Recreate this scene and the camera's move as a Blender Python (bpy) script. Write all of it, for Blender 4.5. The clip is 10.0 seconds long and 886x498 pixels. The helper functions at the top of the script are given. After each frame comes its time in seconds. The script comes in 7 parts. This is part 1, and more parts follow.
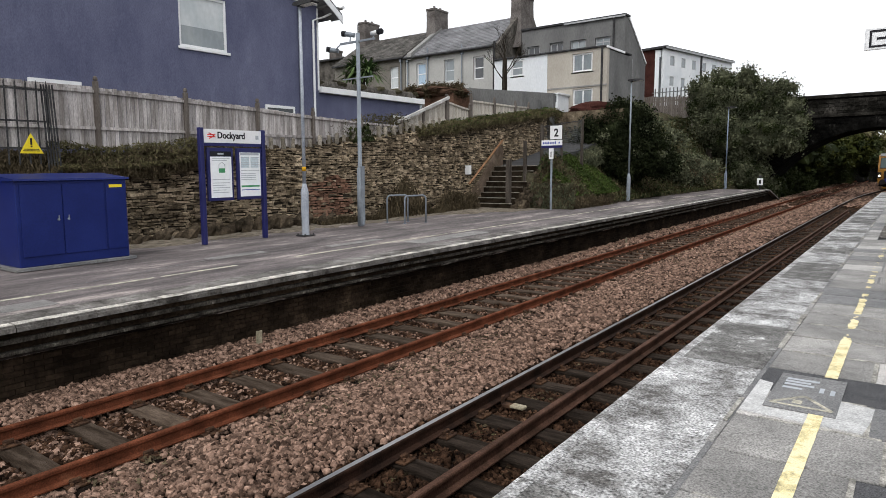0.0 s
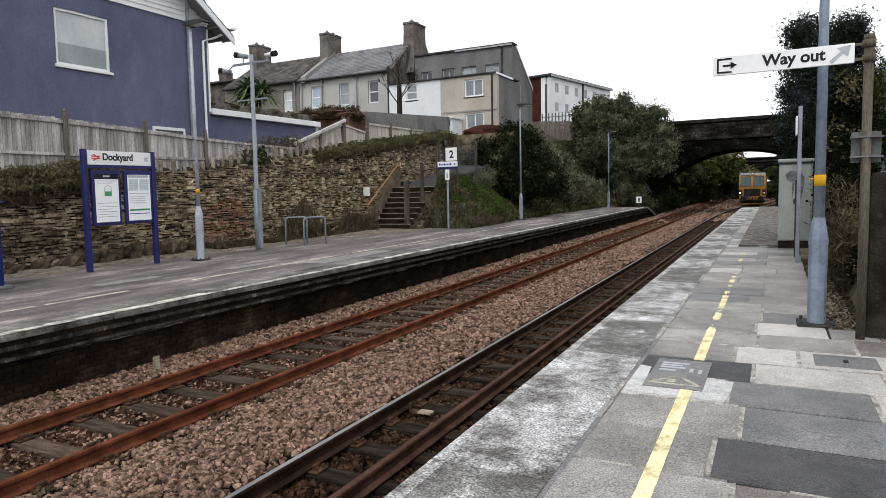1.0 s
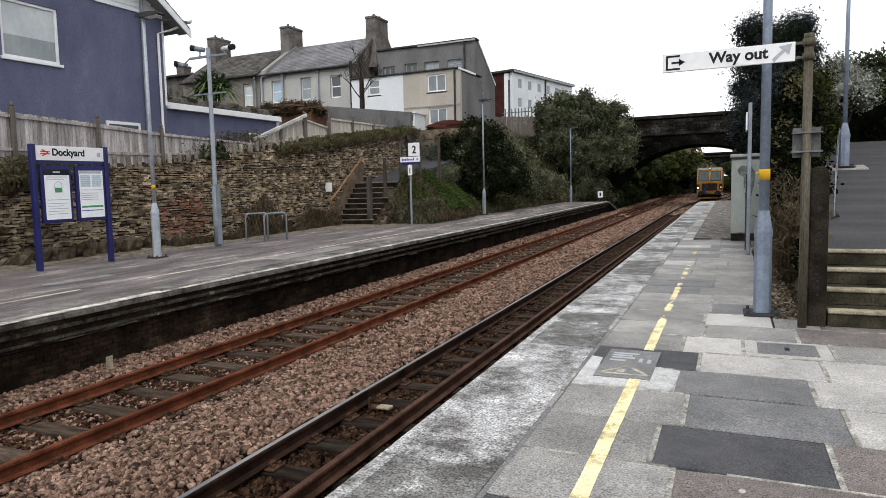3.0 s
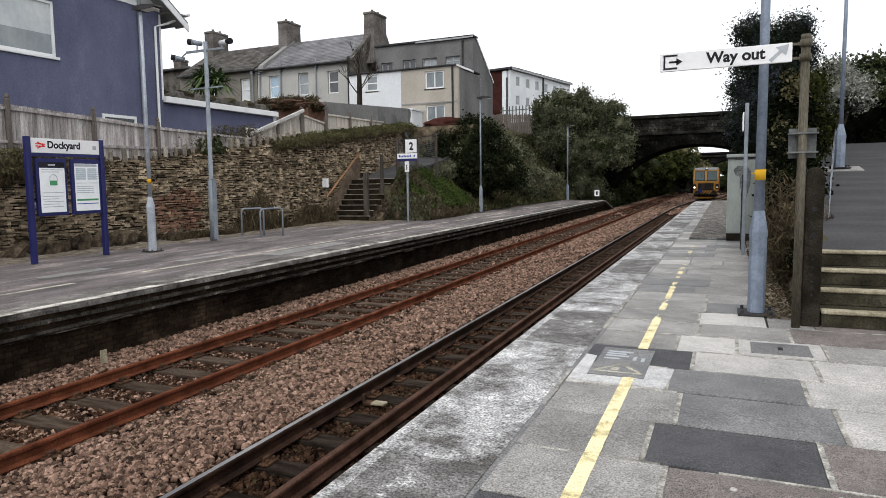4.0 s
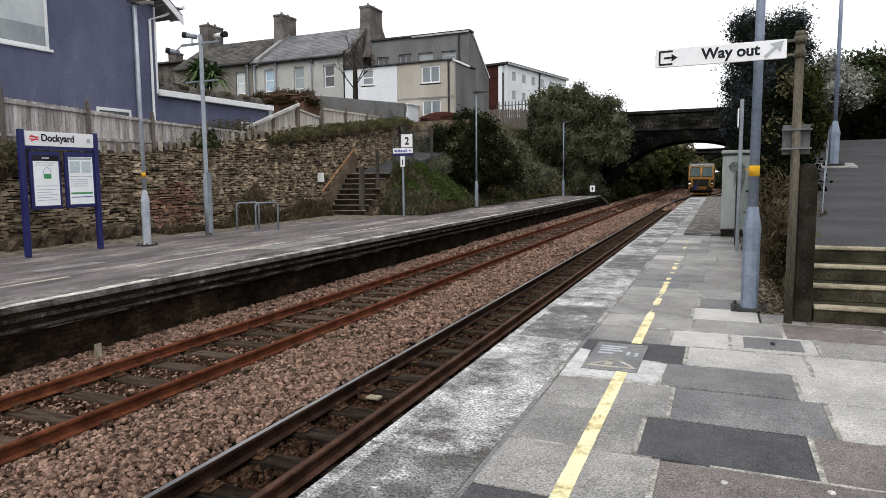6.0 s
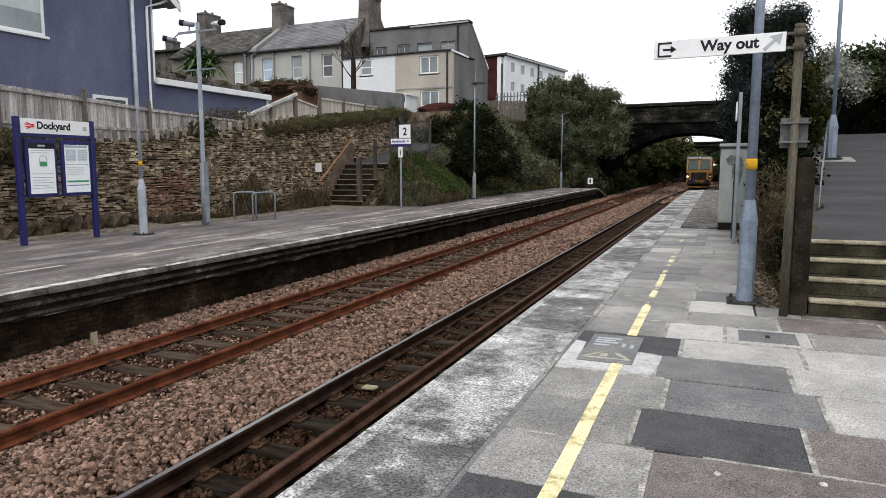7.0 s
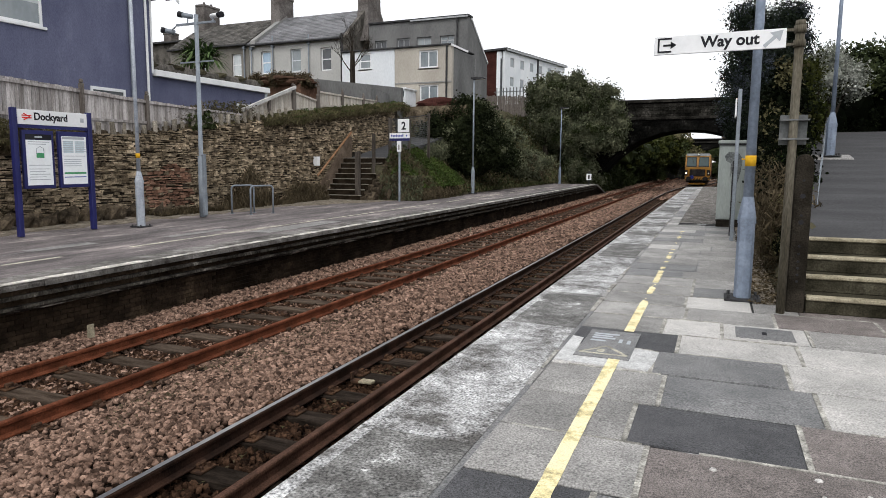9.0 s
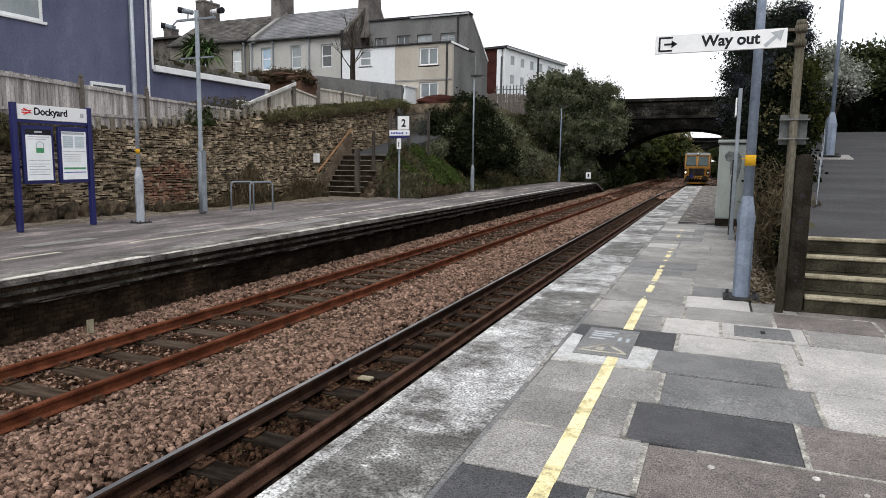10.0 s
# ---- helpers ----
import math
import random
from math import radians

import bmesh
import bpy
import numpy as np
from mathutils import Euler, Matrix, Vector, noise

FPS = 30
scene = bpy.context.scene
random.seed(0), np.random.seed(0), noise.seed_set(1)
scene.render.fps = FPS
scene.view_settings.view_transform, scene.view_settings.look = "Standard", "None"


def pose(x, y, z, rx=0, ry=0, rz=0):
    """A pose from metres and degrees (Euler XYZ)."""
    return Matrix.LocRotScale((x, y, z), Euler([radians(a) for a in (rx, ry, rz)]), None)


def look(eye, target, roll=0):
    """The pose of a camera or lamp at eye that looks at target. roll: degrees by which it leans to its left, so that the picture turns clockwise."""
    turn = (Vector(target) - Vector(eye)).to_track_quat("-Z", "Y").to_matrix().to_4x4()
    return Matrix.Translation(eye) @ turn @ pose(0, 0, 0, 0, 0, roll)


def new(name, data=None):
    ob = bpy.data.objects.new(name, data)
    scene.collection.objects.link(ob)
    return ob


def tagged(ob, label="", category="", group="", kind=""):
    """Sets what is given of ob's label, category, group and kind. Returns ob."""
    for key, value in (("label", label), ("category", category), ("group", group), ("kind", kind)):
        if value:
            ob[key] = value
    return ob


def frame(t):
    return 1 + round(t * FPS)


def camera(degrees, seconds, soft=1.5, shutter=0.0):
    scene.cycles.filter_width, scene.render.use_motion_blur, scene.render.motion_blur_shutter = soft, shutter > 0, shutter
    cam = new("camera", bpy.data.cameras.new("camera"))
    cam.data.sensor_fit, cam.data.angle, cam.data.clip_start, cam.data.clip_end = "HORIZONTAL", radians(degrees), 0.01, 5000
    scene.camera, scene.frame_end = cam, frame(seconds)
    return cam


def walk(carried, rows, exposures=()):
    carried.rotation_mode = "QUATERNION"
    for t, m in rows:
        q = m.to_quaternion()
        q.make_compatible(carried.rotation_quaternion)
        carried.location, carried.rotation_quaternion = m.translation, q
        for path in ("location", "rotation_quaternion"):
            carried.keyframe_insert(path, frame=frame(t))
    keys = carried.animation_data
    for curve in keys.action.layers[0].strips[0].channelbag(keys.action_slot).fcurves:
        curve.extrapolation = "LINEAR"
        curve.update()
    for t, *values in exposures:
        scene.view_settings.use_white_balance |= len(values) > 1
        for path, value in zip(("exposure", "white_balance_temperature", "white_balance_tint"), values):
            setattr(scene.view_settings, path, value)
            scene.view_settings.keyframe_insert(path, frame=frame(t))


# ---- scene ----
cam = camera(70.0277, 10.0, soft=0.62)
PATH = [
 (0, pose(-0.218, 0.273, 1.688, 83.704, 0.104, 35.737)),
 (0.2, pose(-0.195, 0.218, 1.635, 88.947, 1.496, 32.823)),
 (0.4, pose(-0.172, 0.163, 1.582, 86.956, 0.620, 28.276)),
 (0.5, pose(-0.161, 0.136, 1.555, 86.023, 0.082, 26.160)),
 (1, pose(-0.109, -0.016, 1.579, 85.735, 1.017, 26.484)),
 (1.5, pose(-0.014, 0.004, 1.560, 84.041, 0.301, 24.071)),
 (2, pose(0.015, 0.008, 1.577, 84.907, 1.401, 23.713)),
 (2.5, pose(-0.008, 0.001, 1.575, 85.292, 1.384, 23.376)),
 (4, pose(-0.002, 0.001, 1.570, 84.990, 0.642, 23.064)),
 (4.5, pose(0.000, -0.000, 1.569, 84.528, 0.325, 22.401)),
 (5, pose(-0.004, -0.003, 1.566, 84.680, 0.424, 22.546)),
 (5.5, pose(0.002, -0.008, 1.568, 84.810, 0.557, 22.722)),
 (7, pose(0.013, -0.001, 1.562, 83.749, -0.034, 22.493)),
 (7.5, pose(0.014, 0.006, 1.560, 83.743, -0.080, 22.482)),
 (8, pose(0.012, 0.007, 1.560, 83.442, -0.191, 22.231)),
 (8.5, pose(0.011, 0.016, 1.558, 83.269, -0.243, 22.226)),
 (9, pose(0.011, 0.009, 1.557, 83.290, -0.484, 22.364)),
 (9.5, pose(0.012, 0.002, 1.555, 83.124, -0.785, 22.580)),
 (10, pose(0.006, -0.007, 1.555, 83.079, -0.835, 22.312)),
]
walk(cam, PATH, [(0.0, 0.0), (10.0, 0.0)])

# ---- light: a bright overcast sky ----
world = bpy.data.worlds.new("overcast_sky")
scene.world = world
world.use_nodes = True
wn = world.node_tree
wn.nodes.clear()
sky = wn.nodes.new("ShaderNodeTexSky")
sky.sky_type = 'NISHITA'
sky.sun_disc = False
sky.sun_elevation, sky.sun_rotation = radians(48), radians(200)
sky.dust_density, sky.air_density = 4.0, 1.0
grey = wn.nodes.new("ShaderNodeHueSaturation")
grey.inputs["Saturation"].default_value = 0.12
haze = wn.nodes.new("ShaderNodeMixRGB")
haze.inputs[0].default_value = 0.6
haze.inputs[2].default_value = (10.6, 10.8, 11.2, 1)
back = wn.nodes.new("ShaderNodeBackground")
back.inputs["Strength"].default_value = 0.145
wout = wn.nodes.new("ShaderNodeOutputWorld")
wn.links.new(sky.outputs[0], grey.inputs["Color"])
wn.links.new(grey.outputs[0], haze.inputs[1])
wn.links.new(haze.outputs[0], back.inputs["Color"])
wn.links.new(back.outputs[0], wout.inputs[0])

sun_data = bpy.data.lights.new("sun", 'SUN')
sun_data.energy, sun_data.angle, sun_data.color = 1.1, radians(25), (1.0, 0.97, 0.93)
sun = new("sun", sun_data)
sun.matrix_world = look((6, -8, 16), (0, 4, 0))

# ---- plan: u across the line, v along it, w up; the line climbs and bears slightly ----
BEAR, CLIMB = 0.018, 0.020
SHEAR = Matrix(((1, BEAR, 0, 0), (0, 1, 0, 0), (0, CLIMB, 1, 0), (0, 0, 0, 1)))
RNG = random.Random(7)


def at(u, v, w):
    return Vector((u + BEAR * v, v, w + CLIMB * v))


def lerp(x, pts):
    if x <= pts[0][0]:
        return pts[0][1]
    for (a, p), (b, q) in zip(pts, pts[1:]):
        if x <= b:
            return p + (q - p) * (x - a) / (b - a)
    return pts[-1][1]


# ---- materials ----
def surface(name, c1, c2, scale=2.0, fine=40.0, c3=None, rough=0.8, metal=0.0, bump=0.3, depth=0.01,
            rand=0.0, island=0.0, stretch=(1, 1, 1), mottle=0.35, gloss=0.03, spot=0.5, width=0.12, detail=6, harsh=0.62):
    m = bpy.data.materials.new(name)
    m.use_nodes = True
    t = m.node_tree
    n, l = t.nodes, t.links
    bsdf = n["Principled BSDF"]
    geo = n.new("ShaderNodeNewGeometry")
    mp = n.new("ShaderNodeMapping")
    mp.inputs["Scale"].default_value = stretch
    l.new(geo.outputs["Position"], mp.inputs["Vector"])
    big = n.new("ShaderNodeTexNoise")
    big.inputs["Scale"].default_value, big.inputs["Detail"].default_value = scale, detail
    big.inputs["Roughness"].default_value = harsh
    small = n.new("ShaderNodeTexNoise")
    small.inputs["Scale"].default_value, small.inputs["Detail"].default_value = fine, 3
    l.new(mp.outputs[0], big.inputs["Vector"])
    l.new(mp.outputs[0], small.inputs["Vector"])
    ramp = n.new("ShaderNodeValToRGB")
    ramp.color_ramp.elements[0].position, ramp.color_ramp.elements[1].position = spot - width, spot + width
    ramp.color_ramp.elements[0].color = (*c1, 1)
    ramp.color_ramp.elements[1].color = (*c2, 1)
    if c3:
        e = ramp.color_ramp.elements.new(min(0.95, spot + width * 2))
        e.color = (*c3, 1)
    l.new(big.outputs["Fac"], ramp.inputs[0])
    grain = n.new("ShaderNodeMapRange")
    grain.inputs["From Min"].default_value, grain.inputs["From Max"].default_value = 0.3, 0.7
    grain.inputs["To Min"].default_value, grain.inputs["To Max"].default_value = 1 - mottle, 1 + mottle
    l.new(small.outputs["Fac"], grain.inputs["Value"])
    value = grain.outputs[0]
    for amount, source in ((rand, "o"), (island, "i")):
        if amount:
            src = n.new("ShaderNodeObjectInfo").outputs["Random"] if source == "o" else geo.outputs["Random Per Island"]
            r = n.new("ShaderNodeMapRange")
            r.inputs["To Min"].default_value, r.inputs["To Max"].default_value = 1 - amount, 1 + amount
            l.new(src, r.inputs["Value"])
            mul = n.new("ShaderNodeMath")
            mul.operation = 'MULTIPLY'
            l.new(value, mul.inputs[0])
            l.new(r.outputs[0], mul.inputs[1])
            value = mul.outputs[0]
    tint = n.new("ShaderNodeHueSaturation")
    l.new(ramp.outputs[0], tint.inputs["Color"])
    l.new(value, tint.inputs["Value"])
    l.new(tint.outputs[0], bsdf.inputs["Base Color"])
    bsdf.inputs["Roughness"].default_value = rough
    bsdf.inputs["Metallic"].default_value = metal
    bsdf.inputs["Specular IOR Level"].default_value = gloss
    if bump:
        add = n.new("ShaderNodeMath")
        add.operation = 'ADD'
        l.new(big.outputs["Fac"], add.inputs[0])
        l.new(small.outputs["Fac"], add.inputs[1])
        b = n.new("ShaderNodeBump")
        b.inputs["Strength"].default_value, b.inputs["Distance"].default_value = bump, depth
        l.new(add.outputs[0], b.inputs["Height"])
        l.new(b.outputs[0], bsdf.inputs["Normal"])
    return m


def glass(name, tint=(0.05, 0.06, 0.065), rough=0.04):
    m = bpy.data.materials.new(name)
    m.use_nodes = True
    b = m.node_tree.nodes["Principled BSDF"]
    b.inputs["Base Color"].default_value = (*tint, 1)
    b.inputs["Roughness"].default_value = rough
    b.inputs["Specular IOR Level"].default_value = 0.5
    return m


def leafy(name, dark, light, third):
    m = surface(name, dark, light, scale=0.9, fine=9.0, c3=third, rough=0.65, bump=0, mottle=0.3, island=0.4, gloss=0.02)
    return m


MAT = {}
MAT["ballast"] = surface("ballast_stone", (0.0945, 0.05832, 0.04292), (0.252, 0.1661, 0.1258), 12.0, 60, c3=(0.468, 0.3321, 0.259), rough=0.9, island=0.8, bump=0.3, mottle=0.25, width=0.13)
# bed colour taken near black to paint the shade in gaps between stones
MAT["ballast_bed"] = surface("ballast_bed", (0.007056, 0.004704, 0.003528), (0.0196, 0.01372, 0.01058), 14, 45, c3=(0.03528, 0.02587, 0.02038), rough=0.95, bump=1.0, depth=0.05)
MAT["rust"] = surface("rusted_rail_steel", (0.075, 0.026, 0.014), (0.155, 0.053, 0.028), 3, 60, c3=(0.20, 0.082, 0.045), rough=0.75, metal=0.1, bump=0.15)
MAT["rail_dark"] = surface("dark_rail_steel", (0.01875, 0.012, 0.00975), (0.0525, 0.0285, 0.02025), 3, 60, rough=0.6, metal=0.2, bump=0.15)
MAT["rail_shine"] = surface("polished_rail_head", (0.2728, 0.2688, 0.2784), (0.3472, 0.3408, 0.3434), 2, 80, rough=0.32, metal=1.0, bump=0, mottle=0.05, gloss=0.4)
MAT["spare_rail"] = surface("spare_rail_steel", (0.0492, 0.02788, 0.01968), (0.1066, 0.0574, 0.041), 3, 60, rough=0.65, metal=0.2, bump=0.15)
MAT["sleeper"] = surface("weathered_timber_sleeper", (0.03825, 0.0272, 0.01944), (0.09775, 0.0736, 0.05616), 4, 50, rough=0.9, stretch=(0.5, 3, 3), rand=0.35, bump=0.5)
MAT["sleeper_oily"] = surface("oily_timber_sleeper", (0.016, 0.012, 0.009), (0.05, 0.038, 0.030), 4, 50, rough=0.9, stretch=(0.5, 3, 3), rand=0.4, bump=0.5)
MAT["chair"] = surface("cast_iron_chair", (0.035, 0.022, 0.017), (0.09, 0.05, 0.03), 9, 70, rough=0.8)
MAT["asphalt"] = surface("worn_asphalt", (0.07384, 0.06451, 0.06433), (0.1702, 0.1478, 0.1453), 0.9, 90, c3=(0.3548, 0.3091, 0.2878), rough=0.75, bump=0.6, mottle=0.65, detail=11, harsh=0.74, spot=0.475, width=0.075, stretch=(1.7, 0.4, 1), gloss=0.3)
MAT["coping_left"] = surface("soiled_coping_stone", (0.03378, 0.03102, 0.02782), (0.1669, 0.157, 0.1471), 1.8, 40, c3=(0.2623, 0.2524, 0.2425), rough=0.85, rand=0.2, spot=0.445, width=0.1, detail=10, harsh=0.72, mottle=0.3)
# sooty edge masonry, colours lowered further for deep shade under the coping
MAT["soot_shade_brick"] = surface("sooty_shaded_brick", (0.01021, 0.007204, 0.005016), (0.03193, 0.02236, 0.0152), 1.3, 20, c3=(0.07015, 0.05033, 0.0316), rough=0.9, rand=0.35, island=0.35)
MAT["soot_shade_mortar"] = surface("sooty_shaded_mortar", (0.009261, 0.006982, 0.005488), (0.03087, 0.02328, 0.01764), 3, 30, rough=0.95)
MAT["corbel"] = surface("sooty_shaded_corbel", (0.010, 0.008, 0.008), (0.05, 0.044, 0.04), 2.2, 25, c3=(0.40, 0.37, 0.335), rough=0.85, spot=0.47, width=0.06, stretch=(1, 0.35, 3), detail=9, harsh=0.7)
MAT["ledge"] = surface("soiled_stone_ledge", (0.016, 0.014, 0.012), (0.075, 0.068, 0.058), 2.4, 28, c3=(0.24, 0.222, 0.195), rough=0.9, spot=0.49, width=0.09, stretch=(1, 1.6, 1), detail=10, harsh=0.75, mottle=0.5)
MAT["broken_asphalt"] = surface("broken_stony_asphalt", (0.0975, 0.09, 0.0825), (0.2475, 0.2325, 0.2175), 4.5, 34, c3=(0.6, 0.5775, 0.5475), rough=0.9, bump=1.0, depth=0.03, mottle=0.6, detail=10, harsh=0.78, width=0.08)
MAT["white_coping"] = surface("flaking_white_platform_edge", (0.085, 0.08, 0.075), (0.44, 0.44, 0.44), 2.9, 65, c3=(0.66, 0.66, 0.655), rough=0.75, bump=0.5, mottle=0.8, spot=0.475, width=0.095, detail=9, harsh=0.76, gloss=0.3)
MAT["grey_coping"] = surface("speckled_grey_platform_edge", (0.085, 0.082, 0.078), (0.21, 0.207, 0.20), 2.9, 65, c3=(0.52, 0.52, 0.51), rough=0.75, bump=0.5, mottle=0.8, spot=0.51, width=0.07, detail=9, harsh=0.76, gloss=0.3)
MAT["mortar_pale"] = surface("pale_joint_mortar", (0.1792, 0.1728, 0.156), (0.3808, 0.3672, 0.335), 8, 80, c3=(0.5152, 0.4968, 0.45), rough=0.85, bump=0.4, mottle=0.45, spot=0.47, width=0.1)
MAT["slab_grey"] = surface("grey_paving_slab", (0.1753, 0.1702, 0.1627), (0.3155, 0.3046, 0.2909), 1.9, 85, c3=(0.444, 0.4256, 0.4069), rough=0.6, rand=0.2, bump=0.5, mottle=0.58, detail=11, harsh=0.74, gloss=0.4)
MAT["slab_mid"] = surface("dull_paving_slab", (0.111, 0.1124, 0.1152), (0.2007, 0.1995, 0.199), 1.9, 85, rough=0.6, rand=0.12, bump=0.5, mottle=0.6, detail=11, harsh=0.74, gloss=0.4)
MAT["slab_pale"] = surface("pale_paving_slab", (0.3318, 0.3233, 0.3081), (0.5197, 0.4982, 0.4775), 1.6, 85, rough=0.6, rand=0.1, bump=0.4, mottle=0.42, detail=11, harsh=0.74, gloss=0.4)
MAT["slab_dark"] = surface("black_asphalt_patch", (0.0422, 0.043, 0.0468), (0.0824, 0.082, 0.0878), 2.5, 130, rough=0.7, bump=0.9, mottle=0.85, detail=10, harsh=0.7, gloss=0.4)
MAT["slab_brown"] = surface("brown_aggregate_slab", (0.11, 0.0946, 0.088), (0.209, 0.1815, 0.1705), 3, 130, c3=(0.33, 0.297, 0.286), rough=0.65, bump=0.9, mottle=0.85, detail=10, harsh=0.75, gloss=0.4)
MAT["joint"] = surface("joint_mortar", (0.035, 0.035, 0.035), (0.10, 0.10, 0.098), 2.2, 60, c3=(0.34, 0.34, 0.34), rough=0.9, spot=0.54, width=0.05)
MAT["yellow_paint"] = surface("worn_yellow_paint", (0.30, 0.27, 0.17), (0.72, 0.62, 0.34), 6, 120, c3=(0.80, 0.72, 0.47), rough=0.6, bump=0.25, mottle=0.2, detail=10, harsh=0.75, spot=0.40, width=0.06)
MAT["white_paint"] = surface("white_gloss_paint", (0.72, 0.73, 0.74), (0.80, 0.81, 0.82), 2, 40, rough=0.4, bump=0.05, mottle=0.05, gloss=0.4)
MAT["cream_line"] = surface("worn_cream_line", (0.242, 0.231, 0.198), (0.605, 0.572, 0.462), 3, 50, rough=0.7, bump=0.1)
MAT["rubble"] = surface("slate_rubble", (0.09508, 0.07356, 0.04895), (0.317, 0.2549, 0.1795), 2.2, 40, c3=(0.5834, 0.4904, 0.359), rough=0.9, rand=0.5, island=0.55, bump=0.9, depth=0.025, mottle=0.5, detail=9, harsh=0.7)
MAT["cope_stone"] = surface("pale_coping_stone", (0.1648, 0.1464, 0.1171), (0.309, 0.2778, 0.234), 3, 26, rough=0.9, rand=0.35, bump=0.5)
MAT["leaf_dusty"] = leafy("dusty_ivy_leaves", (0.05376, 0.06048, 0.03629), (0.1277, 0.1344, 0.08333), (0.2016, 0.2016, 0.1344))
MAT["galv_light"] = surface("pale_galvanised_steel", (0.30, 0.33, 0.385), (0.42, 0.45, 0.50), 4, 30, rough=0.5, metal=0.1, bump=0.08, mottle=0.15, gloss=0.4)
MAT["leaf_blue"] = leafy("blue_grey_leaves", (0.04, 0.045, 0.055), (0.07, 0.08, 0.10), (0.10, 0.11, 0.13))
MAT["wall_mortar"] = surface("earthy_wall_mortar", (0.0144, 0.012, 0.0096), (0.04, 0.0336, 0.0264), 2.5, 30, rough=0.95, bump=0.6)
MAT["red_brick"] = surface("old_red_brick", (0.1496, 0.08462, 0.05853), (0.2691, 0.1593, 0.1123), 2, 30, rough=0.9, rand=0.35, island=0.35)
MAT["rock"] = surface("mossy_rock", (0.03046, 0.02455, 0.01774), (0.1043, 0.08166, 0.05768), 2.2, 18, c3=(0.1739, 0.1389, 0.09979), rough=0.9, bump=0.8, depth=0.03)
MAT["earth"] = surface("bank_earth", (0.03, 0.027, 0.018), (0.075, 0.068, 0.042), 0.6, 8, rough=0.95, bump=0.7, depth=0.05)
MAT["tarmac"] = surface("grey_ramp_tarmac", (0.0549, 0.0549, 0.0574), (0.0736, 0.0736, 0.0761), 1.1, 70, rough=0.85, bump=0.4, stretch=(0.5, 2, 1), mottle=0.25)
MAT["blue_render"] = surface("slate_blue_render", (0.09614, 0.1028, 0.1667), (0.1379, 0.1455, 0.2213), 0.55, 40, c3=(0.1786, 0.1857, 0.2596), rough=0.9, bump=0.35, mottle=0.16, stretch=(1, 1, 0.45), detail=10, harsh=0.7)
MAT["cladding"] = surface("white_board_cladding", (0.66, 0.68, 0.7), (0.76, 0.77, 0.78), 1, 20, rough=0.5, bump=0.05, mottle=0.05)
MAT["grey_fence"] = surface("weathered_fence_board", (0.2382, 0.2167, 0.2034), (0.4911, 0.4611, 0.4534), 1.6, 30, rough=0.9, rand=0.2, stretch=(4, 4, 0.4), bump=0.5, mottle=0.3)
MAT["fence_post"] = surface("weathered_fence_post", (0.10, 0.085, 0.075), (0.17, 0.15, 0.135), 2, 30, rough=0.9, stretch=(4, 4, 0.4))
MAT["pale_fence"] = surface("pale_fence_board", (0.36, 0.324, 0.276), (0.528, 0.492, 0.444), 1.6, 30, rough=0.9, rand=0.2, stretch=(4, 4, 0.4), bump=0.3)
MAT["cream_render"] = surface("cream_grey_render", (0.3698, 0.3655, 0.3526), (0.4644, 0.4601, 0.4429), 0.5, 14, rough=0.9, mottle=0.1, stretch=(1, 1, 0.5))
MAT["grey_render"] = surface("grey_render", (0.21, 0.21, 0.205), (0.29, 0.285, 0.275), 0.5, 14, rough=0.9, mottle=0.14, stretch=(1, 1, 0.4))
MAT["dark_render"] = surface("dark_grey_render", (0.12, 0.12, 0.12), (0.18, 0.18, 0.178), 0.5, 14, rough=0.9, mottle=0.14, stretch=(1, 1, 0.4))
MAT["stair_render"] = surface("mossy_brown_render", (0.09257, 0.06877, 0.05026), (0.2049, 0.1561, 0.119), 1.5, 30, rough=0.95, bump=0.4, mottle=0.3)
MAT["brown_render"] = surface("brownish_render", (0.1638, 0.1521, 0.1326), (0.2184, 0.2067, 0.1833), 0.5, 14, rough=0.9, mottle=0.12, stretch=(1, 1, 0.5))
MAT["beige_render"] = surface("beige_render", (0.36, 0.33, 0.285), (0.44, 0.41, 0.36), 0.5, 14, rough=0.9, mottle=0.08, stretch=(1, 1, 0.5))
MAT["white_render"] = surface("white_render", (0.66, 0.69, 0.72), (0.76, 0.78, 0.8), 0.6, 14, rough=0.85, mottle=0.06, stretch=(1, 1, 0.4))
MAT["slate"] = surface("slate_roof", (0.09, 0.09, 0.095), (0.17, 0.17, 0.18), 0.8, 12, c3=(0.23, 0.23, 0.24), rough=0.6, rand=0.2, island=0.2, gloss=0.4)
MAT["chimney"] = surface("rendered_chimney", (0.082, 0.07225, 0.0675), (0.1722, 0.1573, 0.1485), 1, 14, rough=0.9)
MAT["dark_trim"] = surface("dark_painted_trim", (0.03, 0.03, 0.032), (0.06, 0.06, 0.062), 3, 30, rough=0.6, bump=0.1)
MAT["galv"] = surface("galvanised_steel", (0.1674, 0.2031, 0.2649), (0.2345, 0.2812, 0.3605), 4, 30, rough=0.5, metal=0.1, bump=0.08, mottle=0.15, gloss=0.4)
MAT["galv_pale"] = surface("dull_galvanised_steel", (0.1818, 0.2058, 0.2351), (0.2491, 0.2793, 0.3148), 3, 30, rough=0.55, metal=0.1, bump=0.08, mottle=0.12, gloss=0.4)
MAT["brown_post"] = surface("stained_signpost_steel", (0.0796, 0.0704, 0.052), (0.1285, 0.1163, 0.0918), 3, 30, rough=0.7, metal=0.1, stretch=(3, 3, 0.5))
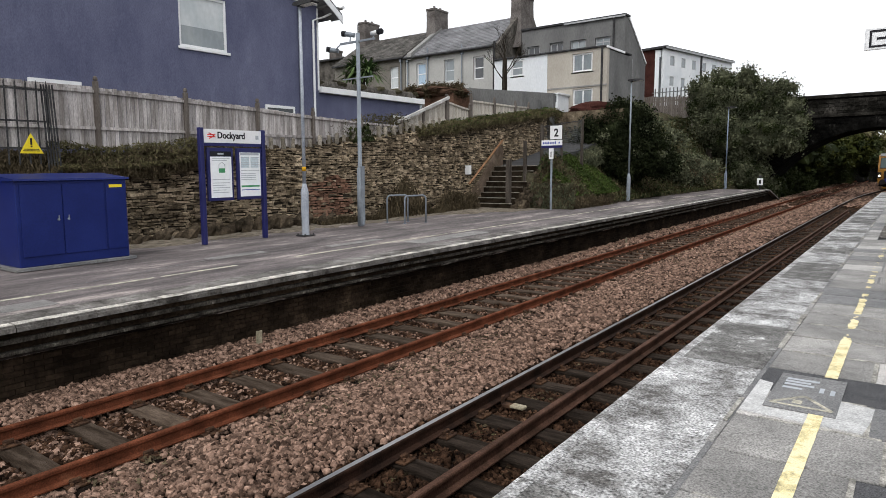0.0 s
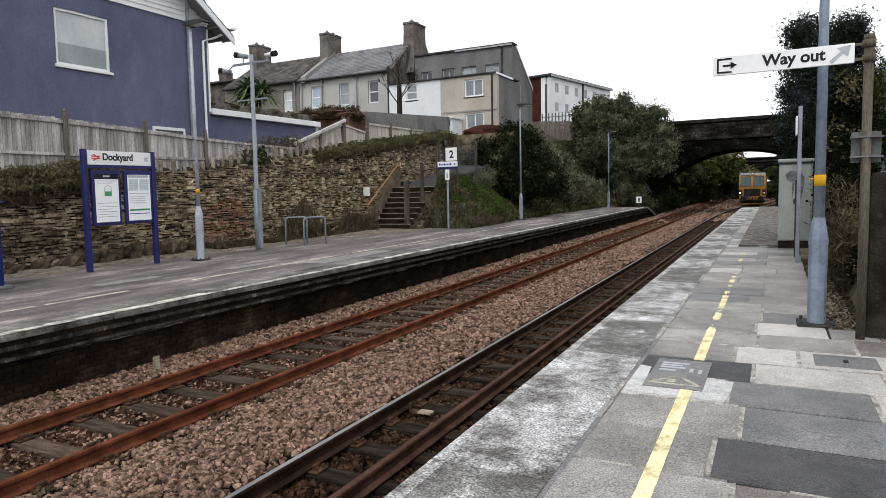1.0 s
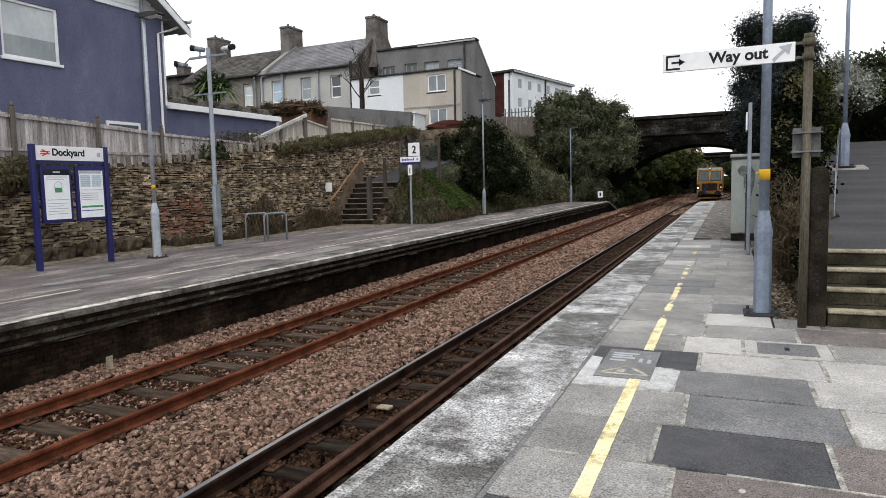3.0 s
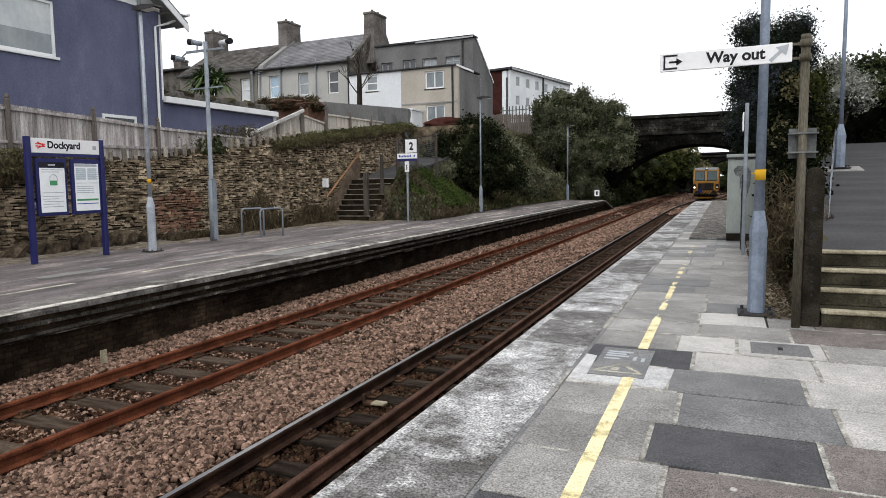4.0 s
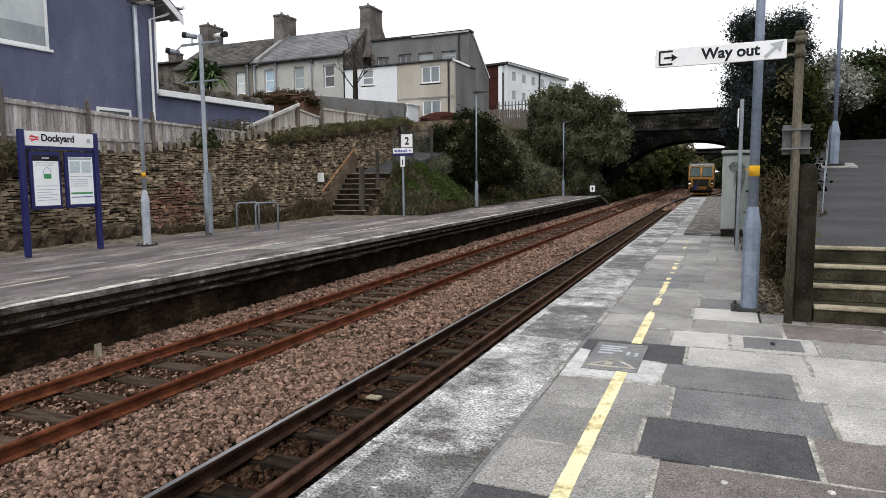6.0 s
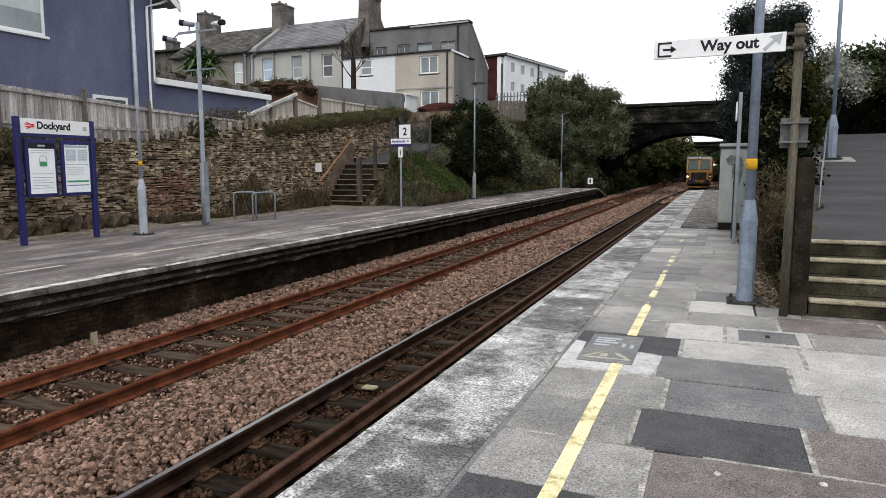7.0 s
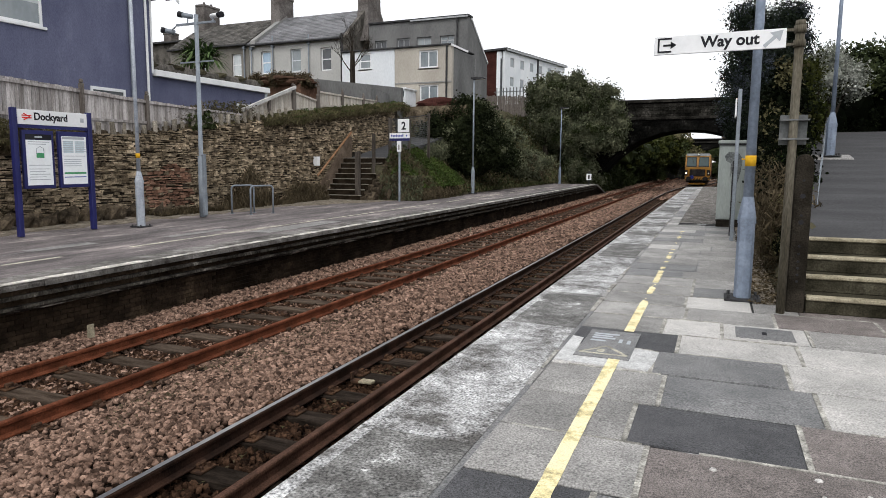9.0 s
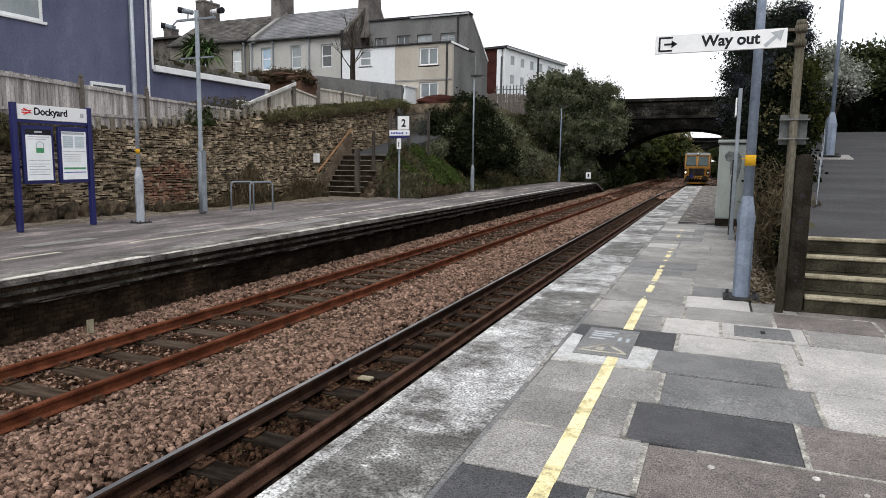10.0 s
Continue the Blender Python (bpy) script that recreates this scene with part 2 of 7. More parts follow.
MAT["concrete_post"] = surface("mossy_concrete_post", (0.01488, 0.01265, 0.009672), (0.0372, 0.03199, 0.0253), 3.5, 60, c3=(0.05952, 0.05208, 0.04278), rough=0.95, bump=0.9, mottle=0.4)
MAT["step_concrete"] = surface("mossy_step_concrete", (0.0176, 0.016, 0.0104), (0.06, 0.0544, 0.0384), 2.5, 60, c3=(0.104, 0.096, 0.072), rough=0.95, bump=0.7, mottle=0.4)
MAT["nosing"] = surface("yellowed_step_nosing", (0.204, 0.1785, 0.1232), (0.357, 0.3187, 0.2338), 5, 70, rough=0.8, mottle=0.35)
MAT["nosing_grey"] = surface("worn_grey_step_edge", (0.1559, 0.1361, 0.1131), (0.2977, 0.2654, 0.2249), 4, 50, rough=0.9)
MAT["rust_wood"] = surface("orange_brown_handrail", (0.2362, 0.1263, 0.06765), (0.3542, 0.2076, 0.1218), 4, 40, rough=0.8)
MAT["cab_green"] = surface("pale_green_cabinet_paint", (0.2435, 0.2731, 0.2583), (0.3173, 0.3469, 0.3284), 1.5, 20, rough=0.55, bump=0.05, mottle=0.08, stretch=(2, 2, 0.5), gloss=0.4)
MAT["soot_stain"] = surface("dark_streaked_paint", (0.09, 0.10, 0.10), (0.17, 0.18, 0.18), 5, 30, rough=0.7, bump=0.05)
MAT["blue_paint"] = surface("royal_blue_paint", (0.008, 0.016, 0.108), (0.0112, 0.0216, 0.132), 1.5, 30, rough=0.38, bump=0.05, mottle=0.08, gloss=0.2)
MAT["navy_paint"] = surface("navy_blue_paint", (0.012, 0.014, 0.085), (0.018, 0.02, 0.11), 2, 30, rough=0.35, bump=0.04, mottle=0.06, gloss=0.4)
MAT["sign_white"] = surface("white_sign_face", (0.74, 0.75, 0.76), (0.80, 0.80, 0.81), 1.5, 20, rough=0.35, bump=0.02, mottle=0.03, gloss=0.4)
# paper white raised to include the sky glare on the poster glass
MAT["paper"] = surface("printed_paper_glare", (0.8236, 0.8459, 0.8681), (0.8904, 0.9127, 0.9349), 3, 20, rough=0.25, bump=0, mottle=0.03, gloss=0.8)
MAT["ink"] = surface("dark_ink", (0.02, 0.02, 0.024), (0.03, 0.03, 0.034), 3, 20, rough=0.5, bump=0, mottle=0.05)
MAT["grey_ink"] = surface("grey_print", (0.36, 0.39, 0.42), (0.43, 0.45, 0.48), 3, 20, rough=0.5, bump=0, mottle=0.05)
MAT["blue_ink"] = surface("blue_print", (0.06, 0.08, 0.32), (0.08, 0.10, 0.36), 3, 20, rough=0.5, bump=0, mottle=0.05)
MAT["green_ink"] = surface("green_print", (0.06, 0.26, 0.12), (0.09, 0.31, 0.15), 3, 20, rough=0.5, bump=0, mottle=0.05)
MAT["red_ink"] = surface("red_print", (0.62, 0.04, 0.035), (0.68, 0.05, 0.045), 3, 20, rough=0.5, bump=0, mottle=0.05)
MAT["warn_yellow"] = surface("warning_yellow", (0.78, 0.60, 0.03), (0.82, 0.66, 0.05), 3, 20, rough=0.45, bump=0, mottle=0.05)
# yellow well below the true paint, lowered for the bridge's shade
MAT["loco_yellow"] = surface("shade_dimmed_yellow_loco_paint", (0.243, 0.1069, 0.0083), (0.3037, 0.1443, 0.0117), 1.2, 20, c3=(0.2005, 0.09625, 0.0121), rough=0.42, bump=0.05, mottle=0.08, gloss=0.4)
MAT["tag_orange"] = surface("orange_yellow_tape", (0.55, 0.30, 0.02), (0.66, 0.38, 0.03), 3, 20, rough=0.5, bump=0, mottle=0.1)
MAT["zinc_dull"] = surface("dull_sign_back", (0.10, 0.105, 0.105), (0.16, 0.165, 0.165), 5, 30, rough=0.6, metal=0.1, mottle=0.2, bump=0.1)
MAT["ballast_dirty"] = surface("oily_ballast_stone", (0.01715, 0.009225, 0.005756), (0.05855, 0.03259, 0.02015), 5.0, 60, c3=(0.1327, 0.07995, 0.04797), rough=0.85, island=0.8, bump=0.3)
MAT["edge_cream"] = surface("worn_cream_edge_band", (0.105, 0.0966, 0.0867), (0.483, 0.4567, 0.4131), 3.0, 65, c3=(0.693, 0.6615, 0.6018), rough=0.75, bump=0.4, mottle=0.55, spot=0.46, width=0.08, detail=9, harsh=0.7, gloss=0.3)
MAT["pale_print"] = surface("pale_blue_print", (0.46, 0.55, 0.60), (0.56, 0.64, 0.68), 9, 40, rough=0.5, bump=0, mottle=0.15)
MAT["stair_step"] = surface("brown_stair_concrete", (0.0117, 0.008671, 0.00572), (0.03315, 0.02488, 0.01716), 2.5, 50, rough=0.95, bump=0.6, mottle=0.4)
MAT["dark_timber"] = surface("dark_weathered_timber", (0.045, 0.038, 0.032), (0.10, 0.086, 0.074), 2, 30, rough=0.9, stretch=(4, 4, 0.4))
# orange-red lowered to sit with the shade-darkened yellow
MAT["loco_red"] = surface("shade_dimmed_orange_red_loco_paint", (0.228, 0.057, 0.03), (0.288, 0.078, 0.042), 1.2, 20, rough=0.45, bump=0.05, mottle=0.08, gloss=0.4)
MAT["loco_black"] = surface("grimy_black_steel", (0.012, 0.011, 0.011), (0.035, 0.03, 0.028), 3, 30, rough=0.7, bump=0.2)
MAT["loco_grey"] = surface("grey_roof_steel", (0.16, 0.17, 0.17), (0.24, 0.25, 0.25), 2, 20, rough=0.5, bump=0.05)
MAT["lamp_lens"] = surface("clear_lamp_lens", (0.7, 0.7, 0.66), (0.8, 0.8, 0.75), 3, 20, rough=0.15, bump=0)
MAT["bridge"] = surface("near_black_bridge_stone", (0.002381, 0.002381, 0.002232), (0.008928, 0.008632, 0.007738), 0.75, 7, c3=(0.04464, 0.04226, 0.0381), rough=0.95, rand=0.35, island=0.55, bump=0.8, depth=0.04, spot=0.52, width=0.075, detail=10, harsh=0.74, mottle=0.5)
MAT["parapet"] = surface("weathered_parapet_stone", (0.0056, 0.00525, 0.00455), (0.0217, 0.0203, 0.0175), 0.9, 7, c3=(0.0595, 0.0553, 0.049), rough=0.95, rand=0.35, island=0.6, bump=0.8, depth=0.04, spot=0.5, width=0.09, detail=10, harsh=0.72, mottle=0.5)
MAT["bark"] = surface("dark_bark", (0.01625, 0.013, 0.0104), (0.0455, 0.0377, 0.0299), 4, 30, rough=0.95, bump=0.8, stretch=(3, 3, 0.6))
MAT["grit"] = surface("tan_grit_and_soil", (0.10, 0.084, 0.066), (0.26, 0.225, 0.18), 5, 60, c3=(0.42, 0.38, 0.32), rough=0.95, bump=0.9, depth=0.02, mottle=0.5, detail=9, harsh=0.72)
MAT["gable_stone"] = surface("stained_gable_masonry", (0.042, 0.039, 0.0345), (0.15, 0.138, 0.123), 1.4, 12, c3=(0.315, 0.2925, 0.2625), rough=0.95, bump=0.7, depth=0.03, detail=10, harsh=0.74)
MAT["slate_mossy"] = surface("mossy_slate_roof", (0.05, 0.048, 0.045), (0.115, 0.108, 0.10), 1.6, 12, c3=(0.16, 0.15, 0.13), rough=0.8, rand=0.15, island=0.3, detail=9, harsh=0.7)
MAT["grey_frame"] = surface("dull_window_frame", (0.30, 0.31, 0.32), (0.40, 0.41, 0.42), 3, 20, rough=0.6, bump=0, mottle=0.08)
MAT["white_patch"] = surface("white_painted_patch", (0.306, 0.306, 0.306), (0.527, 0.527, 0.5227), 3.0, 80, c3=(0.595, 0.595, 0.5907), rough=0.7, bump=0.4, mottle=0.3, spot=0.42, width=0.1, detail=10, harsh=0.72, gloss=0.3)
MAT["pale_verge"] = surface("weathered_white_timber", (0.42, 0.41, 0.40), (0.60, 0.59, 0.57), 2.0, 30, rough=0.8, mottle=0.2)


def pane_mat(name, c1, c2):
    m = surface(name, c1, c2, 1.2, 9, rough=0.08, bump=0, mottle=0.06, stretch=(1, 1, 0.6), gloss=0.6)
    return m


MAT["pane_pale"] = pane_mat("window_with_pale_blind", (0.42, 0.46, 0.48), (0.52, 0.55, 0.56))
# opaque grey pane, the reflection painted into its colour
MAT["pane_grey"] = pane_mat("window_with_grey_reflection", (0.20, 0.23, 0.25), (0.27, 0.30, 0.31))
MAT["pane_dark"] = pane_mat("dark_window", (0.03, 0.033, 0.04), (0.06, 0.064, 0.072))
MAT["pane_blue"] = pane_mat("pale_blue_window", (0.30, 0.42, 0.55), (0.40, 0.52, 0.63))
MAT["glass_sky"] = glass("window_glass")
MAT["glass_cab"] = glass("cab_glass", (0.02, 0.045, 0.045))
MAT["curtain"] = surface("net_curtain", (0.48, 0.52, 0.55), (0.62, 0.65, 0.67), 2, 12, rough=0.9, bump=0, stretch=(6, 6, 0.3))
MAT["blind"] = surface("grey_blind", (0.2, 0.23, 0.25), (0.3, 0.33, 0.35), 2, 12, rough=0.9, bump=0)
MAT["red_render"] = surface("red_brown_brickwork", (0.0357, 0.01389, 0.01176), (0.0588, 0.02387, 0.0196), 1, 14, rough=0.9)
MAT["thatch"] = surface("rusty_garden_roofing", (0.048, 0.028, 0.02), (0.112, 0.068, 0.048), 2, 18, rough=0.95, bump=0.8)
MAT["leaf_bush"] = leafy("dark_bush_leaves", (0.01562, 0.02138, 0.0085), (0.03563, 0.04425, 0.01713), (0.0535, 0.06062, 0.02425))
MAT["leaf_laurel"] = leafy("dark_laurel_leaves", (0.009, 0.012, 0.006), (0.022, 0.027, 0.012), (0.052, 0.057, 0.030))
MAT["leaf_ivy"] = leafy("ivy_leaves", (0.02673, 0.03569, 0.01567), (0.06178, 0.07137, 0.03123), (0.09516, 0.0937, 0.05006))
MAT["leaf_olive"] = leafy("olive_brown_growth", (0.06307, 0.05736, 0.02801), (0.1203, 0.1089, 0.05729), (0.172, 0.149, 0.08921))
MAT["leaf_dead"] = leafy("dead_brown_growth", (0.05058, 0.0396, 0.0242), (0.1013, 0.08026, 0.0506), (0.1688, 0.1375, 0.09354))
MAT["leaf_green"] = leafy("fresh_green_leaves", (0.03313, 0.05128, 0.01389), (0.05522, 0.07952, 0.02019), (0.08281, 0.1025, 0.03156))
MAT["leaf_autumn"] = leafy("yellow_green_leaves", (0.0202, 0.0252, 0.006667), (0.03532, 0.03855, 0.01003), (0.05303, 0.04445, 0.01339))
MAT["leaf_ever"] = leafy("evergreen_leaves", (0.0111, 0.016, 0.01089), (0.0259, 0.0332, 0.02299), (0.0431, 0.0524, 0.0407))
MAT["blossom"] = leafy("white_blossom", (0.1848, 0.1978, 0.1637), (0.297, 0.3069, 0.2728), (0.396, 0.4092, 0.3819))
# leaf colour near black, standing for deep shade within hedge and brambles
MAT["leaf_shaded"] = leafy("shaded_hedge_leaves", (0.0022, 0.0034, 0.0015), (0.0053, 0.0074, 0.0029), (0.0087, 0.0114, 0.0048))
MAT["leaf_palm"] = leafy("palm_leaves", (0.0405, 0.07425, 0.027), (0.0945, 0.135, 0.054), (0.1755, 0.216, 0.0945))


# ---- mesh helpers ----
def box(bm, x0, x1, y0, y1, z0, z1, bevel=0.0):
    vs = [bm.verts.new(p) for p in ((x0, y0, z0), (x1, y0, z0), (x1, y1, z0), (x0, y1, z0), (x0, y0, z1), (x1, y0, z1), (x1, y1, z1), (x0, y1, z1))]
    fs = [bm.faces.new([vs[i] for i in q]) for q in ((3, 2, 1, 0), (4, 5, 6, 7), (0, 1, 5, 4), (1, 2, 6, 5), (2, 3, 7, 6), (3, 0, 4, 7))]
    if bevel:
        es = list({e for f in fs for e in f.edges})
        bmesh.ops.bevel(bm, geom=es, offset=bevel, segments=1, affect='EDGES')
    return vs


def tube(bm, pts, radii, n=12, cap=True):
    """A round bar along pts; radii one number or one a point."""
    pts = [Vector(p) for p in pts]
    if not isinstance(radii, (list, tuple)):
        radii = [radii] * len(pts)
    rings = []
    for i, p in enumerate(pts):
        d = (pts[min(i + 1, len(pts) - 1)] - pts[max(i - 1, 0)]).normalized()
        a = Vector((1, 0, 0)) if abs(d.x) < 0.8 else Vector((0, 1, 0))
        s = d.cross(a).normalized()
        r = d.cross(s).normalized()
        rings.append([bm.verts.new(p + radii[i] * (s * math.cos(2 * math.pi * k / n) + r * math.sin(2 * math.pi * k / n))) for k in range(n)])
    for a, b in zip(rings, rings[1:]):
        for k in range(n):
            f = bm.faces.new((a[k], a[(k + 1) % n], b[(k + 1) % n], b[k]))
            f.smooth = n > 8
    if cap:
        bm.faces.new(rings[0][::-1])
        bm.faces.new(rings[-1])


def prism(bm, outline, axis, a, b):
    """Extrudes a closed outline of pairs along an axis (0, 1, 2) from a to b."""
    def p(q, h):
        c = list(q)
        c.insert(axis, h)
        return c
    lo = [bm.verts.new(p(q, a)) for q in outline]
    hi = [bm.verts.new(p(q, b)) for q in outline]
    n = len(outline)
    for i in range(n):
        bm.faces.new((lo[i], lo[(i + 1) % n], hi[(i + 1) % n], hi[i]))
    bm.faces.new(lo[::-1])
    bm.faces.new(hi)
    bmesh.ops.recalc_face_normals(bm, faces=bm.faces)


def blob(bm, centre, size, seed, rough=0.3, sub=2):
    got = bmesh.ops.create_icosphere(bm, subdivisions=sub, radius=1.0)
    for v in got["verts"]:
        k = 1 + rough * noise.noise(v.co * 1.3 + Vector((seed, seed * 0.7, 0))) + rough * 0.5 * noise.noise(v.co * 3.7 + Vector((0, seed, 0)))
        v.co = Vector(centre) + Vector((v.co.x * size[0] * k, v.co.y * size[1] * k, v.co.z * size[2] * k))


def mesh_of(bm, name, mat, shear=True):
    if shear:
        bm.transform(SHEAR)
    me = bpy.data.meshes.new(name)
    bm.normal_update()
    bm.to_mesh(me)
    bm.free()
    me.materials.append(mat if not isinstance(mat, str) else MAT[mat])
    return me


def part(name, bm, mat, parent, label=""):
    ob = new(name, mesh_of(bm, name, mat))
    ob.parent = parent
    if label:
        tagged(ob, label)
    return ob


def piece(name, me, parent, u, v, w):
    ob = bpy.data.objects.new(name, me)
    scene.collection.objects.link(ob)
    ob.parent = parent
    ob.location = at(u, v, w)
    return ob


def thing(name, u, v, w, label, category, group="", kind=""):
    ob = new(name)
    ob.empty_display_size = 0.2
    ob.location = at(u, v, w)
    return tagged(ob, label, category, group, kind)


def solid(name, bm, mat, label, category, kind="structure", group=""):
    return tagged(new(name, mesh_of(bm, name, mat)), label, category, group, kind)


def boxes(*rows, bevel=0.0):
    bm = bmesh.new()
    for r in rows:
        box(bm, *r, bevel=bevel)
    return bm


def tubes(*rows):
    bm = bmesh.new()
    for r in rows:
        tube(bm, *r)
    return bm


def lettering(text, width, height, matrix, depth=0.002):
    """Built-in font letters of that size, centred on the origin of matrix, in its xy plane."""
    cu = bpy.data.curves.new("letters", 'FONT')
    cu.body, cu.align_x, cu.align_y, cu.extrude, cu.offset = text, 'CENTER', 'CENTER', depth, 0.03
    ob = bpy.data.objects.new("letters", cu)
    scene.collection.objects.link(ob)
    bpy.context.view_layer.update()
    me = bpy.data.meshes.new_from_object(ob.evaluated_get(bpy.context.evaluated_depsgraph_get()))
    bpy.data.objects.remove(ob)
    bm = bmesh.new()
    bm.from_mesh(me)
    bpy.data.meshes.remove(me)
    xs, ys = [v.co.x for v in bm.verts], [v.co.y for v in bm.verts]
    cx, cy, sx, sy = (max(xs) + min(xs)) / 2, (max(ys) + min(ys)) / 2, max(xs) - min(xs), max(ys) - min(ys)
    for v in bm.verts:
        v.co = Vector(((v.co.x - cx) * width / sx, (v.co.y - cy) * height / sy, v.co.z))
    bm.transform(matrix)
    return bm


def facing_u(u, v, w):
    """A plane that faces +u: its x runs along v, its y up."""
    return Matrix(((0, 0, 1, u), (1, 0, 0, v), (0, 1, 0, w), (0, 0, 0, 1)))


def facing_back(u, v, w):
    """A plane that faces -v: its x runs along u, its y up."""
    return Matrix(((1, 0, 0, u), (0, 0, -1, v), (0, 1, 0, w), (0, 0, 0, 1)))


def leaves(name, points, normals_spread, size, mat, parent=None, aspect=1.6, droop=0.0, seed=0, kind="", label="", category="", origin=(0, 0, 0)):
    """One mesh of many small bent leaves at the points (an n x 3 array in u, v, w)."""
    g = np.random.default_rng(seed)
    n = len(points)
    d = g.normal(size=(n, 3)) * normals_spread
    d[:, 2] -= droop
    d /= np.linalg.norm(d, axis=1)[:, None] + 1e-9
    e = np.cross(d, g.normal(size=(n, 3)))
    e /= np.linalg.norm(e, axis=1)[:, None] + 1e-9
    s = size * g.uniform(0.55, 1.35, n)[:, None]
    a = points - d * s * aspect / 2
    b = points + e * s / 2
    c = points + d * s * aspect / 2
    f = points - e * s / 2
    co = np.stack([a, b, c, f], axis=1).reshape(-1, 3)
    co = np.stack([co[:, 0] + BEAR * co[:, 1], co[:, 1], co[:, 2] + CLIMB * co[:, 1]], axis=1)
    me = bpy.data.meshes.new(name)
    me.vertices.add(4 * n)
    me.vertices.foreach_set("co", co.astype(np.float32).ravel())
    me.loops.add(4 * n)
    me.loops.foreach_set("vertex_index", np.arange(4 * n, dtype=np.int32))
    me.polygons.add(n)
    me.polygons.foreach_set("loop_start", np.arange(0, 4 * n, 4, dtype=np.int32))
    me.update(calc_edges=True)
    me.materials.append(MAT[mat])
    ob = new(name, me)
    if parent is not None:
        ob.parent = parent
    if kind or label:
        tagged(ob, label, category, "", kind)
    return ob


def clumps(seed, blobs, n, spread=0.3, per=90, shell=0.5):
    """Points in clumps within ellipsoids (u, v, w, ru, rv, rw), denser towards their skins."""
    g = np.random.default_rng(seed)
    vol = np.array([b[3] * b[4] * b[5] for b in blobs]) ** 0.67
    pick = g.choice(len(blobs), size=max(1, n // per), p=vol / vol.sum())
    bl = np.array(blobs)[pick]
    d = g.normal(size=(len(bl), 3))
    d /= np.linalg.norm(d, axis=1)[:, None]
    r = g.uniform(shell, 1.0, len(bl))[:, None]
    c = bl[:, :3] + d * r * bl[:, 3:6]
    p = np.repeat(c, per, axis=0) + g.normal(size=(len(c) * per, 3)) * spread
    return p


def bush(name, u, v, w, blobs, n, size, mat, label, category="bush", seed=1, spread=0.25, trunk=None, second=None, shell=0.5, droop=0.0, aspect=1.6, core=0.68, core_mat=None):
    t = thing(name, u, v, w, label, category)
    bm = bmesh.new()
    r = random.Random(seed)
    top = max(b[2] for b in blobs)
    rad = trunk or 0.08
    tube(bm, [(0, 0, -0.3), (r.uniform(-.1, .1), r.uniform(-.1, .1), top * 0.4), (r.uniform(-.2, .2), r.uniform(-.2, .2), top * 0.85)], [rad, rad * 0.75, rad * 0.3], 8)
    for b in blobs:
        for k in range(3):
            s = top * r.uniform(0.15, 0.5)
            tube(bm, [(0, 0, s), (b[0] * 0.5, b[1] * 0.5, (s + b[2]) / 2), (b[0] + r.uniform(-.5, .5) * b[3], b[1] + r.uniform(-.5, .5) * b[4], b[2] + r.uniform(-.3, .7) * b[5])], [rad * 0.5, rad * 0.3, rad * 0.1], 5)
    part("trunk", bm, "bark", t)
    # solid blobs added inside the crown to block light and darken it
    bm = bmesh.new()
    for i, b in enumerate(blobs):
        blob(bm, b[:3], (b[3] * core, b[4] * core, b[5] * core), seed + i * 1.7, 0.5, 3)
    part("inner_growth", bm, core_mat or mat, t)
    leaves("crown", clumps(seed, blobs, n, spread, shell=shell), 1.0, size, mat, t, seed=seed, droop=droop, aspect=aspect)
    if second:
        leaves("light_leaves", clumps(seed + 50, blobs, second[1], spread * 0.7, shell=0.75), 1.0, size, second[0], t, seed=seed + 9)
    return t


# ---- the ground: one sheet with the cutting in it ----
UPPER = [(-60, 1.8), (8, 2.2), (13, 2.3), (20, 3.0), (26, 3.85), (32, 4.6), (40, 5.4), (60, 6.4), (120, 8), (900, 12)]


def smooth(a, b, x):
    t = min(1, max(0, (x - a) / (b - a)))
    return t * t * (3 - 2 * t)


def track_bend(v, u=-3.5):
    """How far the near track bears off past the platforms; the far track runs straight on."""
    if v < 50:
        return 0.0
    d = 0.0016 * (v - 50) ** 2 if v < 78 else 1.254 + 0.09 * (v - 78)
    return d * smooth(-6.3, -4.4, u)


def ground_w(u, v):
    up = lerp(v, UPPER)
    du = track_bend(v)
    if u - du < (-1.6 if v < 46.5 else -1.1):
        bed = -1.42
        if v < 25.5:
            return up if u < -16.75 else (-0.5 if u < -9.6 else bed)
        toe = lerp(v, [(29, -11.8), (33, -12.5), (50, -12.3), (54, -11.6), (58, -10.2), (70, -9.6)])
        if u > toe:
            edge = -9.6 if v < 56 else toe + 0.1
            return flat_low(v) - 0.1 if u < edge else bed
        if -17.1 < u < -14.55 and v < 28.4:
            return -0.4
        if -16.76 < u < -14.1 and v < 33.2:
            return 1.6 + 0.19 * (v - 26.5)
        rise = min(up, flat_low(v) + (toe - u) * 0.95)
        if v < 31:
            rise = min(rise, -0.15 + max(0.0, v - 24.9) * lerp(u, [(-15, 1.15), (-14.2, 1.15), (-12, 1.6)]))
        return rise
    if v < 7.6:
        return -0.35 if u < 12 else 0.5
    if v > 46.5:
        base = lerp(v, [(46, -0.9), (60, -0.9), (120, -0.6)])
        return base + min(5.5, max(0, (u - du + 0.2)) * 0.9)
    left = 1.05 + 0.135 * (v - 8.5)
    ramp = min(2.6, 0.69 + 0.142 * (v - 8.5)) if v > 8.45 else 0.0
    if u > left:
        return ramp - 0.25
    if u > 0.62:
        return -0.2 + (ramp + 0.2) * smooth(0.62, left, u) ** 1.2
    return -0.35


def flat_low(v):
    return -0.15 if v < 51 else lerp(v, [(51, -0.15), (56, -1.1)])


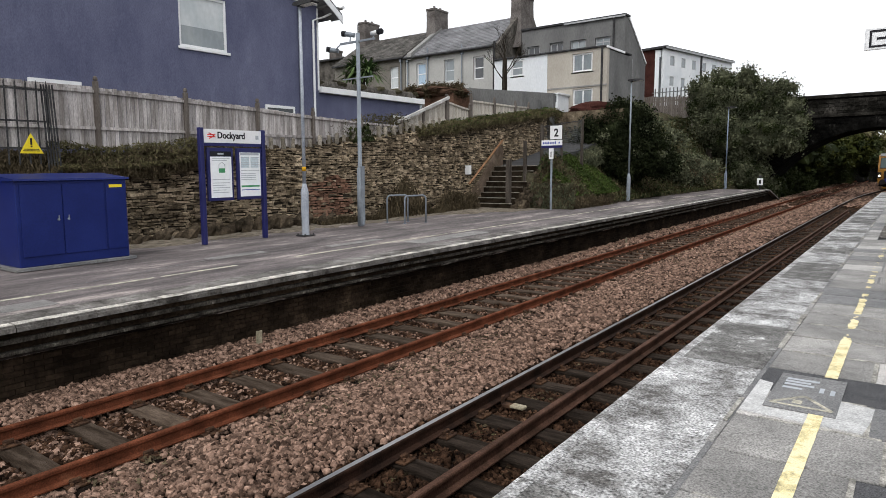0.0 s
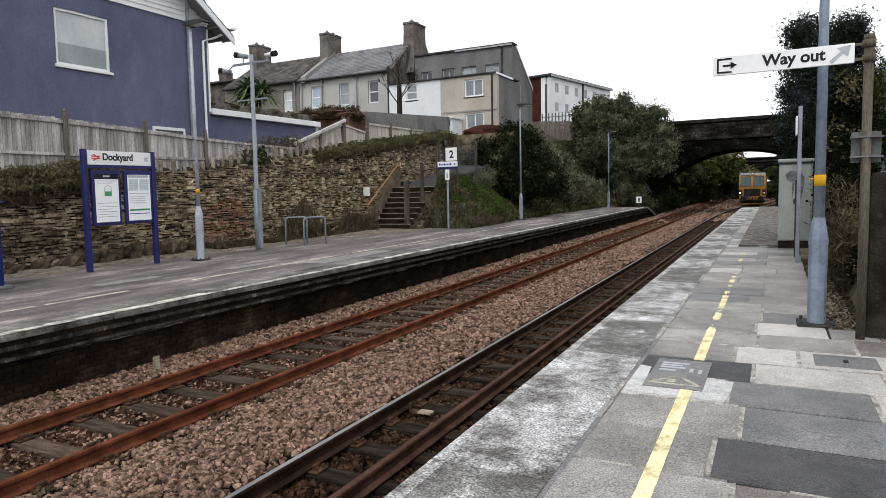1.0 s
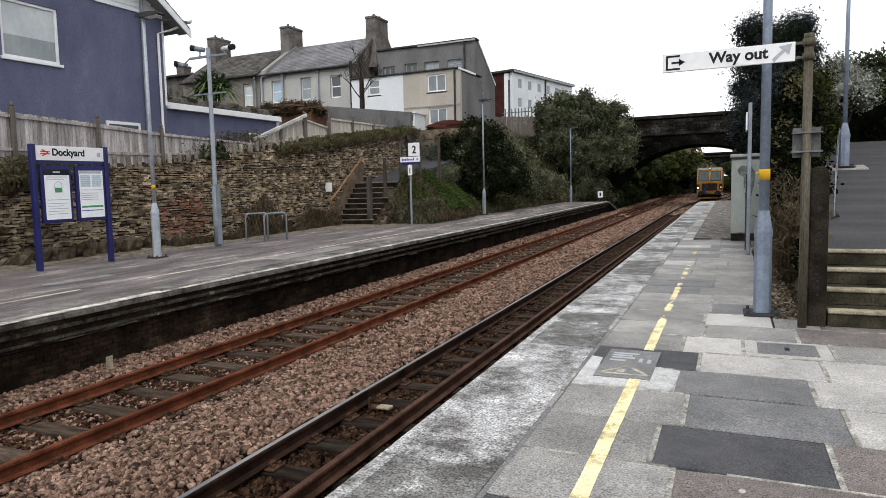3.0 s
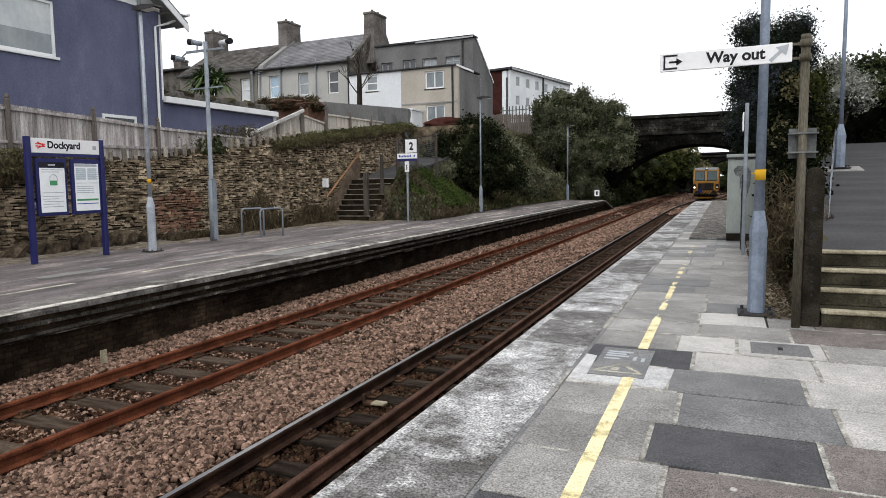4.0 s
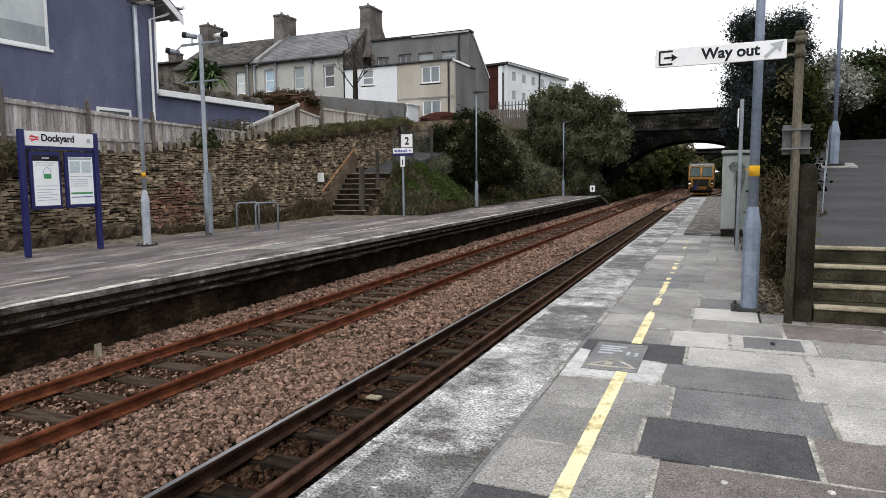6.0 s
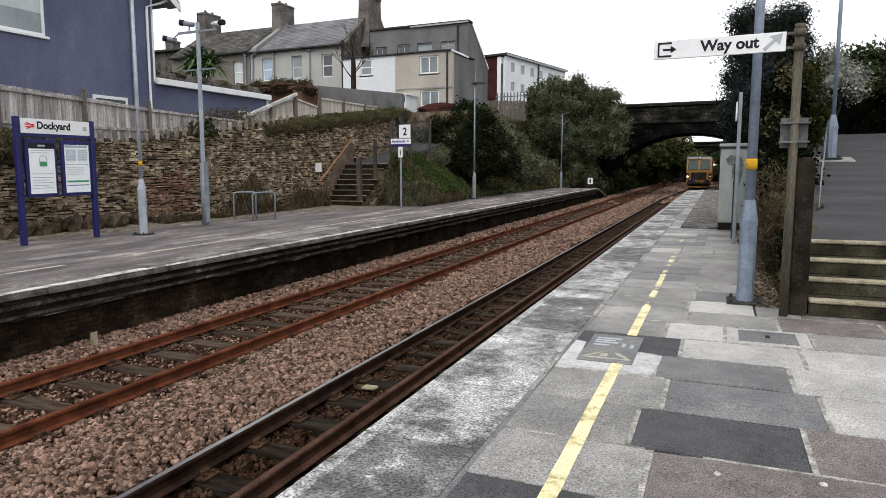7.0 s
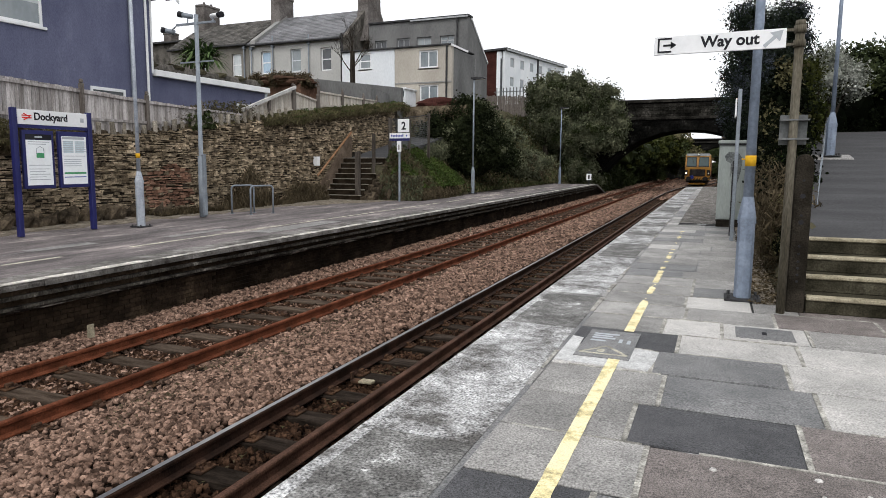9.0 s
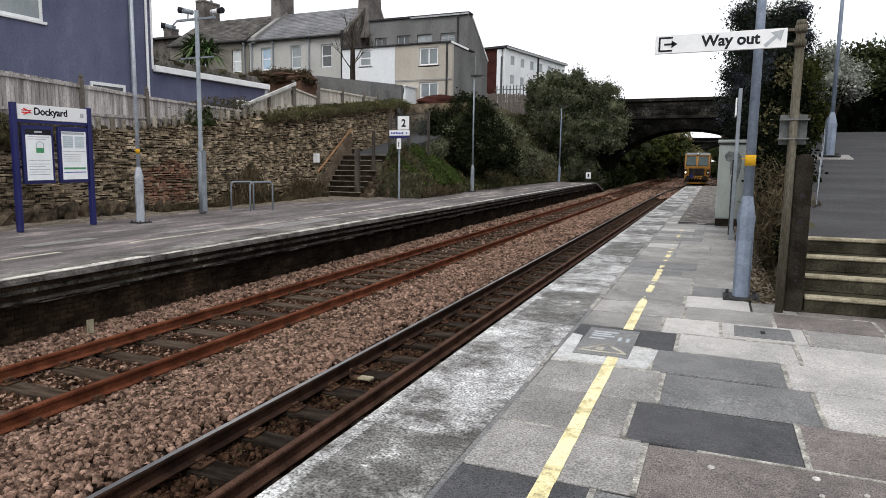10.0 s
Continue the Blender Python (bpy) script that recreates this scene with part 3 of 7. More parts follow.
def make_ground():
    us = [-900, -300, -120, -70, -50, -40, -32] + [-28 + 0.8 * k for k in range(14)] + [-17.12, -17.08, -16.76, -16.74] + [-16.4 + 0.4 * k for k in range(5)] + [-14.58, -14.52] + [-14.2 + 0.4 * k for k in range(12)] + \
         [-9.62, -9.58, -9.2, -8.6, -7, -5, -3, -2.2, -1.62, -1.58] + [-1.0 + 0.3 * k for k in range(18)] + [5, 7, 10, 14, 20, 40, 120, 400, 900]
    vs = [-400, -120, -40, -20, -10, 0, 4, 7.55, 7.65, 8.0, 8.4, 8.5] + [9 + k for k in range(16)] + [25.4, 25.6] + [26.2 + 0.8 * k for k in range(3)] + [28.35, 28.45] + [29.4 + 0.8 * k for k in range(56)] + [76 + 4 * k for k in range(20)] + [180, 260, 500, 900]
    bm = bmesh.new()
    grid = []
    for v in vs:
        row = []
        for u in us:
            w = ground_w(u, v)
            if -16.7 > u > -30 or (u > -16.6 and w > 0.3):
                w += 0.18 * noise.noise(Vector((u * 0.6, v * 0.6, 0)))
            row.append(bm.verts.new((u, v, w)))
        grid.append(row)
    for a, b in zip(grid, grid[1:]):
        for i in range(len(us) - 1):
            bm.faces.new((a[i], a[i + 1], b[i + 1], b[i])).smooth = True
    solid("ground", bm, "earth", "earthy railway cutting with rough overgrown banks", "ground")


make_ground()


# ---- ballast ----
def ballast_w(u):
    return lerp(u, [(-8.95, -1.08), (-8.4, -1.10), (-8.05, -1.17), (-7.85, -1.25), (-6.5, -1.25), (-6.2, -1.17), (-5.3, -1.11), (-4.5, -1.16), (-4.2, -1.25), (-2.7, -1.25), (-2.0, -1.15)])


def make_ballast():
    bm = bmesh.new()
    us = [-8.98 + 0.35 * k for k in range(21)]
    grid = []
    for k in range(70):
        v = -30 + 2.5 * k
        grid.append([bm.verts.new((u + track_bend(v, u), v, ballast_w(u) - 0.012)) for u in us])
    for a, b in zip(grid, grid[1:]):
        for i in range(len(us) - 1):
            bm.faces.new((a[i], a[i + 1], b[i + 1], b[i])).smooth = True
    solid("ballast_bed", bm, "ballast_bed", "dirty compacted ballast bed, coloured near black for shade between the stones", "ballast")
    g = np.random.default_rng(3)
    base = np.array(((-1, -1, -1), (1, -1, -1), (1, 1, -1), (-1, 1, -1), (-1, -1, 1), (1, -1, 1), (1, 1, 1), (-1, 1, 1)), float)
    quads = np.array(((3, 2, 1, 0), (4, 5, 6, 7), (0, 1, 5, 4), (1, 2, 6, 5), (2, 3, 7, 6), (3, 0, 4, 7)), np.int32)
    lots = ((-6, 1.0, 8000, 0.05), (1.0, 9, 56000, 0.0235), (9, 20, 33000, 0.029), (20, 48, 22000, 0.043), (48, 112, 16000, 0.075))
    for v0, v1, n, size in lots:
        u = g.uniform(-8.95, -2.05, n)
        v = g.uniform(v0, v1, n)
        w = np.interp(u, [-8.95, -8.4, -8.05, -7.85, -6.5, -6.2, -5.3, -4.5, -4.2, -2.7, -2.0], [-1.08, -1.10, -1.17, -1.25, -1.25, -1.17, -1.11, -1.16, -1.25, -1.25, -1.15])
        # sleepers stay mostly bare
        phase = np.mod(v + 0.135, 0.70)
        on = (phase < 0.31) & (((u > -8.3) & (u < -6.0)) | ((u > -4.65) & (u < -2.2)))
        keep = (~on | (g.uniform(size=n) < np.where(u > -5, 0.30, 0.08))) & ~((u > -4.1) & (u < -2.6) & (g.uniform(size=n) < 0.25))
        u, v, w = u[keep], v[keep], w[keep]
        n = len(u)
        u = u + np.array([track_bend(b, a) for a, b in zip(u, v)]) if v0 > 40 else u
        s = size * g.uniform(0.6, 1.25, (n, 1, 1)) * g.uniform(0.6, 1.2, (n, 1, 3))
        co = base[None] * s * (1 + g.uniform(-0.38, 0.38, (n, 8, 3)))
        q = g.normal(size=(n, 4))
        q /= np.linalg.norm(q, axis=1)[:, None]
        a, b, c, d = q.T
        rot = np.stack([np.stack([1 - 2 * (c * c + d * d), 2 * (b * c - a * d), 2 * (b * d + a * c)], -1),
                        np.stack([2 * (b * c + a * d), 1 - 2 * (b * b + d * d), 2 * (c * d - a * b)], -1),
                        np.stack([2 * (b * d - a * c), 2 * (c * d + a * b), 1 - 2 * (b * b + c * c)], -1)], 1)
        co = np.einsum("nij,nkj->nki", rot, co)
        co += np.stack([u, v, w + size * 0.2], -1)[:, None, :]
        co = co.reshape(-1, 3)
        co = np.stack([co[:, 0] + BEAR * co[:, 1], co[:, 1], co[:, 2] + CLIMB * co[:, 1]], 1)
        idx = (quads[None] + 8 * np.arange(n, dtype=np.int32)[:, None, None]).reshape(-1)
        me = bpy.data.meshes.new("ballast_stones")
        me.vertices.add(8 * n)
        me.vertices.foreach_set("co", co.astype(np.float32).ravel())
        me.loops.add(24 * n)
        me.loops.foreach_set("vertex_index", idx)
        me.polygons.add(6 * n)
        me.polygons.foreach_set("loop_start", np.arange(0, 24 * n, 4, dtype=np.int32))
        me.update(calc_edges=True)
        me.materials.append(MAT["ballast"])
        me.materials.append(MAT["ballast_dirty"])
        dirty = (((u > -4.5) & (u < -1.9) & (v < 50)) | ((u > -7.85) & (u < -6.45) & (g.uniform(size=n) < 0.7))).astype(np.int32)
        me.polygons.foreach_set("material_index", np.repeat(dirty, 6))
        tagged(new("ballast_stones", me), "loose pinkish grey crushed stone ballast between the rails", "ballast", "", "stuff")


make_ballast()

# ---- tracks ----
RAIL = [(-0.07, 0), (-0.07, 0.012), (-0.012, 0.03), (-0.010, 0.105), (-0.036, 0.122), (-0.036, 0.148), (-0.028, 0.158), (0.028, 0.158), (0.036, 0.148), (0.036, 0.122), (0.010, 0.105), (0.012, 0.03), (0.07, 0.012), (0.07, 0)]


def rail_mesh(u, w):
    bm = bmesh.new()
    vs = [-30, -10, 0, 10, 20, 30, 40, 45] + [48 + 4 * k for k in range(22)]
    rings = []
    for v in vs:
        rings.append([bm.verts.new((u + track_bend(v, u) + a, v, w + b)) for a, b in RAIL])
    n = len(RAIL)
    for a, b in zip(rings, rings[1:]):
        for i in range(n):
            f = bm.faces.new((a[i], b[i], b[(i + 1) % n], a[(i + 1) % n]))
    bm.faces.new(rings[0])
    bm.faces.new(rings[-1][::-1])
    return bm


def chair_mesh():
    bm = bmesh.new()
    box(bm, -0.17, 0.17, -0.10, 0.10, 0.0, 0.025, 0.006)
    for s in (-1, 1):
        box(bm, s * 0.085 - 0.02, s * 0.085 + 0.02, -0.055, 0.055, 0.02, 0.075, 0.012)
        tube(bm, [(s * 0.135, 0.05, 0.02), (s * 0.135, 0.05, 0.055)], 0.018, 6)
        tube(bm, [(s * 0.135, -0.05, 0.02), (s * 0.135, -0.05, 0.055)], 0.018, 6)
    return bm


def make_track(name, ua, ub, label, rail_mat, shine):
    t = thing(name, 0, 0, 0, label, "railway track", kind="structure")
    for u in (ua, ub):
        r = part("rail", rail_mesh(u, -1.158), rail_mat, t)
        if shine:
            bm = bmesh.new()
            vs = [-30, 0, 20, 45] + [48 + 4 * k for k in range(22)]
            prev = None
            for v in vs:
                row = [bm.verts.new((u + track_bend(v, u) + a, v, -1.158 + b)) for a, b in ((-0.038, 0.150), (-0.029, 0.1605), (0.026, 0.1605))]
                if prev:
                    for i in range(2):
                        bm.faces.new((prev[i], prev[i + 1], row[i + 1], row[i]))
                prev = row
            part("rail_head", bm, "rail_shine", t, "polished running surface of the rail")
    sl = mesh_of(boxes((-1.25, 1.25, -0.125, 0.125, -0.14, 0.0), bevel=0.012), "sleeper", "sleeper_oily" if shine else "sleeper")
    ch = mesh_of(chair_mesh(), "chair", "chair")
    k = -8
    while k < 150:
        v = 0.70 * k + 0.02
        du = track_bend(v, (ua + ub) / 2)
        s = piece("sleeper", sl, t, (ua + ub) / 2 + du + RNG.uniform(-0.03, 0.03), v, -1.188 + RNG.uniform(-0.006, 0.004))
        if v < 48:
            for u in (ua, ub):
                c = piece("chair", ch, s, 0, 0, 0)
                c.location = (u - (ua + ub) / 2 - (s.location.x - at((ua + ub) / 2 + du, v, 0).x), 0, 0.003)
        k += 1


make_track("far_track", -7.90, -6.395, "little-used track with orange rusted rails on timber sleepers", "rust", False)
make_track("near_track", -4.22, -2.715, "main track with dark rails and polished heads on timber sleepers", "rail_dark", True)
t = thing("spare_rail", 0, 0, 0, "spare brown rails lying along the middle of the track", "rail")
for v0, v1 in ((-20, 16.0), (16.03, 44)):
    bm = bmesh.new()
    prism(bm, [(-3.41 + a, -1.165 + b) for a, b in RAIL], 1, v0, v1)
    part("rail", bm, "spare_rail", t)
part("fishplate", boxes((-3.435, -3.428, 15.75, 16.3, -1.11, -1.04), (-3.392, -3.385, 15.75, 16.3, -1.11, -1.04)), "chair", t)

# leaf litter and moss between the rails
g = np.random.default_rng(8)
for u0, u1, n, m, name, label in ((-4.12, -3.5, 2600, "leaf_dead", "leaf_litter", "dead leaves caught between the rails"), (-3.3, -2.8, 1200, "leaf_dead", "leaf_litter", "dead leaves beside the spare rail"), (-6.25, -5.35, 7000, "leaf_dead", "leaf_litter", "dead leaves beside the rusted rail"), (-4.1, -3.5, 1500, "leaf_olive", "moss_tuft", "moss and small weeds between the rails")):
    u, v = g.uniform(u0, u1, n), g.uniform(1.5, 30, n)
    keep = np.array([noise.noise(Vector((a * 1.5, b * 0.8, 3.0))) > 0.02 for a, b in zip(u, v)])
    w = np.interp(u, [-6.5, -6.2, -5.3, -4.5, -4.2, -2.7], [-1.25, -1.17, -1.11, -1.16, -1.25, -1.25]) + g.uniform(0.015, 0.04, n)
    leaves(name, np.stack([u, v, w], 1)[keep], np.array([1, 1, 0.25]), 0.03, m, seed=n, kind="stuff", label=label, category="leaf litter", aspect=1.8)

u, v = g.uniform(0.40, 0.85, 2600), g.uniform(7.7, 14.5, 2600)
leaves("leaf_litter", np.stack([u, v, g.uniform(0.008, 0.03, 2600)], 1), np.array([1, 1, 0.2]), 0.022, "leaf_dead", seed=71, kind="stuff", label="dry leaves and twigs on the gritty strip", category="leaf litter", aspect=2.2)

# small yellow stake plates in the ballast
for u, v, h in ((-8.55, 6.62, 0.28), (-8.5, 22.5, 0.28)):
    t = thing("marker_peg", u, v, -1.14, "small weathered cream marker plate standing in the ballast", "marker")
    part("plate", boxes((-0.012, 0.012, -0.055, 0.055, 0.06, h), bevel=0.004), "nosing", t)
    part("peg", boxes((-0.02, -0.008, -0.015, 0.015, -0.15, h - 0.05)), "fence_post", t)

t = thing("rail_lubricator", -3.98, 6.72, -1.18, "small yellow and brown rail fitting beside the polished rail", "rail fitting")
part("bracket", boxes((-0.1, 0.05, -0.05, 0.05, 0.0, 0.04), (-0.12, -0.09, -0.03, 0.03, 0.0, 0.13), bevel=0.006), "chair", t)
part("pad", boxes((0.02, 0.2, -0.07, 0.05, 0.02, 0.05), bevel=0.008), "nosing", t, "worn yellow pad")

# ---- far platform ----
UL, WL = -8.72, -0.10
EDGE_END = 51.0


def make_far_platform():
    t = thing("platform_far", 0, 0, 0, "far platform with worn dark asphalt and soiled stone edge", "platform", kind="structure")
    bm = bmesh.new()
    # top and ramp at the end
    us = [-16.6, -15, -13, -11.5, -9.42]
    vs = [-30, -5, 0, 5, 10, 15, 20, 25, 30, 35, 40, 45, EDGE_END, 56]
    grid = []
    for v in vs:
        drop = -1.05 * smooth(EDGE_END - 0.2, 56, v) if v > EDGE_END else 0
        grid.append([bm.verts.new((u, v, WL - 0.012 + drop + (0.02 if u < -15 else 0))) for u in us])
    for a, b in zip(grid, grid[1:]):
        for i in range(len(us) - 1):
            bm.faces.new((a[i], a[i + 1], b[i + 1], b[i]))
    part("surface", bm, "asphalt", t)
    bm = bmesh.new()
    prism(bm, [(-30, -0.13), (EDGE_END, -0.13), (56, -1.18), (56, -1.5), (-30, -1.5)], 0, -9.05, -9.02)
    part("edge_wall", bm, "soot_shade_mortar", t)
    # corbel courses under the edge, with the overhang's shade put into their dark colours
    for u1, a, b, m in ((-8.83, -0.27, -0.187, "soot_shade_brick"), (-8.77, -0.33, -0.27, "ledge"), (-8.90, -0.43, -0.33, "soot_shade_brick"), (-8.80, -0.475, -0.43, "ledge"), (-8.93, -0.54, -0.475, "corbel")):
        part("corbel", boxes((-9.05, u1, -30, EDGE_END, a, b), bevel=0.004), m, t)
    # end ramp edge
    bm = bmesh.new()
    prism(bm, [(EDGE_END, -0.10), (56, -1.12), (56, -1.22), (EDGE_END, -0.20)], 0, -9.45, UL)
    part("ramp_edge", bm, "coping_left", t)
    return t


FAR = make_far_platform()
bm = bmesh.new()
for v0, v1 in ((-4, 6.1), (6.25, 7.75), (9.2, 14.6), (14.8, 24.5), (25, 33), (34, 44)):
    box(bm, -10.69, -10.60, v0, v1, WL - 0.011, WL - 0.006)
seam = bmesh.new()
for k in range(26):
    v = 4.6 + 0.62 * k
    u = -11.1 - 0.255 * (v - 5) if v < 11 else -12.63 - 0.05 * (v - 11)
    u1 = -11.1 - 0.255 * (v + 0.62 - 5) if v + 0.62 < 11 else -12.63 - 0.05 * (v - 10.38)
    q = [seam.verts.new(p) for p in ((u - 0.02, v, WL - 0.007), (u + 0.02, v, WL - 0.007), (u1 + 0.02, v + 0.62, WL - 0.007), (u1 - 0.02, v + 0.62, WL - 0.007))]
    seam.faces.new(q)
solid("asphalt_seam", seam, "slab_mid", "pale sealed seam wandering along the far platform", "paving")
solid("platform_line", bm, "cream_line", "worn cream safety line on the far platform", "painted line")
bm = bmesh.new()
for v0, v1, u0, u1 in ((5.8, 7.4, -9.4, -8.8), (10.8, 12.6, -11.5, -11.2), (8.0, 9.4, -12.1, -11.75), (12.4, 15.6, -10.4, -9.8), (3.5, 4.2, -10.2, -9.7)):
    box(bm, u0, u1, v0, v1, WL - 0.012, WL - 0.008)
solid("asphalt_repair", bm, "slab_grey", "paler repaired strips in the far platform asphalt", "paving")
bm = bmesh.new()
g = random.Random(5)
vs = [3 + 0.5 * k for k in range(60)]
row0 = [bm.verts.new((-16.6, v, WL + 0.10)) for v in vs]
row1 = [bm.verts.new((-15.9, v, WL + 0.03 + g.uniform(0, 0.05))) for v in vs]
row2 = [bm.verts.new((-15.0 + 1.9 * smooth(19.5, 25, v) + g.uniform(-0.3, 0.25), v, WL - 0.009)) for v in vs]
for a, b in ((row0, row1), (row1, row2)):
    for i in range(len(vs) - 1):
        bm.faces.new((a[i], b[i], b[i + 1], a[i + 1]))
solid("soil_strip", bm, "grit", "loose tan grit and soil along the foot of the stone wall", "soil")

# ---- near platform ----
UR = -1.88
NEAR = thing("platform_near", 0, 0, 0, "near platform of mixed grey slabs with a flaking white edge", "platform", kind="structure")
part("core", boxes((-1.82, 0.62, -30, 45.6, -1.5, -0.052), (0.62, 6.0, -30, 7.7, -0.5, -0.052)), "joint", NEAR)
part("bedding", boxes((-1.8, 0.60, -30, 45.5, -0.052, -0.010), (0.60, 6.0, -30, 7.62, -0.052, -0.010)), "joint", NEAR)
# broken asphalt and gravel towards the far end
part("rough_surface", boxes((-0.87, 0.62, 17.8, 45.4, -0.03, 0.004)), "broken_asphalt", NEAR)
part("gravel_strip", boxes((0.44, 0.72, 7.75, 18.4, -0.03, 0.006)), "grit", NEAR)
part("slab_apron", boxes((0.435, 0.85, 7.28, 7.76, -0.03, 0.001)), "slab_grey", NEAR)
part("brown_apron", boxes((0.86, 4.5, 6.72, 7.6, -0.03, 0.002)), "slab_brown", NEAR)

# painted line on the near platform
bm = bmesh.new()
g = random.Random(11)
v = -28.0
while v < 15.5:
    step = 0.11 if v < 7.2 else 0.055
    if 5.02 < v < 5.95:
        v += step
        continue
    if v >= 7.2:
        wear = noise.noise(Vector((v * 2.3, 4.0, 0.0))) - 0.06 * max(0.0, v - 9)
        if wear > -0.05:
            box(bm, -0.718 + g.uniform(0, 0.02), -0.63 - g.uniform(0, 0.02), v, v + step + 0.002, 0.003, 0.0065)
        elif g.random() < 0.25:
            side = g.uniform(-0.715, -0.66)
            box(bm, side, side + g.uniform(0.012, 0.03), v, v + step * g.uniform(0.3, 0.8), 0.003, 0.0065)
    else:
        a = g.uniform(-0.0015, 0.0015)
        b = g.uniform(-0.0015, 0.0015)
        box(bm, -0.718 + a, -0.63 + b, v, v + step + 0.004, 0.003, 0.0065)
    v += step
solid("yellow_line", bm, "yellow_paint", "flaking yellow safety line along the near platform", "painted line")

# notice set in the platform
bm = bmesh.new()
prism(bm, [(-1.12, 4.90), (-0.40, 4.88), (-0.37, 5.12), (-0.36, 5.40), (-0.56, 5.44), (-0.56, 5.06), (-1.0, 5.05), (-1.02, 5.62), (-1.12, 5.66)], 2, 0.0, 0.0055)
solid("painted_patch", bm, "white_patch", "worn white paint round the floor notice", "painted patch")
t = thing("floor_notice", -0.78, 5.5, 0.003, "grey floor notice with a yellow warning triangle, worn into the paving", "floor sign")
part("panel", boxes((-0.22, 0.22, -0.43, 0.43, 0.0, 0.005)), "slab_mid", t)
bm = bmesh.new()
for a, b in (((-0.19, -0.33), (0.0, -0.09)), ((0.0, -0.09), (0.19, -0.33)), ((0.19, -0.33), (-0.19, -0.33))):
    d = Vector((b[0] - a[0], b[1] - a[1])).normalized() * 0.016
    q = [bm.verts.new((x, y, 0.007)) for x, y in ((a[0] - d.y, a[1] + d.x), (a[0] + d.y, a[1] - d.x), (b[0] + d.y, b[1] - d.x), (b[0] - d.y, b[1] + d.x))]
    bm.faces.new(q)
box(bm, -0.06, 0.0, -0.28, -0.2, 0.006, 0.0075)
part("triangle", bm, "cream_line", t, "worn yellow warning triangle")
for a0, a1, b0, b1 in ((-0.17, 0.05, 0.28, 0.32), (-0.17, 0.0, 0.21, 0.25), (-0.17, 0.03, 0.14, 0.18), (0.07, 0.1, 0.05, 0.16), (0.14, 0.17, 0.03, 0.14), (-0.17, -0.04, 0.05, 0.09)):
    part("writing_bar", boxes((a0, a1, b0, b1, 0.005, 0.007)), "grey_ink", t, "worn grey line of writing")

t = thing("inspection_cover", 0.475, 6.36, 0.0, "grey metal inspection cover set in a pale concrete surround", "cover")
part("surround", boxes((-0.34, 0.34, -0.28, 0.28, -0.01, 0.003), bevel=0.001), "slab_pale", t)
part("cover", boxes((-0.24, 0.24, -0.2, 0.2, 0.0, 0.008), bevel=0.002), "slab_mid", t)
part("keyhole", boxes((-0.02, 0.02, -0.05, 0.05, 0.007, 0.0105)), "ink", t)

# ---- boundary wall behind the far platform ----
WALL_TOP = [(2.0, 1.85), (8.7, 1.9), (13, 2.36), (14.6, 2.45), (19.6, 3.1), (26, 3.95), (32, 4.7)]
bm = bmesh.new()
vs = [2 + 1.0 * k for k in range(31)]
lo0, hi0, hi1, lo1 = [], [], [], []
for v in vs:
    h = lerp(v, WALL_TOP) - 0.03
    lo0.append(bm.verts.new((-16.38, v, -0.6)))
    hi0.append(bm.verts.new((-16.50, v, h)))
    hi1.append(bm.verts.new((-16.95, v, h)))
    lo1.append(bm.verts.new((-16.95, v, -0.6)))
for a, b in ((lo0, hi0), (hi0, hi1), (hi1, lo1)):
    for i in range(len(vs) - 1):
        bm.faces.new((a[i], a[i + 1], b[i + 1], b[i]))
bm.faces.new((lo0[0], hi0[0], hi1[0], lo1[0]))
bm.faces.new((lo0[-1], lo1[-1], hi1[-1], hi0[-1]))
bmesh.ops.recalc_face_normals(bm, faces=bm.faces)
WALL = solid("wall_boundary", bm, "wall_mortar", "old coursed slate rubble retaining wall behind the platform", "wall")

# steps up to the street beside the wall
STEPS = thing("station_steps", -15.55, 24.55, -0.1, "dark concrete steps climbing beside the stone wall", "steps", kind="structure")
RISE, RUN = 0.236, 0.231
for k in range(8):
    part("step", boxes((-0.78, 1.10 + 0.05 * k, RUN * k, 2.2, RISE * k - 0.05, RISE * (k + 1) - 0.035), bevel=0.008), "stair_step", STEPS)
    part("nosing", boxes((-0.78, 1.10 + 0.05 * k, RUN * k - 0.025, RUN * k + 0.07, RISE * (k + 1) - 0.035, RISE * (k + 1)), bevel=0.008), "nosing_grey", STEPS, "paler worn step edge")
    # stepped stone shoulder beside each tread
    bm = bmesh.new()
    for j in range(3):
        q = box(bm, 1.08 + 0.05 * k + 0.14 * j, 1.30 + 0.05 * k + 0.14 * j, RUN * k + 0.02, RUN * (k + 1) + 0.12, RISE * (k - 0.9), RISE * (k + 0.75 - 0.45 * j))
        for p in q:
            p.co += Vector((RNG.uniform(-0.05, 0.05), RNG.uniform(-0.05, 0.05), RNG.uniform(-0.05, 0.05)))
    part("shoulder_stone", bm, "rock", STEPS, "rough stone beside the tread")
bm = bmesh.new()
prism(bm, [(-0.7, -0.4), (-0.7, 0.50), (0.0, 0.95), (1.9, 2.72), (2.4, 2.9), (2.4, -0.4)], 0, -0.98, -0.785)
part("side_wall", bm, "stair_render", STEPS, "brown rendered stair side wall")
bm = bmesh.new()
prism(bm, [(0.15, -0.4), (0.15, 0.12), (2.2, 1.78), (2.2, -0.4)], 0, 1.12, 1.62)
part("side_wall", bm, "rubble", STEPS, "rough stone stair side wall")
bm = bmesh.new()
prism(bm, [(2.0, 1.4), (2.0, 1.852), (8.6, 3.1), (8.6, 1.4)], 0, -0.78, 1.42)
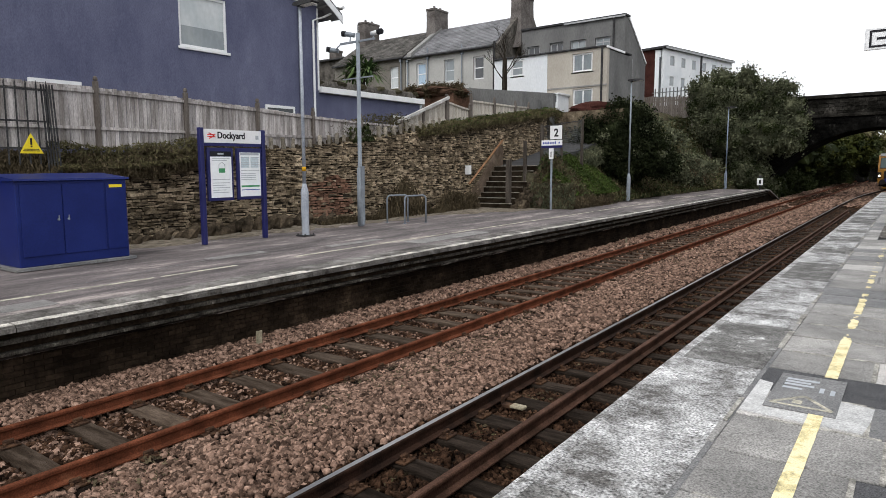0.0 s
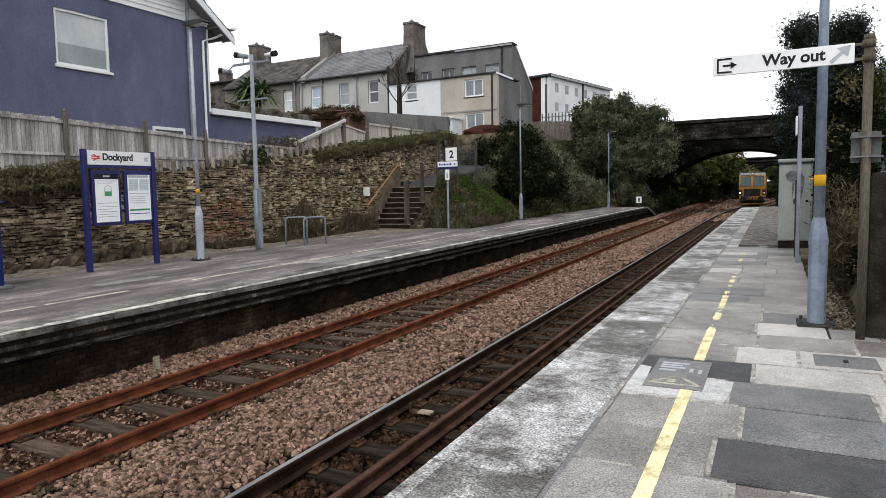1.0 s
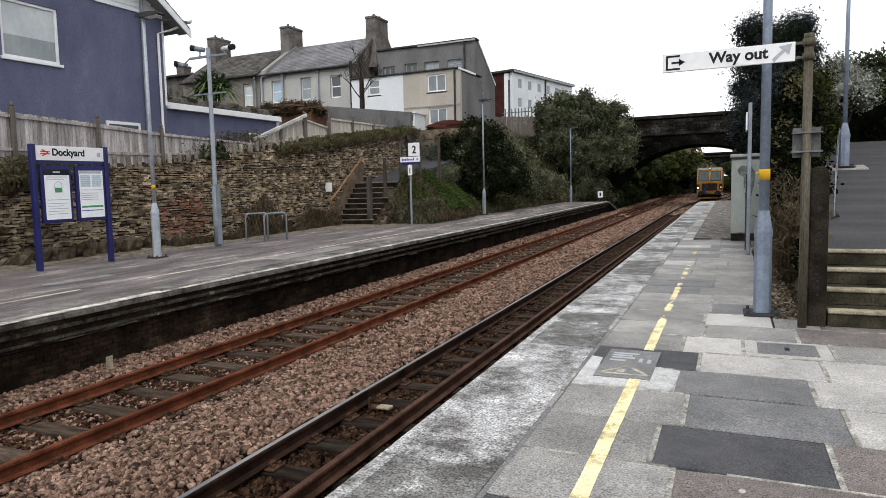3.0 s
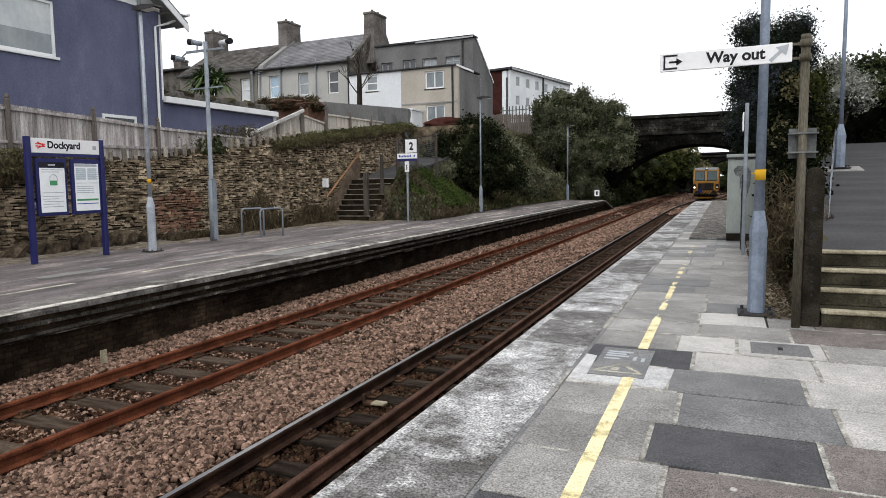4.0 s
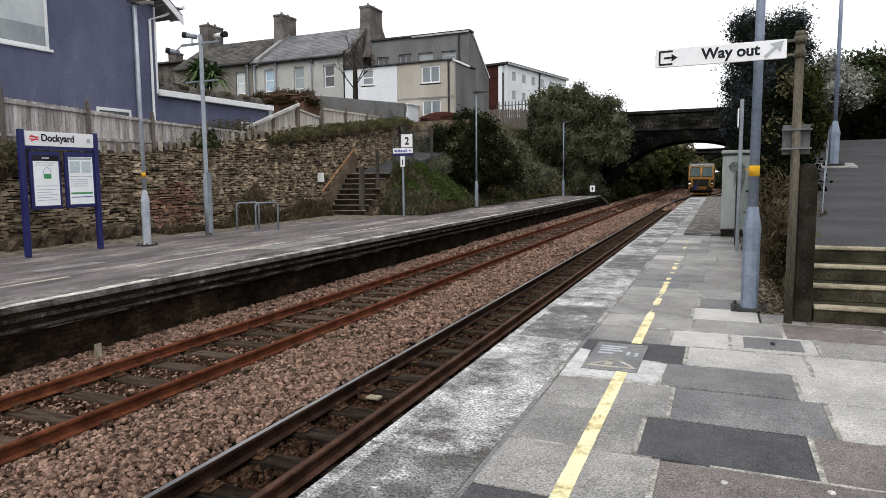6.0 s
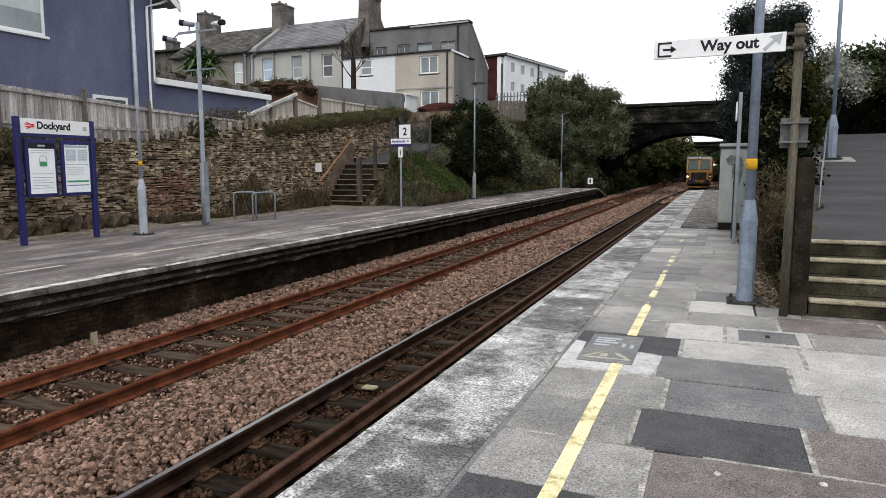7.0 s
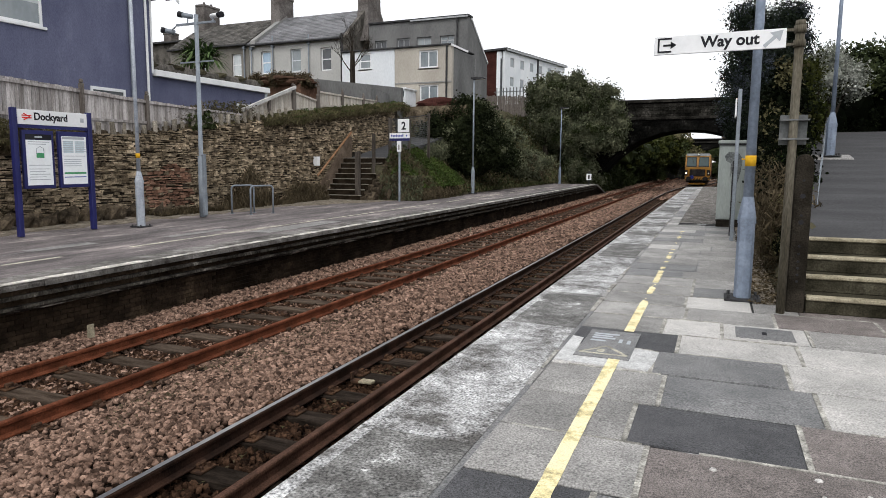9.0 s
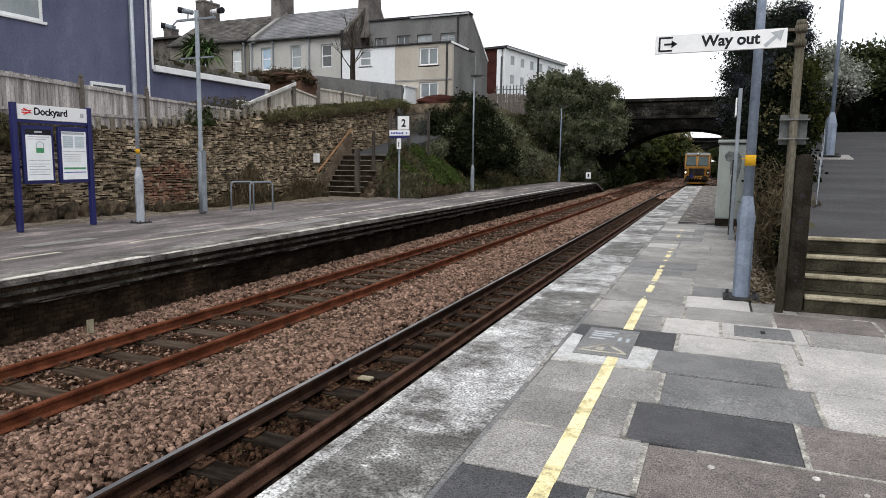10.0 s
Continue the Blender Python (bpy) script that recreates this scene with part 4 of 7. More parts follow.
part("landing", bm, "tarmac", STEPS, "grey path rising from the head of the steps")
t = thing("handrail", -16.18, 24.5, 0.0, "timber handrail sloping up the stair wall", "handrail")
part("rail", tubes(([(0, -0.66, 1.0), (0, 2.15, 3.0)], 0.045, 8)), "rust_wood", t, "worn orange-brown handrail")
for a in (0.1, 0.85):
    part("bracket", tubes(([(0, -0.66 + 2.81 * a, 0.98 + 2.0 * a), (-0.1, -0.66 + 2.81 * a, 0.80 + 2.0 * a)], 0.015, 6)), "dark_trim", t)
t = thing("wall_notice", -16.22, 23.95, 1.62, "small white notice fixed to the stone wall", "notice")
part("panel", boxes((-0.2, 0.02, -0.1, 0.1, -0.2, 0.2), bevel=0.004), "sign_white", t)
for u, v, h, r in ((-14.68, 24.7, 2.05, 0.10), (-14.38, 25.6, 2.86, 0.065), (-14.03, 26.5, 3.6, 0.065), (-13.8, 28.0, 3.8, 0.06), (-13.45, 29.5, 4.0, 0.06)):
    t = thing("wooden_post", u, v, -0.15, "dark weathered timber post beside the steps", "post", "posts by the steps")
    part("post", boxes((-r, r, -r, r, 0, h + 0.15), bevel=0.015), "dark_timber", t)

# street wall behind the head of the steps
bm = boxes((-17.0, -13.0, 33.6, 33.9, 2.0, 4.75))
solid("wall_street", bm, "rubble", "grey stone wall at the head of the steps", "wall")
t = thing("mesh_fence", -14.03, 26.5, 0, "dark wire mesh fence panels between the posts above the bank", "fence")
SPAN = [(0.0, 0.0, 1.95, 3.5), (0.23, 1.5, 2.25, 3.72), (0.58, 3.0, 2.5, 3.92)]
for (a0, b0, l0, h0), (a1, b1, l1, h1) in zip(SPAN, SPAN[1:]):
    part("top_rail", tubes(([(a0, b0, h0), (a1, b1, h1)], 0.022, 6)), "dark_trim", t)
    part("bottom_rail", tubes(([(a0, b0, l0), (a1, b1, l1)], 0.018, 6)), "dark_trim", t)
    bm = bmesh.new()
    for k in range(22):
        a = k / 21
        x, y, lo, hi = a0 + (a1 - a0) * a, b0 + (b1 - b0) * a, l0 + (l1 - l0) * a, h0 + (h1 - h0) * a
        tube(bm, [(x, y, lo), (x, y, hi)], 0.004, 4)
    for k in range(16):
        a = k / 15
        tube(bm, [(a0, b0, l0 + (h0 - l0) * a), (a1, b1, l1 + (h1 - l1) * a)], 0.004, 4)
    part("mesh", bm, "zinc_dull", t)


# ---- lamp posts ----
def lamp_post(u, v, w, height, label, yellow=False, head=True, door=True, r=0.05, base_r=0.105, base_h=1.25, mat="galv", group="platform lamps", arm=0.55):
    t = thing("street_lamp", u, v, w, label, "lamp post", group)
    part("base_plate", boxes((-0.19, 0.19, -0.19, 0.19, 0, 0.025), bevel=0.006), "dark_trim", t, "dark steel base plate")
    for sx in (-1, 1):
        for sy in (-1, 1):
            part("bolt", tubes(([(sx * 0.145, sy * 0.145, 0.02), (sx * 0.145, sy * 0.145, 0.065)], 0.02, 6)), "dark_trim", t)
    part("base", tubes(([(0, 0, 0.02), (0, 0, base_h - 0.12)], base_r * 0.97, 8)), mat, t)
    part("collar", tubes(([(0, 0, base_h - 0.12), (0, 0, base_h - 0.05)], base_r * 1.03, 8)), mat, t)
    part("taper", tubes(([(0, 0, base_h - 0.05), (0, 0, base_h + 0.18)], [base_r, r * 1.04], 8)), mat, t)
    if door:
        part("door", boxes((-0.06, 0.06, -base_r - 0.004, -base_r + 0.02, 0.45, 0.95), bevel=0.004), mat, t)
    part("pole", tubes(([(0, 0, base_h + 0.1), (0, 0, height)], [r, r * 0.72], 12)), mat, t)
    if yellow:
        part("band", tubes(([(0, 0, base_h + 0.52), (0, 0, base_h + 0.64)], r * 1.05, 12), ([(-r * 1.7, -0.01, base_h + 0.60), (-r * 0.8, -0.01, base_h + 0.595)], 0.008, 5)), "tag_orange", t, "orange-yellow tape band")
    if head:
        bm = bmesh.new()
        prism(bm, [(-0.16, 0.02), (-0.12, 0.09), (0.2, 0.11), (arm, 0.075), (arm + 0.06, 0.03), (arm, 0.0), (0.0, -0.02)], 1, -0.13, 0.13)
        bmesh.ops.translate(bm, verts=bm.verts, vec=(0, 0, height - 0.02))
        hd = part("lantern", bm, "dark_trim", t)
        part("lens", boxes((0.1, arm, -0.1, 0.1, height - 0.045, height - 0.018), bevel=0.008), "lamp_lens", hd)
    return t


lamp_post(-13.70, 12.2, -0.10, 6.15, "galvanised steel platform lamp post with a flat dark lantern", yellow=True, door=False, mat="galv_light")
lamp_post(-12.12, 32.3, -0.10, 6.05, "galvanised platform lamp post in front of a dark bush", mat="galv_pale")
lamp_post(-12.0, 52.2, -0.20, 6.15, "galvanised platform lamp post at the platform end")
lamp_post(0.335, 7.97, 0.0, 5.6, "tall blue-grey galvanised lamp post with a yellow band", yellow=True, r=0.055, base_r=0.094, base_h=1.0, head=True, door=False)
lamp_post(2.1, 15.3, 1.69, 4.8, "slender galvanised lamp post standing on the tarmac ramp", r=0.042, base_r=0.10, base_h=0.72, door=False)

# camera mast
t = thing("camera_mast", -14.46, 15.17, -0.1, "grey steel mast carrying security cameras and a cross arm", "camera mast")
part("mast", tubes(([(0, 0, 0), (0, 0, 1.85), (0, 0, 1.85), (0, 0, 6.0)], [0.10, 0.10, 0.065, 0.06], 10)), "galv_pale", t)
part("backing_box", boxes((0.03, 0.15, -0.06, 0.06, 0.05, 1.9), bevel=0.01), "galv_pale", t)
part("cross_arm", boxes((-0.75, 0.7, -0.03, 0.03, 5.72, 5.78)), "galv_pale", t)
part("lower_bar", boxes((-0.65, 0.6, -0.02, 0.02, 4.62, 4.66)), "galv_pale", t)
part("finial", tubes(([(0, 0, 6.0), (0, 0, 6.25)], 0.012, 6)), "dark_trim", t)
for a, z, d in ((-0.45, 6.02, (-0.25, -0.1, 0.05)), (0.8, 5.92, (0.35, -0.12, -0.02)), (-1.15, 5.62, (-0.2, -0.15, 0.04))):
    bm = bmesh.new()
    p, d = Vector((a, 0, z)), Vector(d)
    tube(bm, [p - d * 0.9, p + d * 0.2], [0.07, 0.075], 10)
    c = part("camera_housing", bm, "sign_white" if a > 0 else "galv_pale", t)
    part("hood", tubes(([p + d * 0.2, p + d * 0.65], [0.085, 0.09], 10)), "ink", c, "black camera hood")
    part("stem", tubes(([p - d * 0.4, (max(-0.75, min(0.7, a * 0.75)), 0, 5.75)], 0.02, 6)), "galv_pale", c)

# ---- notice board with the station name ----
t = thing("notice_board", -14.27, 10.37, -0.1, "navy station notice board with two posters and white name panel", "notice board")
for v in (-0.90, 0.92):
    part("post", boxes((-0.06, 0.06, v - 0.055, v + 0.055, 0, 2.86), bevel=0.01), "navy_paint", t)
part("name_panel", boxes((-0.02, 0.035, -0.83, 0.86, 2.50, 2.83), bevel=0.004), "sign_white", t, "white name panel")
part("name", lettering("Dockyard", 0.80, 0.22, facing_u(0.038, -0.05, 2.665)), "ink", t, "station name in black letters")
bm = boxes((0.036, 0.04, -0.73, -0.51, 2.685, 2.71), (0.036, 0.04, -0.73, -0.51, 2.635, 2.66))
tube(bm, [(0.038, -0.69, 2.74), (0.038, -0.55, 2.675)], 0.012, 4)
tube(bm, [(0.038, -0.55, 2.665), (0.038, -0.69, 2.60)], 0.012, 4)
part("emblem", bm, "red_ink", t, "plain red emblem strokes")
part("numeral", boxes((0.036, 0.04, 0.68, 0.77, 2.61, 2.71)), "grey_ink", t, "small grey mark")
part("header", boxes((-0.02, 0.03, -0.83, 0.86, 2.42, 2.495), bevel=0.003), "navy_paint", t)
for a, b, kind in ((-0.75, -0.02, 0), (0.10, 0.86, 1)):
    c = part("case", boxes((-0.05, 0.03, a, b, 1.06, 2.38), bevel=0.008), "navy_paint", t)
    part("poster", boxes((0.03, 0.036, a + 0.07, b - 0.06, 1.14, 2.16 if kind == 0 else 2.27)), "paper", c, "white poster")
    if kind == 0:
        part("poster_header", boxes((0.03, 0.037, a + 0.07, b - 0.06, 2.17, 2.29)), "ink", c, "dark poster heading")
        part("heading_bars", boxes((0.036, 0.039, a + 0.28, a + 0.45, 2.21, 2.25)), "grey_ink", c)
        for b0, z in [(a + 0.62, 2.11), (a + 0.54, 2.06), (a + 0.62, 1.585), (a + 0.6, 1.50), (a + 0.5, 1.44), (a + 0.6, 1.38), (a + 0.5, 1.32), (a + 0.6, 1.26)]:
            part("text_line", boxes((0.034, 0.038, a + 0.12, b0, z, z + 0.015)), "grey_ink", c)
        part("picture", boxes((0.034, 0.039, a + 0.30, a + 0.48, 1.76, 1.87)), "green_ink", c, "green printed picture")
        part("picture_ring", tubes(([(0.037, a + 0.30, 1.86), (0.037, a + 0.31, 1.97), (0.037, a + 0.39, 2.02), (0.037, a + 0.47, 1.97), (0.037, a + 0.48, 1.86)], 0.008, 5)), "grey_ink", c)
    else:
        part("poster_header", boxes((0.034, 0.038, a + 0.08, b - 0.1, 2.2, 2.26)), "grey_ink", c)
        for k in range(12):
            part("text_line", boxes((0.034, 0.038, a + 0.1 + 0.32 * (k % 2), a + 0.36 + 0.32 * (k % 2), 2.14 - 0.045 * (k // 2), 2.152 - 0.045 * (k // 2))), "grey_ink", c)
        for b0, z in [(b - 0.1, 1.80), (a + 0.55, 1.72), (a + 0.55, 1.67), (a + 0.55, 1.62), (a + 0.55, 1.57)]:
            part("text_line", boxes((0.034, 0.038, a + 0.1, b0, z, z + 0.013)), "grey_ink", c)
        part("table", boxes((0.034, 0.0372, a + 0.11, a + 0.36, 1.88, 2.165)), "pale_print", c, "pale timetable block")
        part("table", boxes((0.034, 0.0372, a + 0.40, b - 0.12, 1.88, 2.165)), "pale_print", c, "pale timetable block")
        part("bands", boxes((0.034, 0.039, a + 0.1, b - 0.1, 1.38, 1.425)), "green_ink", c, "green printed band")
        part("dark_band", boxes((0.034, 0.039, a + 0.1, b - 0.1, 1.30, 1.32)), "blue_ink", c)

# ---- platform number sign ----
t = thing("platform_sign", -12.52, 24.43, -0.1, "white platform number sign on a slim galvanised post", "sign")
part("post", tubes(([(0.02, 0.03, 0), (0.02, 0.03, 3.4)], 0.045, 8)), "galv_pale", t)
part("number_panel", boxes((-0.03, 0.50, -0.04, -0.015, 2.93, 3.48), bevel=0.006), "sign_white", t)
part("numeral", lettering("2", 0.20, 0.33, facing_back(0.25, -0.043, 3.2)), "ink", t, "black numeral")
part("name_panel", boxes((-0.42, 0.52, -0.04, -0.015, 2.68, 2.90), bevel=0.005), "sign_white", t)
for k in range(8):
    part("name_bar", boxes((-0.34 + 0.075 * k, -0.285 + 0.075 * k, -0.044, -0.038, 2.745, 2.815 if k in (1, 2, 4, 5, 6) else 2.84)), "blue_ink", t)
part("name_mark", boxes((0.36, 0.42, -0.044, -0.038, 2.75, 2.82)), "blue_ink", t)
part("blue_strip", boxes((-0.42, 0.52, -0.042, -0.015, 2.58, 2.675), bevel=0.003), "navy_paint", t, "navy strip under the name")
part("small_panel", boxes((-0.07, 0.13, -0.04, -0.015, 2.12, 2.56), bevel=0.004), "sign_white", t)
part("small_mark", boxes((0.01, 0.05, -0.044, -0.038, 2.2, 2.42)), "ink", t)

t = thing("platform_end_sign", -9.1, 49.4, -0.1, "small white number sign on a short post at the platform end", "sign")
part("post", tubes(([(0, 0.03, 0), (0, 0.03, 0.95)], 0.04, 8)), "dark_trim", t)
part("panel", boxes((-0.19, 0.19, -0.02, 0.01, 0.35, 0.82), bevel=0.005), "sign_white", t)
part("numeral", boxes((-0.06, 0.06, -0.024, -0.018, 0.45, 0.72)), "ink", t)
part("cap", boxes((-0.1, 0.1, -0.02, 0.06, 0.86, 1.02), bevel=0.01), "dark_trim", t)


# ---- cycle hoops ----
def hoop(u, v, du, dv):
    t = thing("cycle_hoop", u, v, -0.11, "bare steel hoop for locking cycles on the platform", "cycle stand", "cycle stands")
    pts = [(0, 0, 0), (0, 0, 0.80)]
    for k in range(1, 6):
        a = math.pi / 2 * k / 5
        pts.append((du * 0.14 * (1 - math.cos(a)), dv * 0.14 * (1 - math.cos(a)), 0.80 + 0.12 * math.sin(a)))
    for k in range(0, 6):
        a = math.pi / 2 * k / 5
        pts.append((du * (1 - 0.14 * (1 - math.sin(a))), dv * (1 - 0.14 * (1 - math.sin(a))), 0.80 + 0.12 * math.cos(a)))
    pts.append((du, dv, 0))
    part("bar", tubes((pts, 0.028, 10)), "galv_pale", t)
    for a in (0, 1):
        part("foot", tubes(([(a * du, a * dv, 0), (a * du, a * dv, 0.015)], 0.07, 10)), "galv_pale", t)


hoop(-14.6, 16.6, 0.42, 0.58)
hoop(-13.75, 16.5, 0.25, 0.80)

# ---- blue equipment cabinet ----
t = thing("equipment_cabinet", -13.9, 6.12, -0.1, "royal blue steel equipment cabinet with double doors and a yellow label", "cabinet")
part("plinth", boxes((-0.62, 0.60, -1.12, 1.12, 0, 0.06), bevel=0.005), "slab_mid", t, "concrete plinth")
part("body", boxes((-0.55, 0.50, -1.02, 1.02, 0.06, 1.66), bevel=0.012), "blue_paint", t)
bm = bmesh.new()
prism(bm, [(-0.60, 1.662), (-0.60, 1.80), (0.55, 1.70), (0.56, 1.662)], 1, -1.06, 1.06)
part("lid", bm, "blue_paint", t, "sloping blue lid")
for a, b in ((-0.95, -0.24), (-0.22, 0.56)):
    d = part("door", boxes((0.50, 0.522, a, b, 0.25, 1.60), bevel=0.006), "blue_paint", t)
    h = b - 0.08 if a < -0.5 else a + 0.08
    part("handle", tubes(([(0.52, h, 0.92), (0.545, h, 0.92)], 0.022, 8), ([(0.545, h, 0.90), (0.55, h, 1.0)], 0.01, 6)), "galv_pale", d, "small silver handle")
d = part("side_panel", boxes((0.50, 0.515, 0.60, 0.99, 0.25, 1.60), bevel=0.005), "blue_paint", t)
part("label", boxes((0.515, 0.519, 0.66, 0.92, 1.50, 1.56)), "warn_yellow", d, "yellow warning label")

# ---- iron railings with a warning sign ----
t = thing("iron_railings", -16.25, 4.2, 1.9, "black iron railings with pointed bars on the wall", "railings")
for k in range(14):
    v = 0.21 * k
    part("bar", tubes(([(0, v, 0.0), (0, v, 1.78), (0, v, 1.88)], [0.019, 0.019, 0.004], 6)), "dark_trim", t)
for k in range(5):
    part("bar", tubes(([(0.03 * k, 2.7 + 0.05 * k, -0.4), (0.02 * k, 2.62 + 0.05 * k, 1.8)], 0.021, 6)), "dark_trim", t)
for z in (0.35, 0.95, 1.65):
    part("rail", boxes((-0.012, 0.012, -0.2, 2.75, z, z + 0.04)), "dark_trim", t)
t = thing("warning_sign", -16.18, 6.52, 2.15, "yellow triangular warning sign tied to black railings", "warning sign")
bm = bmesh.new()
prism(bm, [(-0.24, 0), (0.24, 0), (0.0, 0.45)], 0, -0.01, 0.0)
part("panel", bm, "warn_yellow", t)
part("mark", boxes((0.001, 0.006, -0.018, 0.018, 0.19, 0.34), (0.001, 0.006, -0.018, 0.018, 0.14, 0.17)), "ink", t, "black exclamation mark")
part("writing", boxes((0.001, 0.006, -0.15, 0.15, 0.085, 0.1), (0.001, 0.006, -0.17, 0.17, 0.05, 0.065)), "ink", t, "unreadable lines of writing")
part("bracket", boxes((-0.06, -0.01, -0.02, 0.02, 0.1, 0.3)), "dark_trim", t)

# ---- way out sign ----
t = thing("way_out_sign", 0.68, 7.36, 0.0, "white direction sign with black lettering on a stained steel post", "direction sign")
part("post", tubes(([(0, 0, 0), (0, 0, 2.92)], 0.042, 12)), "brown_post", t)
part("cap", tubes(([(0, 0, 2.90), (0, 0, 2.96)], [0.05, 0.045], 12)), "brown_post", t)
for z in (2.72, 2.86):
    part("arm", boxes((-0.22, 0.03, -0.02, 0.02, z, z + 0.025)), "brown_post", t)
    part("clamp", tubes(([(0, 0, z - 0.02), (0, 0, z + 0.05)], 0.056, 12)), "brown_post", t)
part("panel", boxes((-1.375, -0.12, -0.03, 0.0, 2.70, 2.89), bevel=0.004), "sign_white", t)
part("lettering", lettering("Way out", 0.56, 0.15, facing_back(-0.64, -0.032, 2.79)), "ink", t, "black sign lettering")
bm = boxes((-1.34, -1.322, -0.034, -0.03, 2.72, 2.872), (-1.322, -1.20, -0.034, -0.03, 2.72, 2.738), (-1.322, -1.20, -0.034, -0.03, 2.854, 2.872), (-1.285, -1.19, -0.034, -0.03, 2.785, 2.805))
prism(bm, [(-1.21, 2.757), (-1.21, 2.833), (-1.15, 2.795)], 1, -0.034, -0.03)
part("exit_symbol", bm, "ink", t, "black exit symbol")
bm = bmesh.new()
prism(bm, [(-0.33, 2.735), (-0.305, 2.71), (-0.21, 2.80), (-0.175, 2.765), (-0.15, 2.875), (-0.27, 2.855), (-0.235, 2.822)], 1, -0.034, -0.03)
part("arrow", bm, "grey_ink", t, "grey diagonal arrow")
part("back_panel", boxes((-0.12, 0.13, 0.05, 0.075, 1.74, 2.04), bevel=0.004), "zinc_dull", t, "back of a small grey sign")
for z in (1.79, 1.98):
    part("strap", boxes((-0.13, 0.14, -0.045, 0.05, z, z + 0.015)), "zinc_dull", t)

# ---- concrete post with bolt holes ----
t = thing("concrete_post", 0.82, 7.52, 0.0, "weathered mossy concrete post with bolt holes", "post")
bm = bmesh.new()
prism(bm, [(-0.085, -0.05), (0.085, -0.05), (0.085, 1.555), (0.072, 1.605), (0.042, 1.637), (0.0, 1.648), (-0.042, 1.637), (-0.072, 1.605), (-0.085, 1.555)], 1, -0.07, 0.07)
bmesh.ops.bevel(bm, geom=list(bm.edges), offset=0.012, segments=1, affect='EDGES')
part("post", bm, "concrete_post", t)
for z in (0.33, 0.4, 0.47, 0.54, 0.62, 0.7, 0.95, 1.02, 1.22, 1.38):
    part("bolt_hole", tubes(([(0, -0.076, z), (0, -0.065, z)], 0.026 if z in (0.95, 1.22) else 0.014, 8)), "ink", t)

# ---- steps and ramp ----
t = thing("ramp_steps", 0.92, 7.47, 0.0, "mossy concrete steps with yellowed edges up to the ramp", "steps", kind="structure")
for k in range(4):
    z = 0.174 * k
    part("step", boxes((0.0, 3.6, 0.32 * k, 1.3, z, z + 0.174), bevel=0.008), "step_concrete", t)
    part("nosing", boxes((0.0, 3.6, 0.32 * k - 0.022, 0.32 * k + 0.11, z + 0.138, z + 0.179), bevel=0.010), "nosing", t, "pale yellowed step edge")
bm = bmesh.new()
pts = [(0.93, 8.5, 0.70), (4.6, 8.5, 0.70), (7.5, 20.5, 2.4), (2.33, 20.5, 2.4)]
top = [bm.verts.new(p) for p in pts]
low = [bm.verts.new((p[0], p[1], p[2] - 0.4)) for p in pts]
bm.faces.new(top)
for i in range(4):
    bm.faces.new((top[i], low[i], low[(i + 1) % 4], top[(i + 1) % 4]))
bmesh.ops.recalc_face_normals(bm, faces=bm.faces)
solid("ramp", bm, "tarmac", "smooth grey tarmac ramp climbing away from the platform", "path")
solid("ramp_top", boxes((2.3, 40, 20.4, 30, 1.9, 2.39)), "tarmac", "grey tarmac at the head of the ramp", "path")
t = thing("lamp_footing", 2.1, 15.3, 1.663, "pale concrete footing slab under a lamp post", "footing")
bm = boxes((-0.38, 0.40, -0.27, 0.27, -0.1, 0.03), bevel=0.01)
for q in bm.verts:
    q.co.z += 0.1417 * q.co.y
part("slab", bm, "slab_grey", t)

# wire fence beside the ramp
t = thing("wire_fence", 0.93, 8.2, 0.4, "sagging pale wire fence along the edge of the ramp", "fence")
for k in range(2, 6):
    v = 2.1 * k
    part("post", tubes(([(0.1 + 0.135 * v, v, 0.2 + 0.14 * v), (0.1 + 0.135 * v, v, 0.85 + 0.14 * v)], 0.009, 8)), "zinc_dull", t)
bm = bmesh.new()
for k in range(30):
    v = 2.0 + 8.5 * k / 29
    tube(bm, [(0.1 + 0.135 * v, v, 0.25 + 0.14 * v), (0.1 + 0.135 * v + 0.02, v + 0.06, 0.85 + 0.14 * v)], 0.003, 3)
for k in range(4):
    tube(bm, [(0.37, 2.0, 0.58 + 0.15 * k), (1.5, 10.5, 0.3 + 0.15 * k + 1.47)], 0.003, 3)
part("mesh", bm, "galv_pale", t)

# ---- green cabinet and marker post ----
t = thing("relay_cabinet", 0.33, 17.3, 0.0, "tall pale green relay cabinet with dark streaks on its door", "cabinet")
part("plinth", boxes((-0.32, 0.36, -0.32, 0.32, -0.02, 0.14), bevel=0.01), "concrete_post", t)
part("body", boxes((-0.33, 0.37, -0.30, 0.30, 0.14, 2.02), bevel=0.012), "cab_green", t)
part("roof", boxes((-0.36, 0.40, -0.34, 0.34, 2.02, 2.10), bevel=0.015), "cab_green", t)
d = part("door", boxes((-0.29, 0.33, -0.318, -0.30, 0.2, 1.97), bevel=0.004), "cab_green", t)
part("handle", boxes((-0.02, 0.02, -0.34, -0.318, 1.05, 1.17), bevel=0.004), "ink", d)
bm = bmesh.new()
prism(bm, [(-0.2, 1.72), (-0.12, 1.82), (0.1, 1.80), (0.2, 1.66), (0.17, 1.35), (0.10, 1.05), (0.07, 1.5), (0.02, 1.62), (-0.02, 1.35), (-0.05, 1.2), (-0.06, 1.55), (-0.16, 1.60)], 1, -0.322, -0.3185)
part("streak", bm, "soot_stain", d, "dark painted streaks")
part("streak", boxes((0.045, 0.075, -0.3215, -0.3183, 0.35, 1.1)), "soot_stain", d)
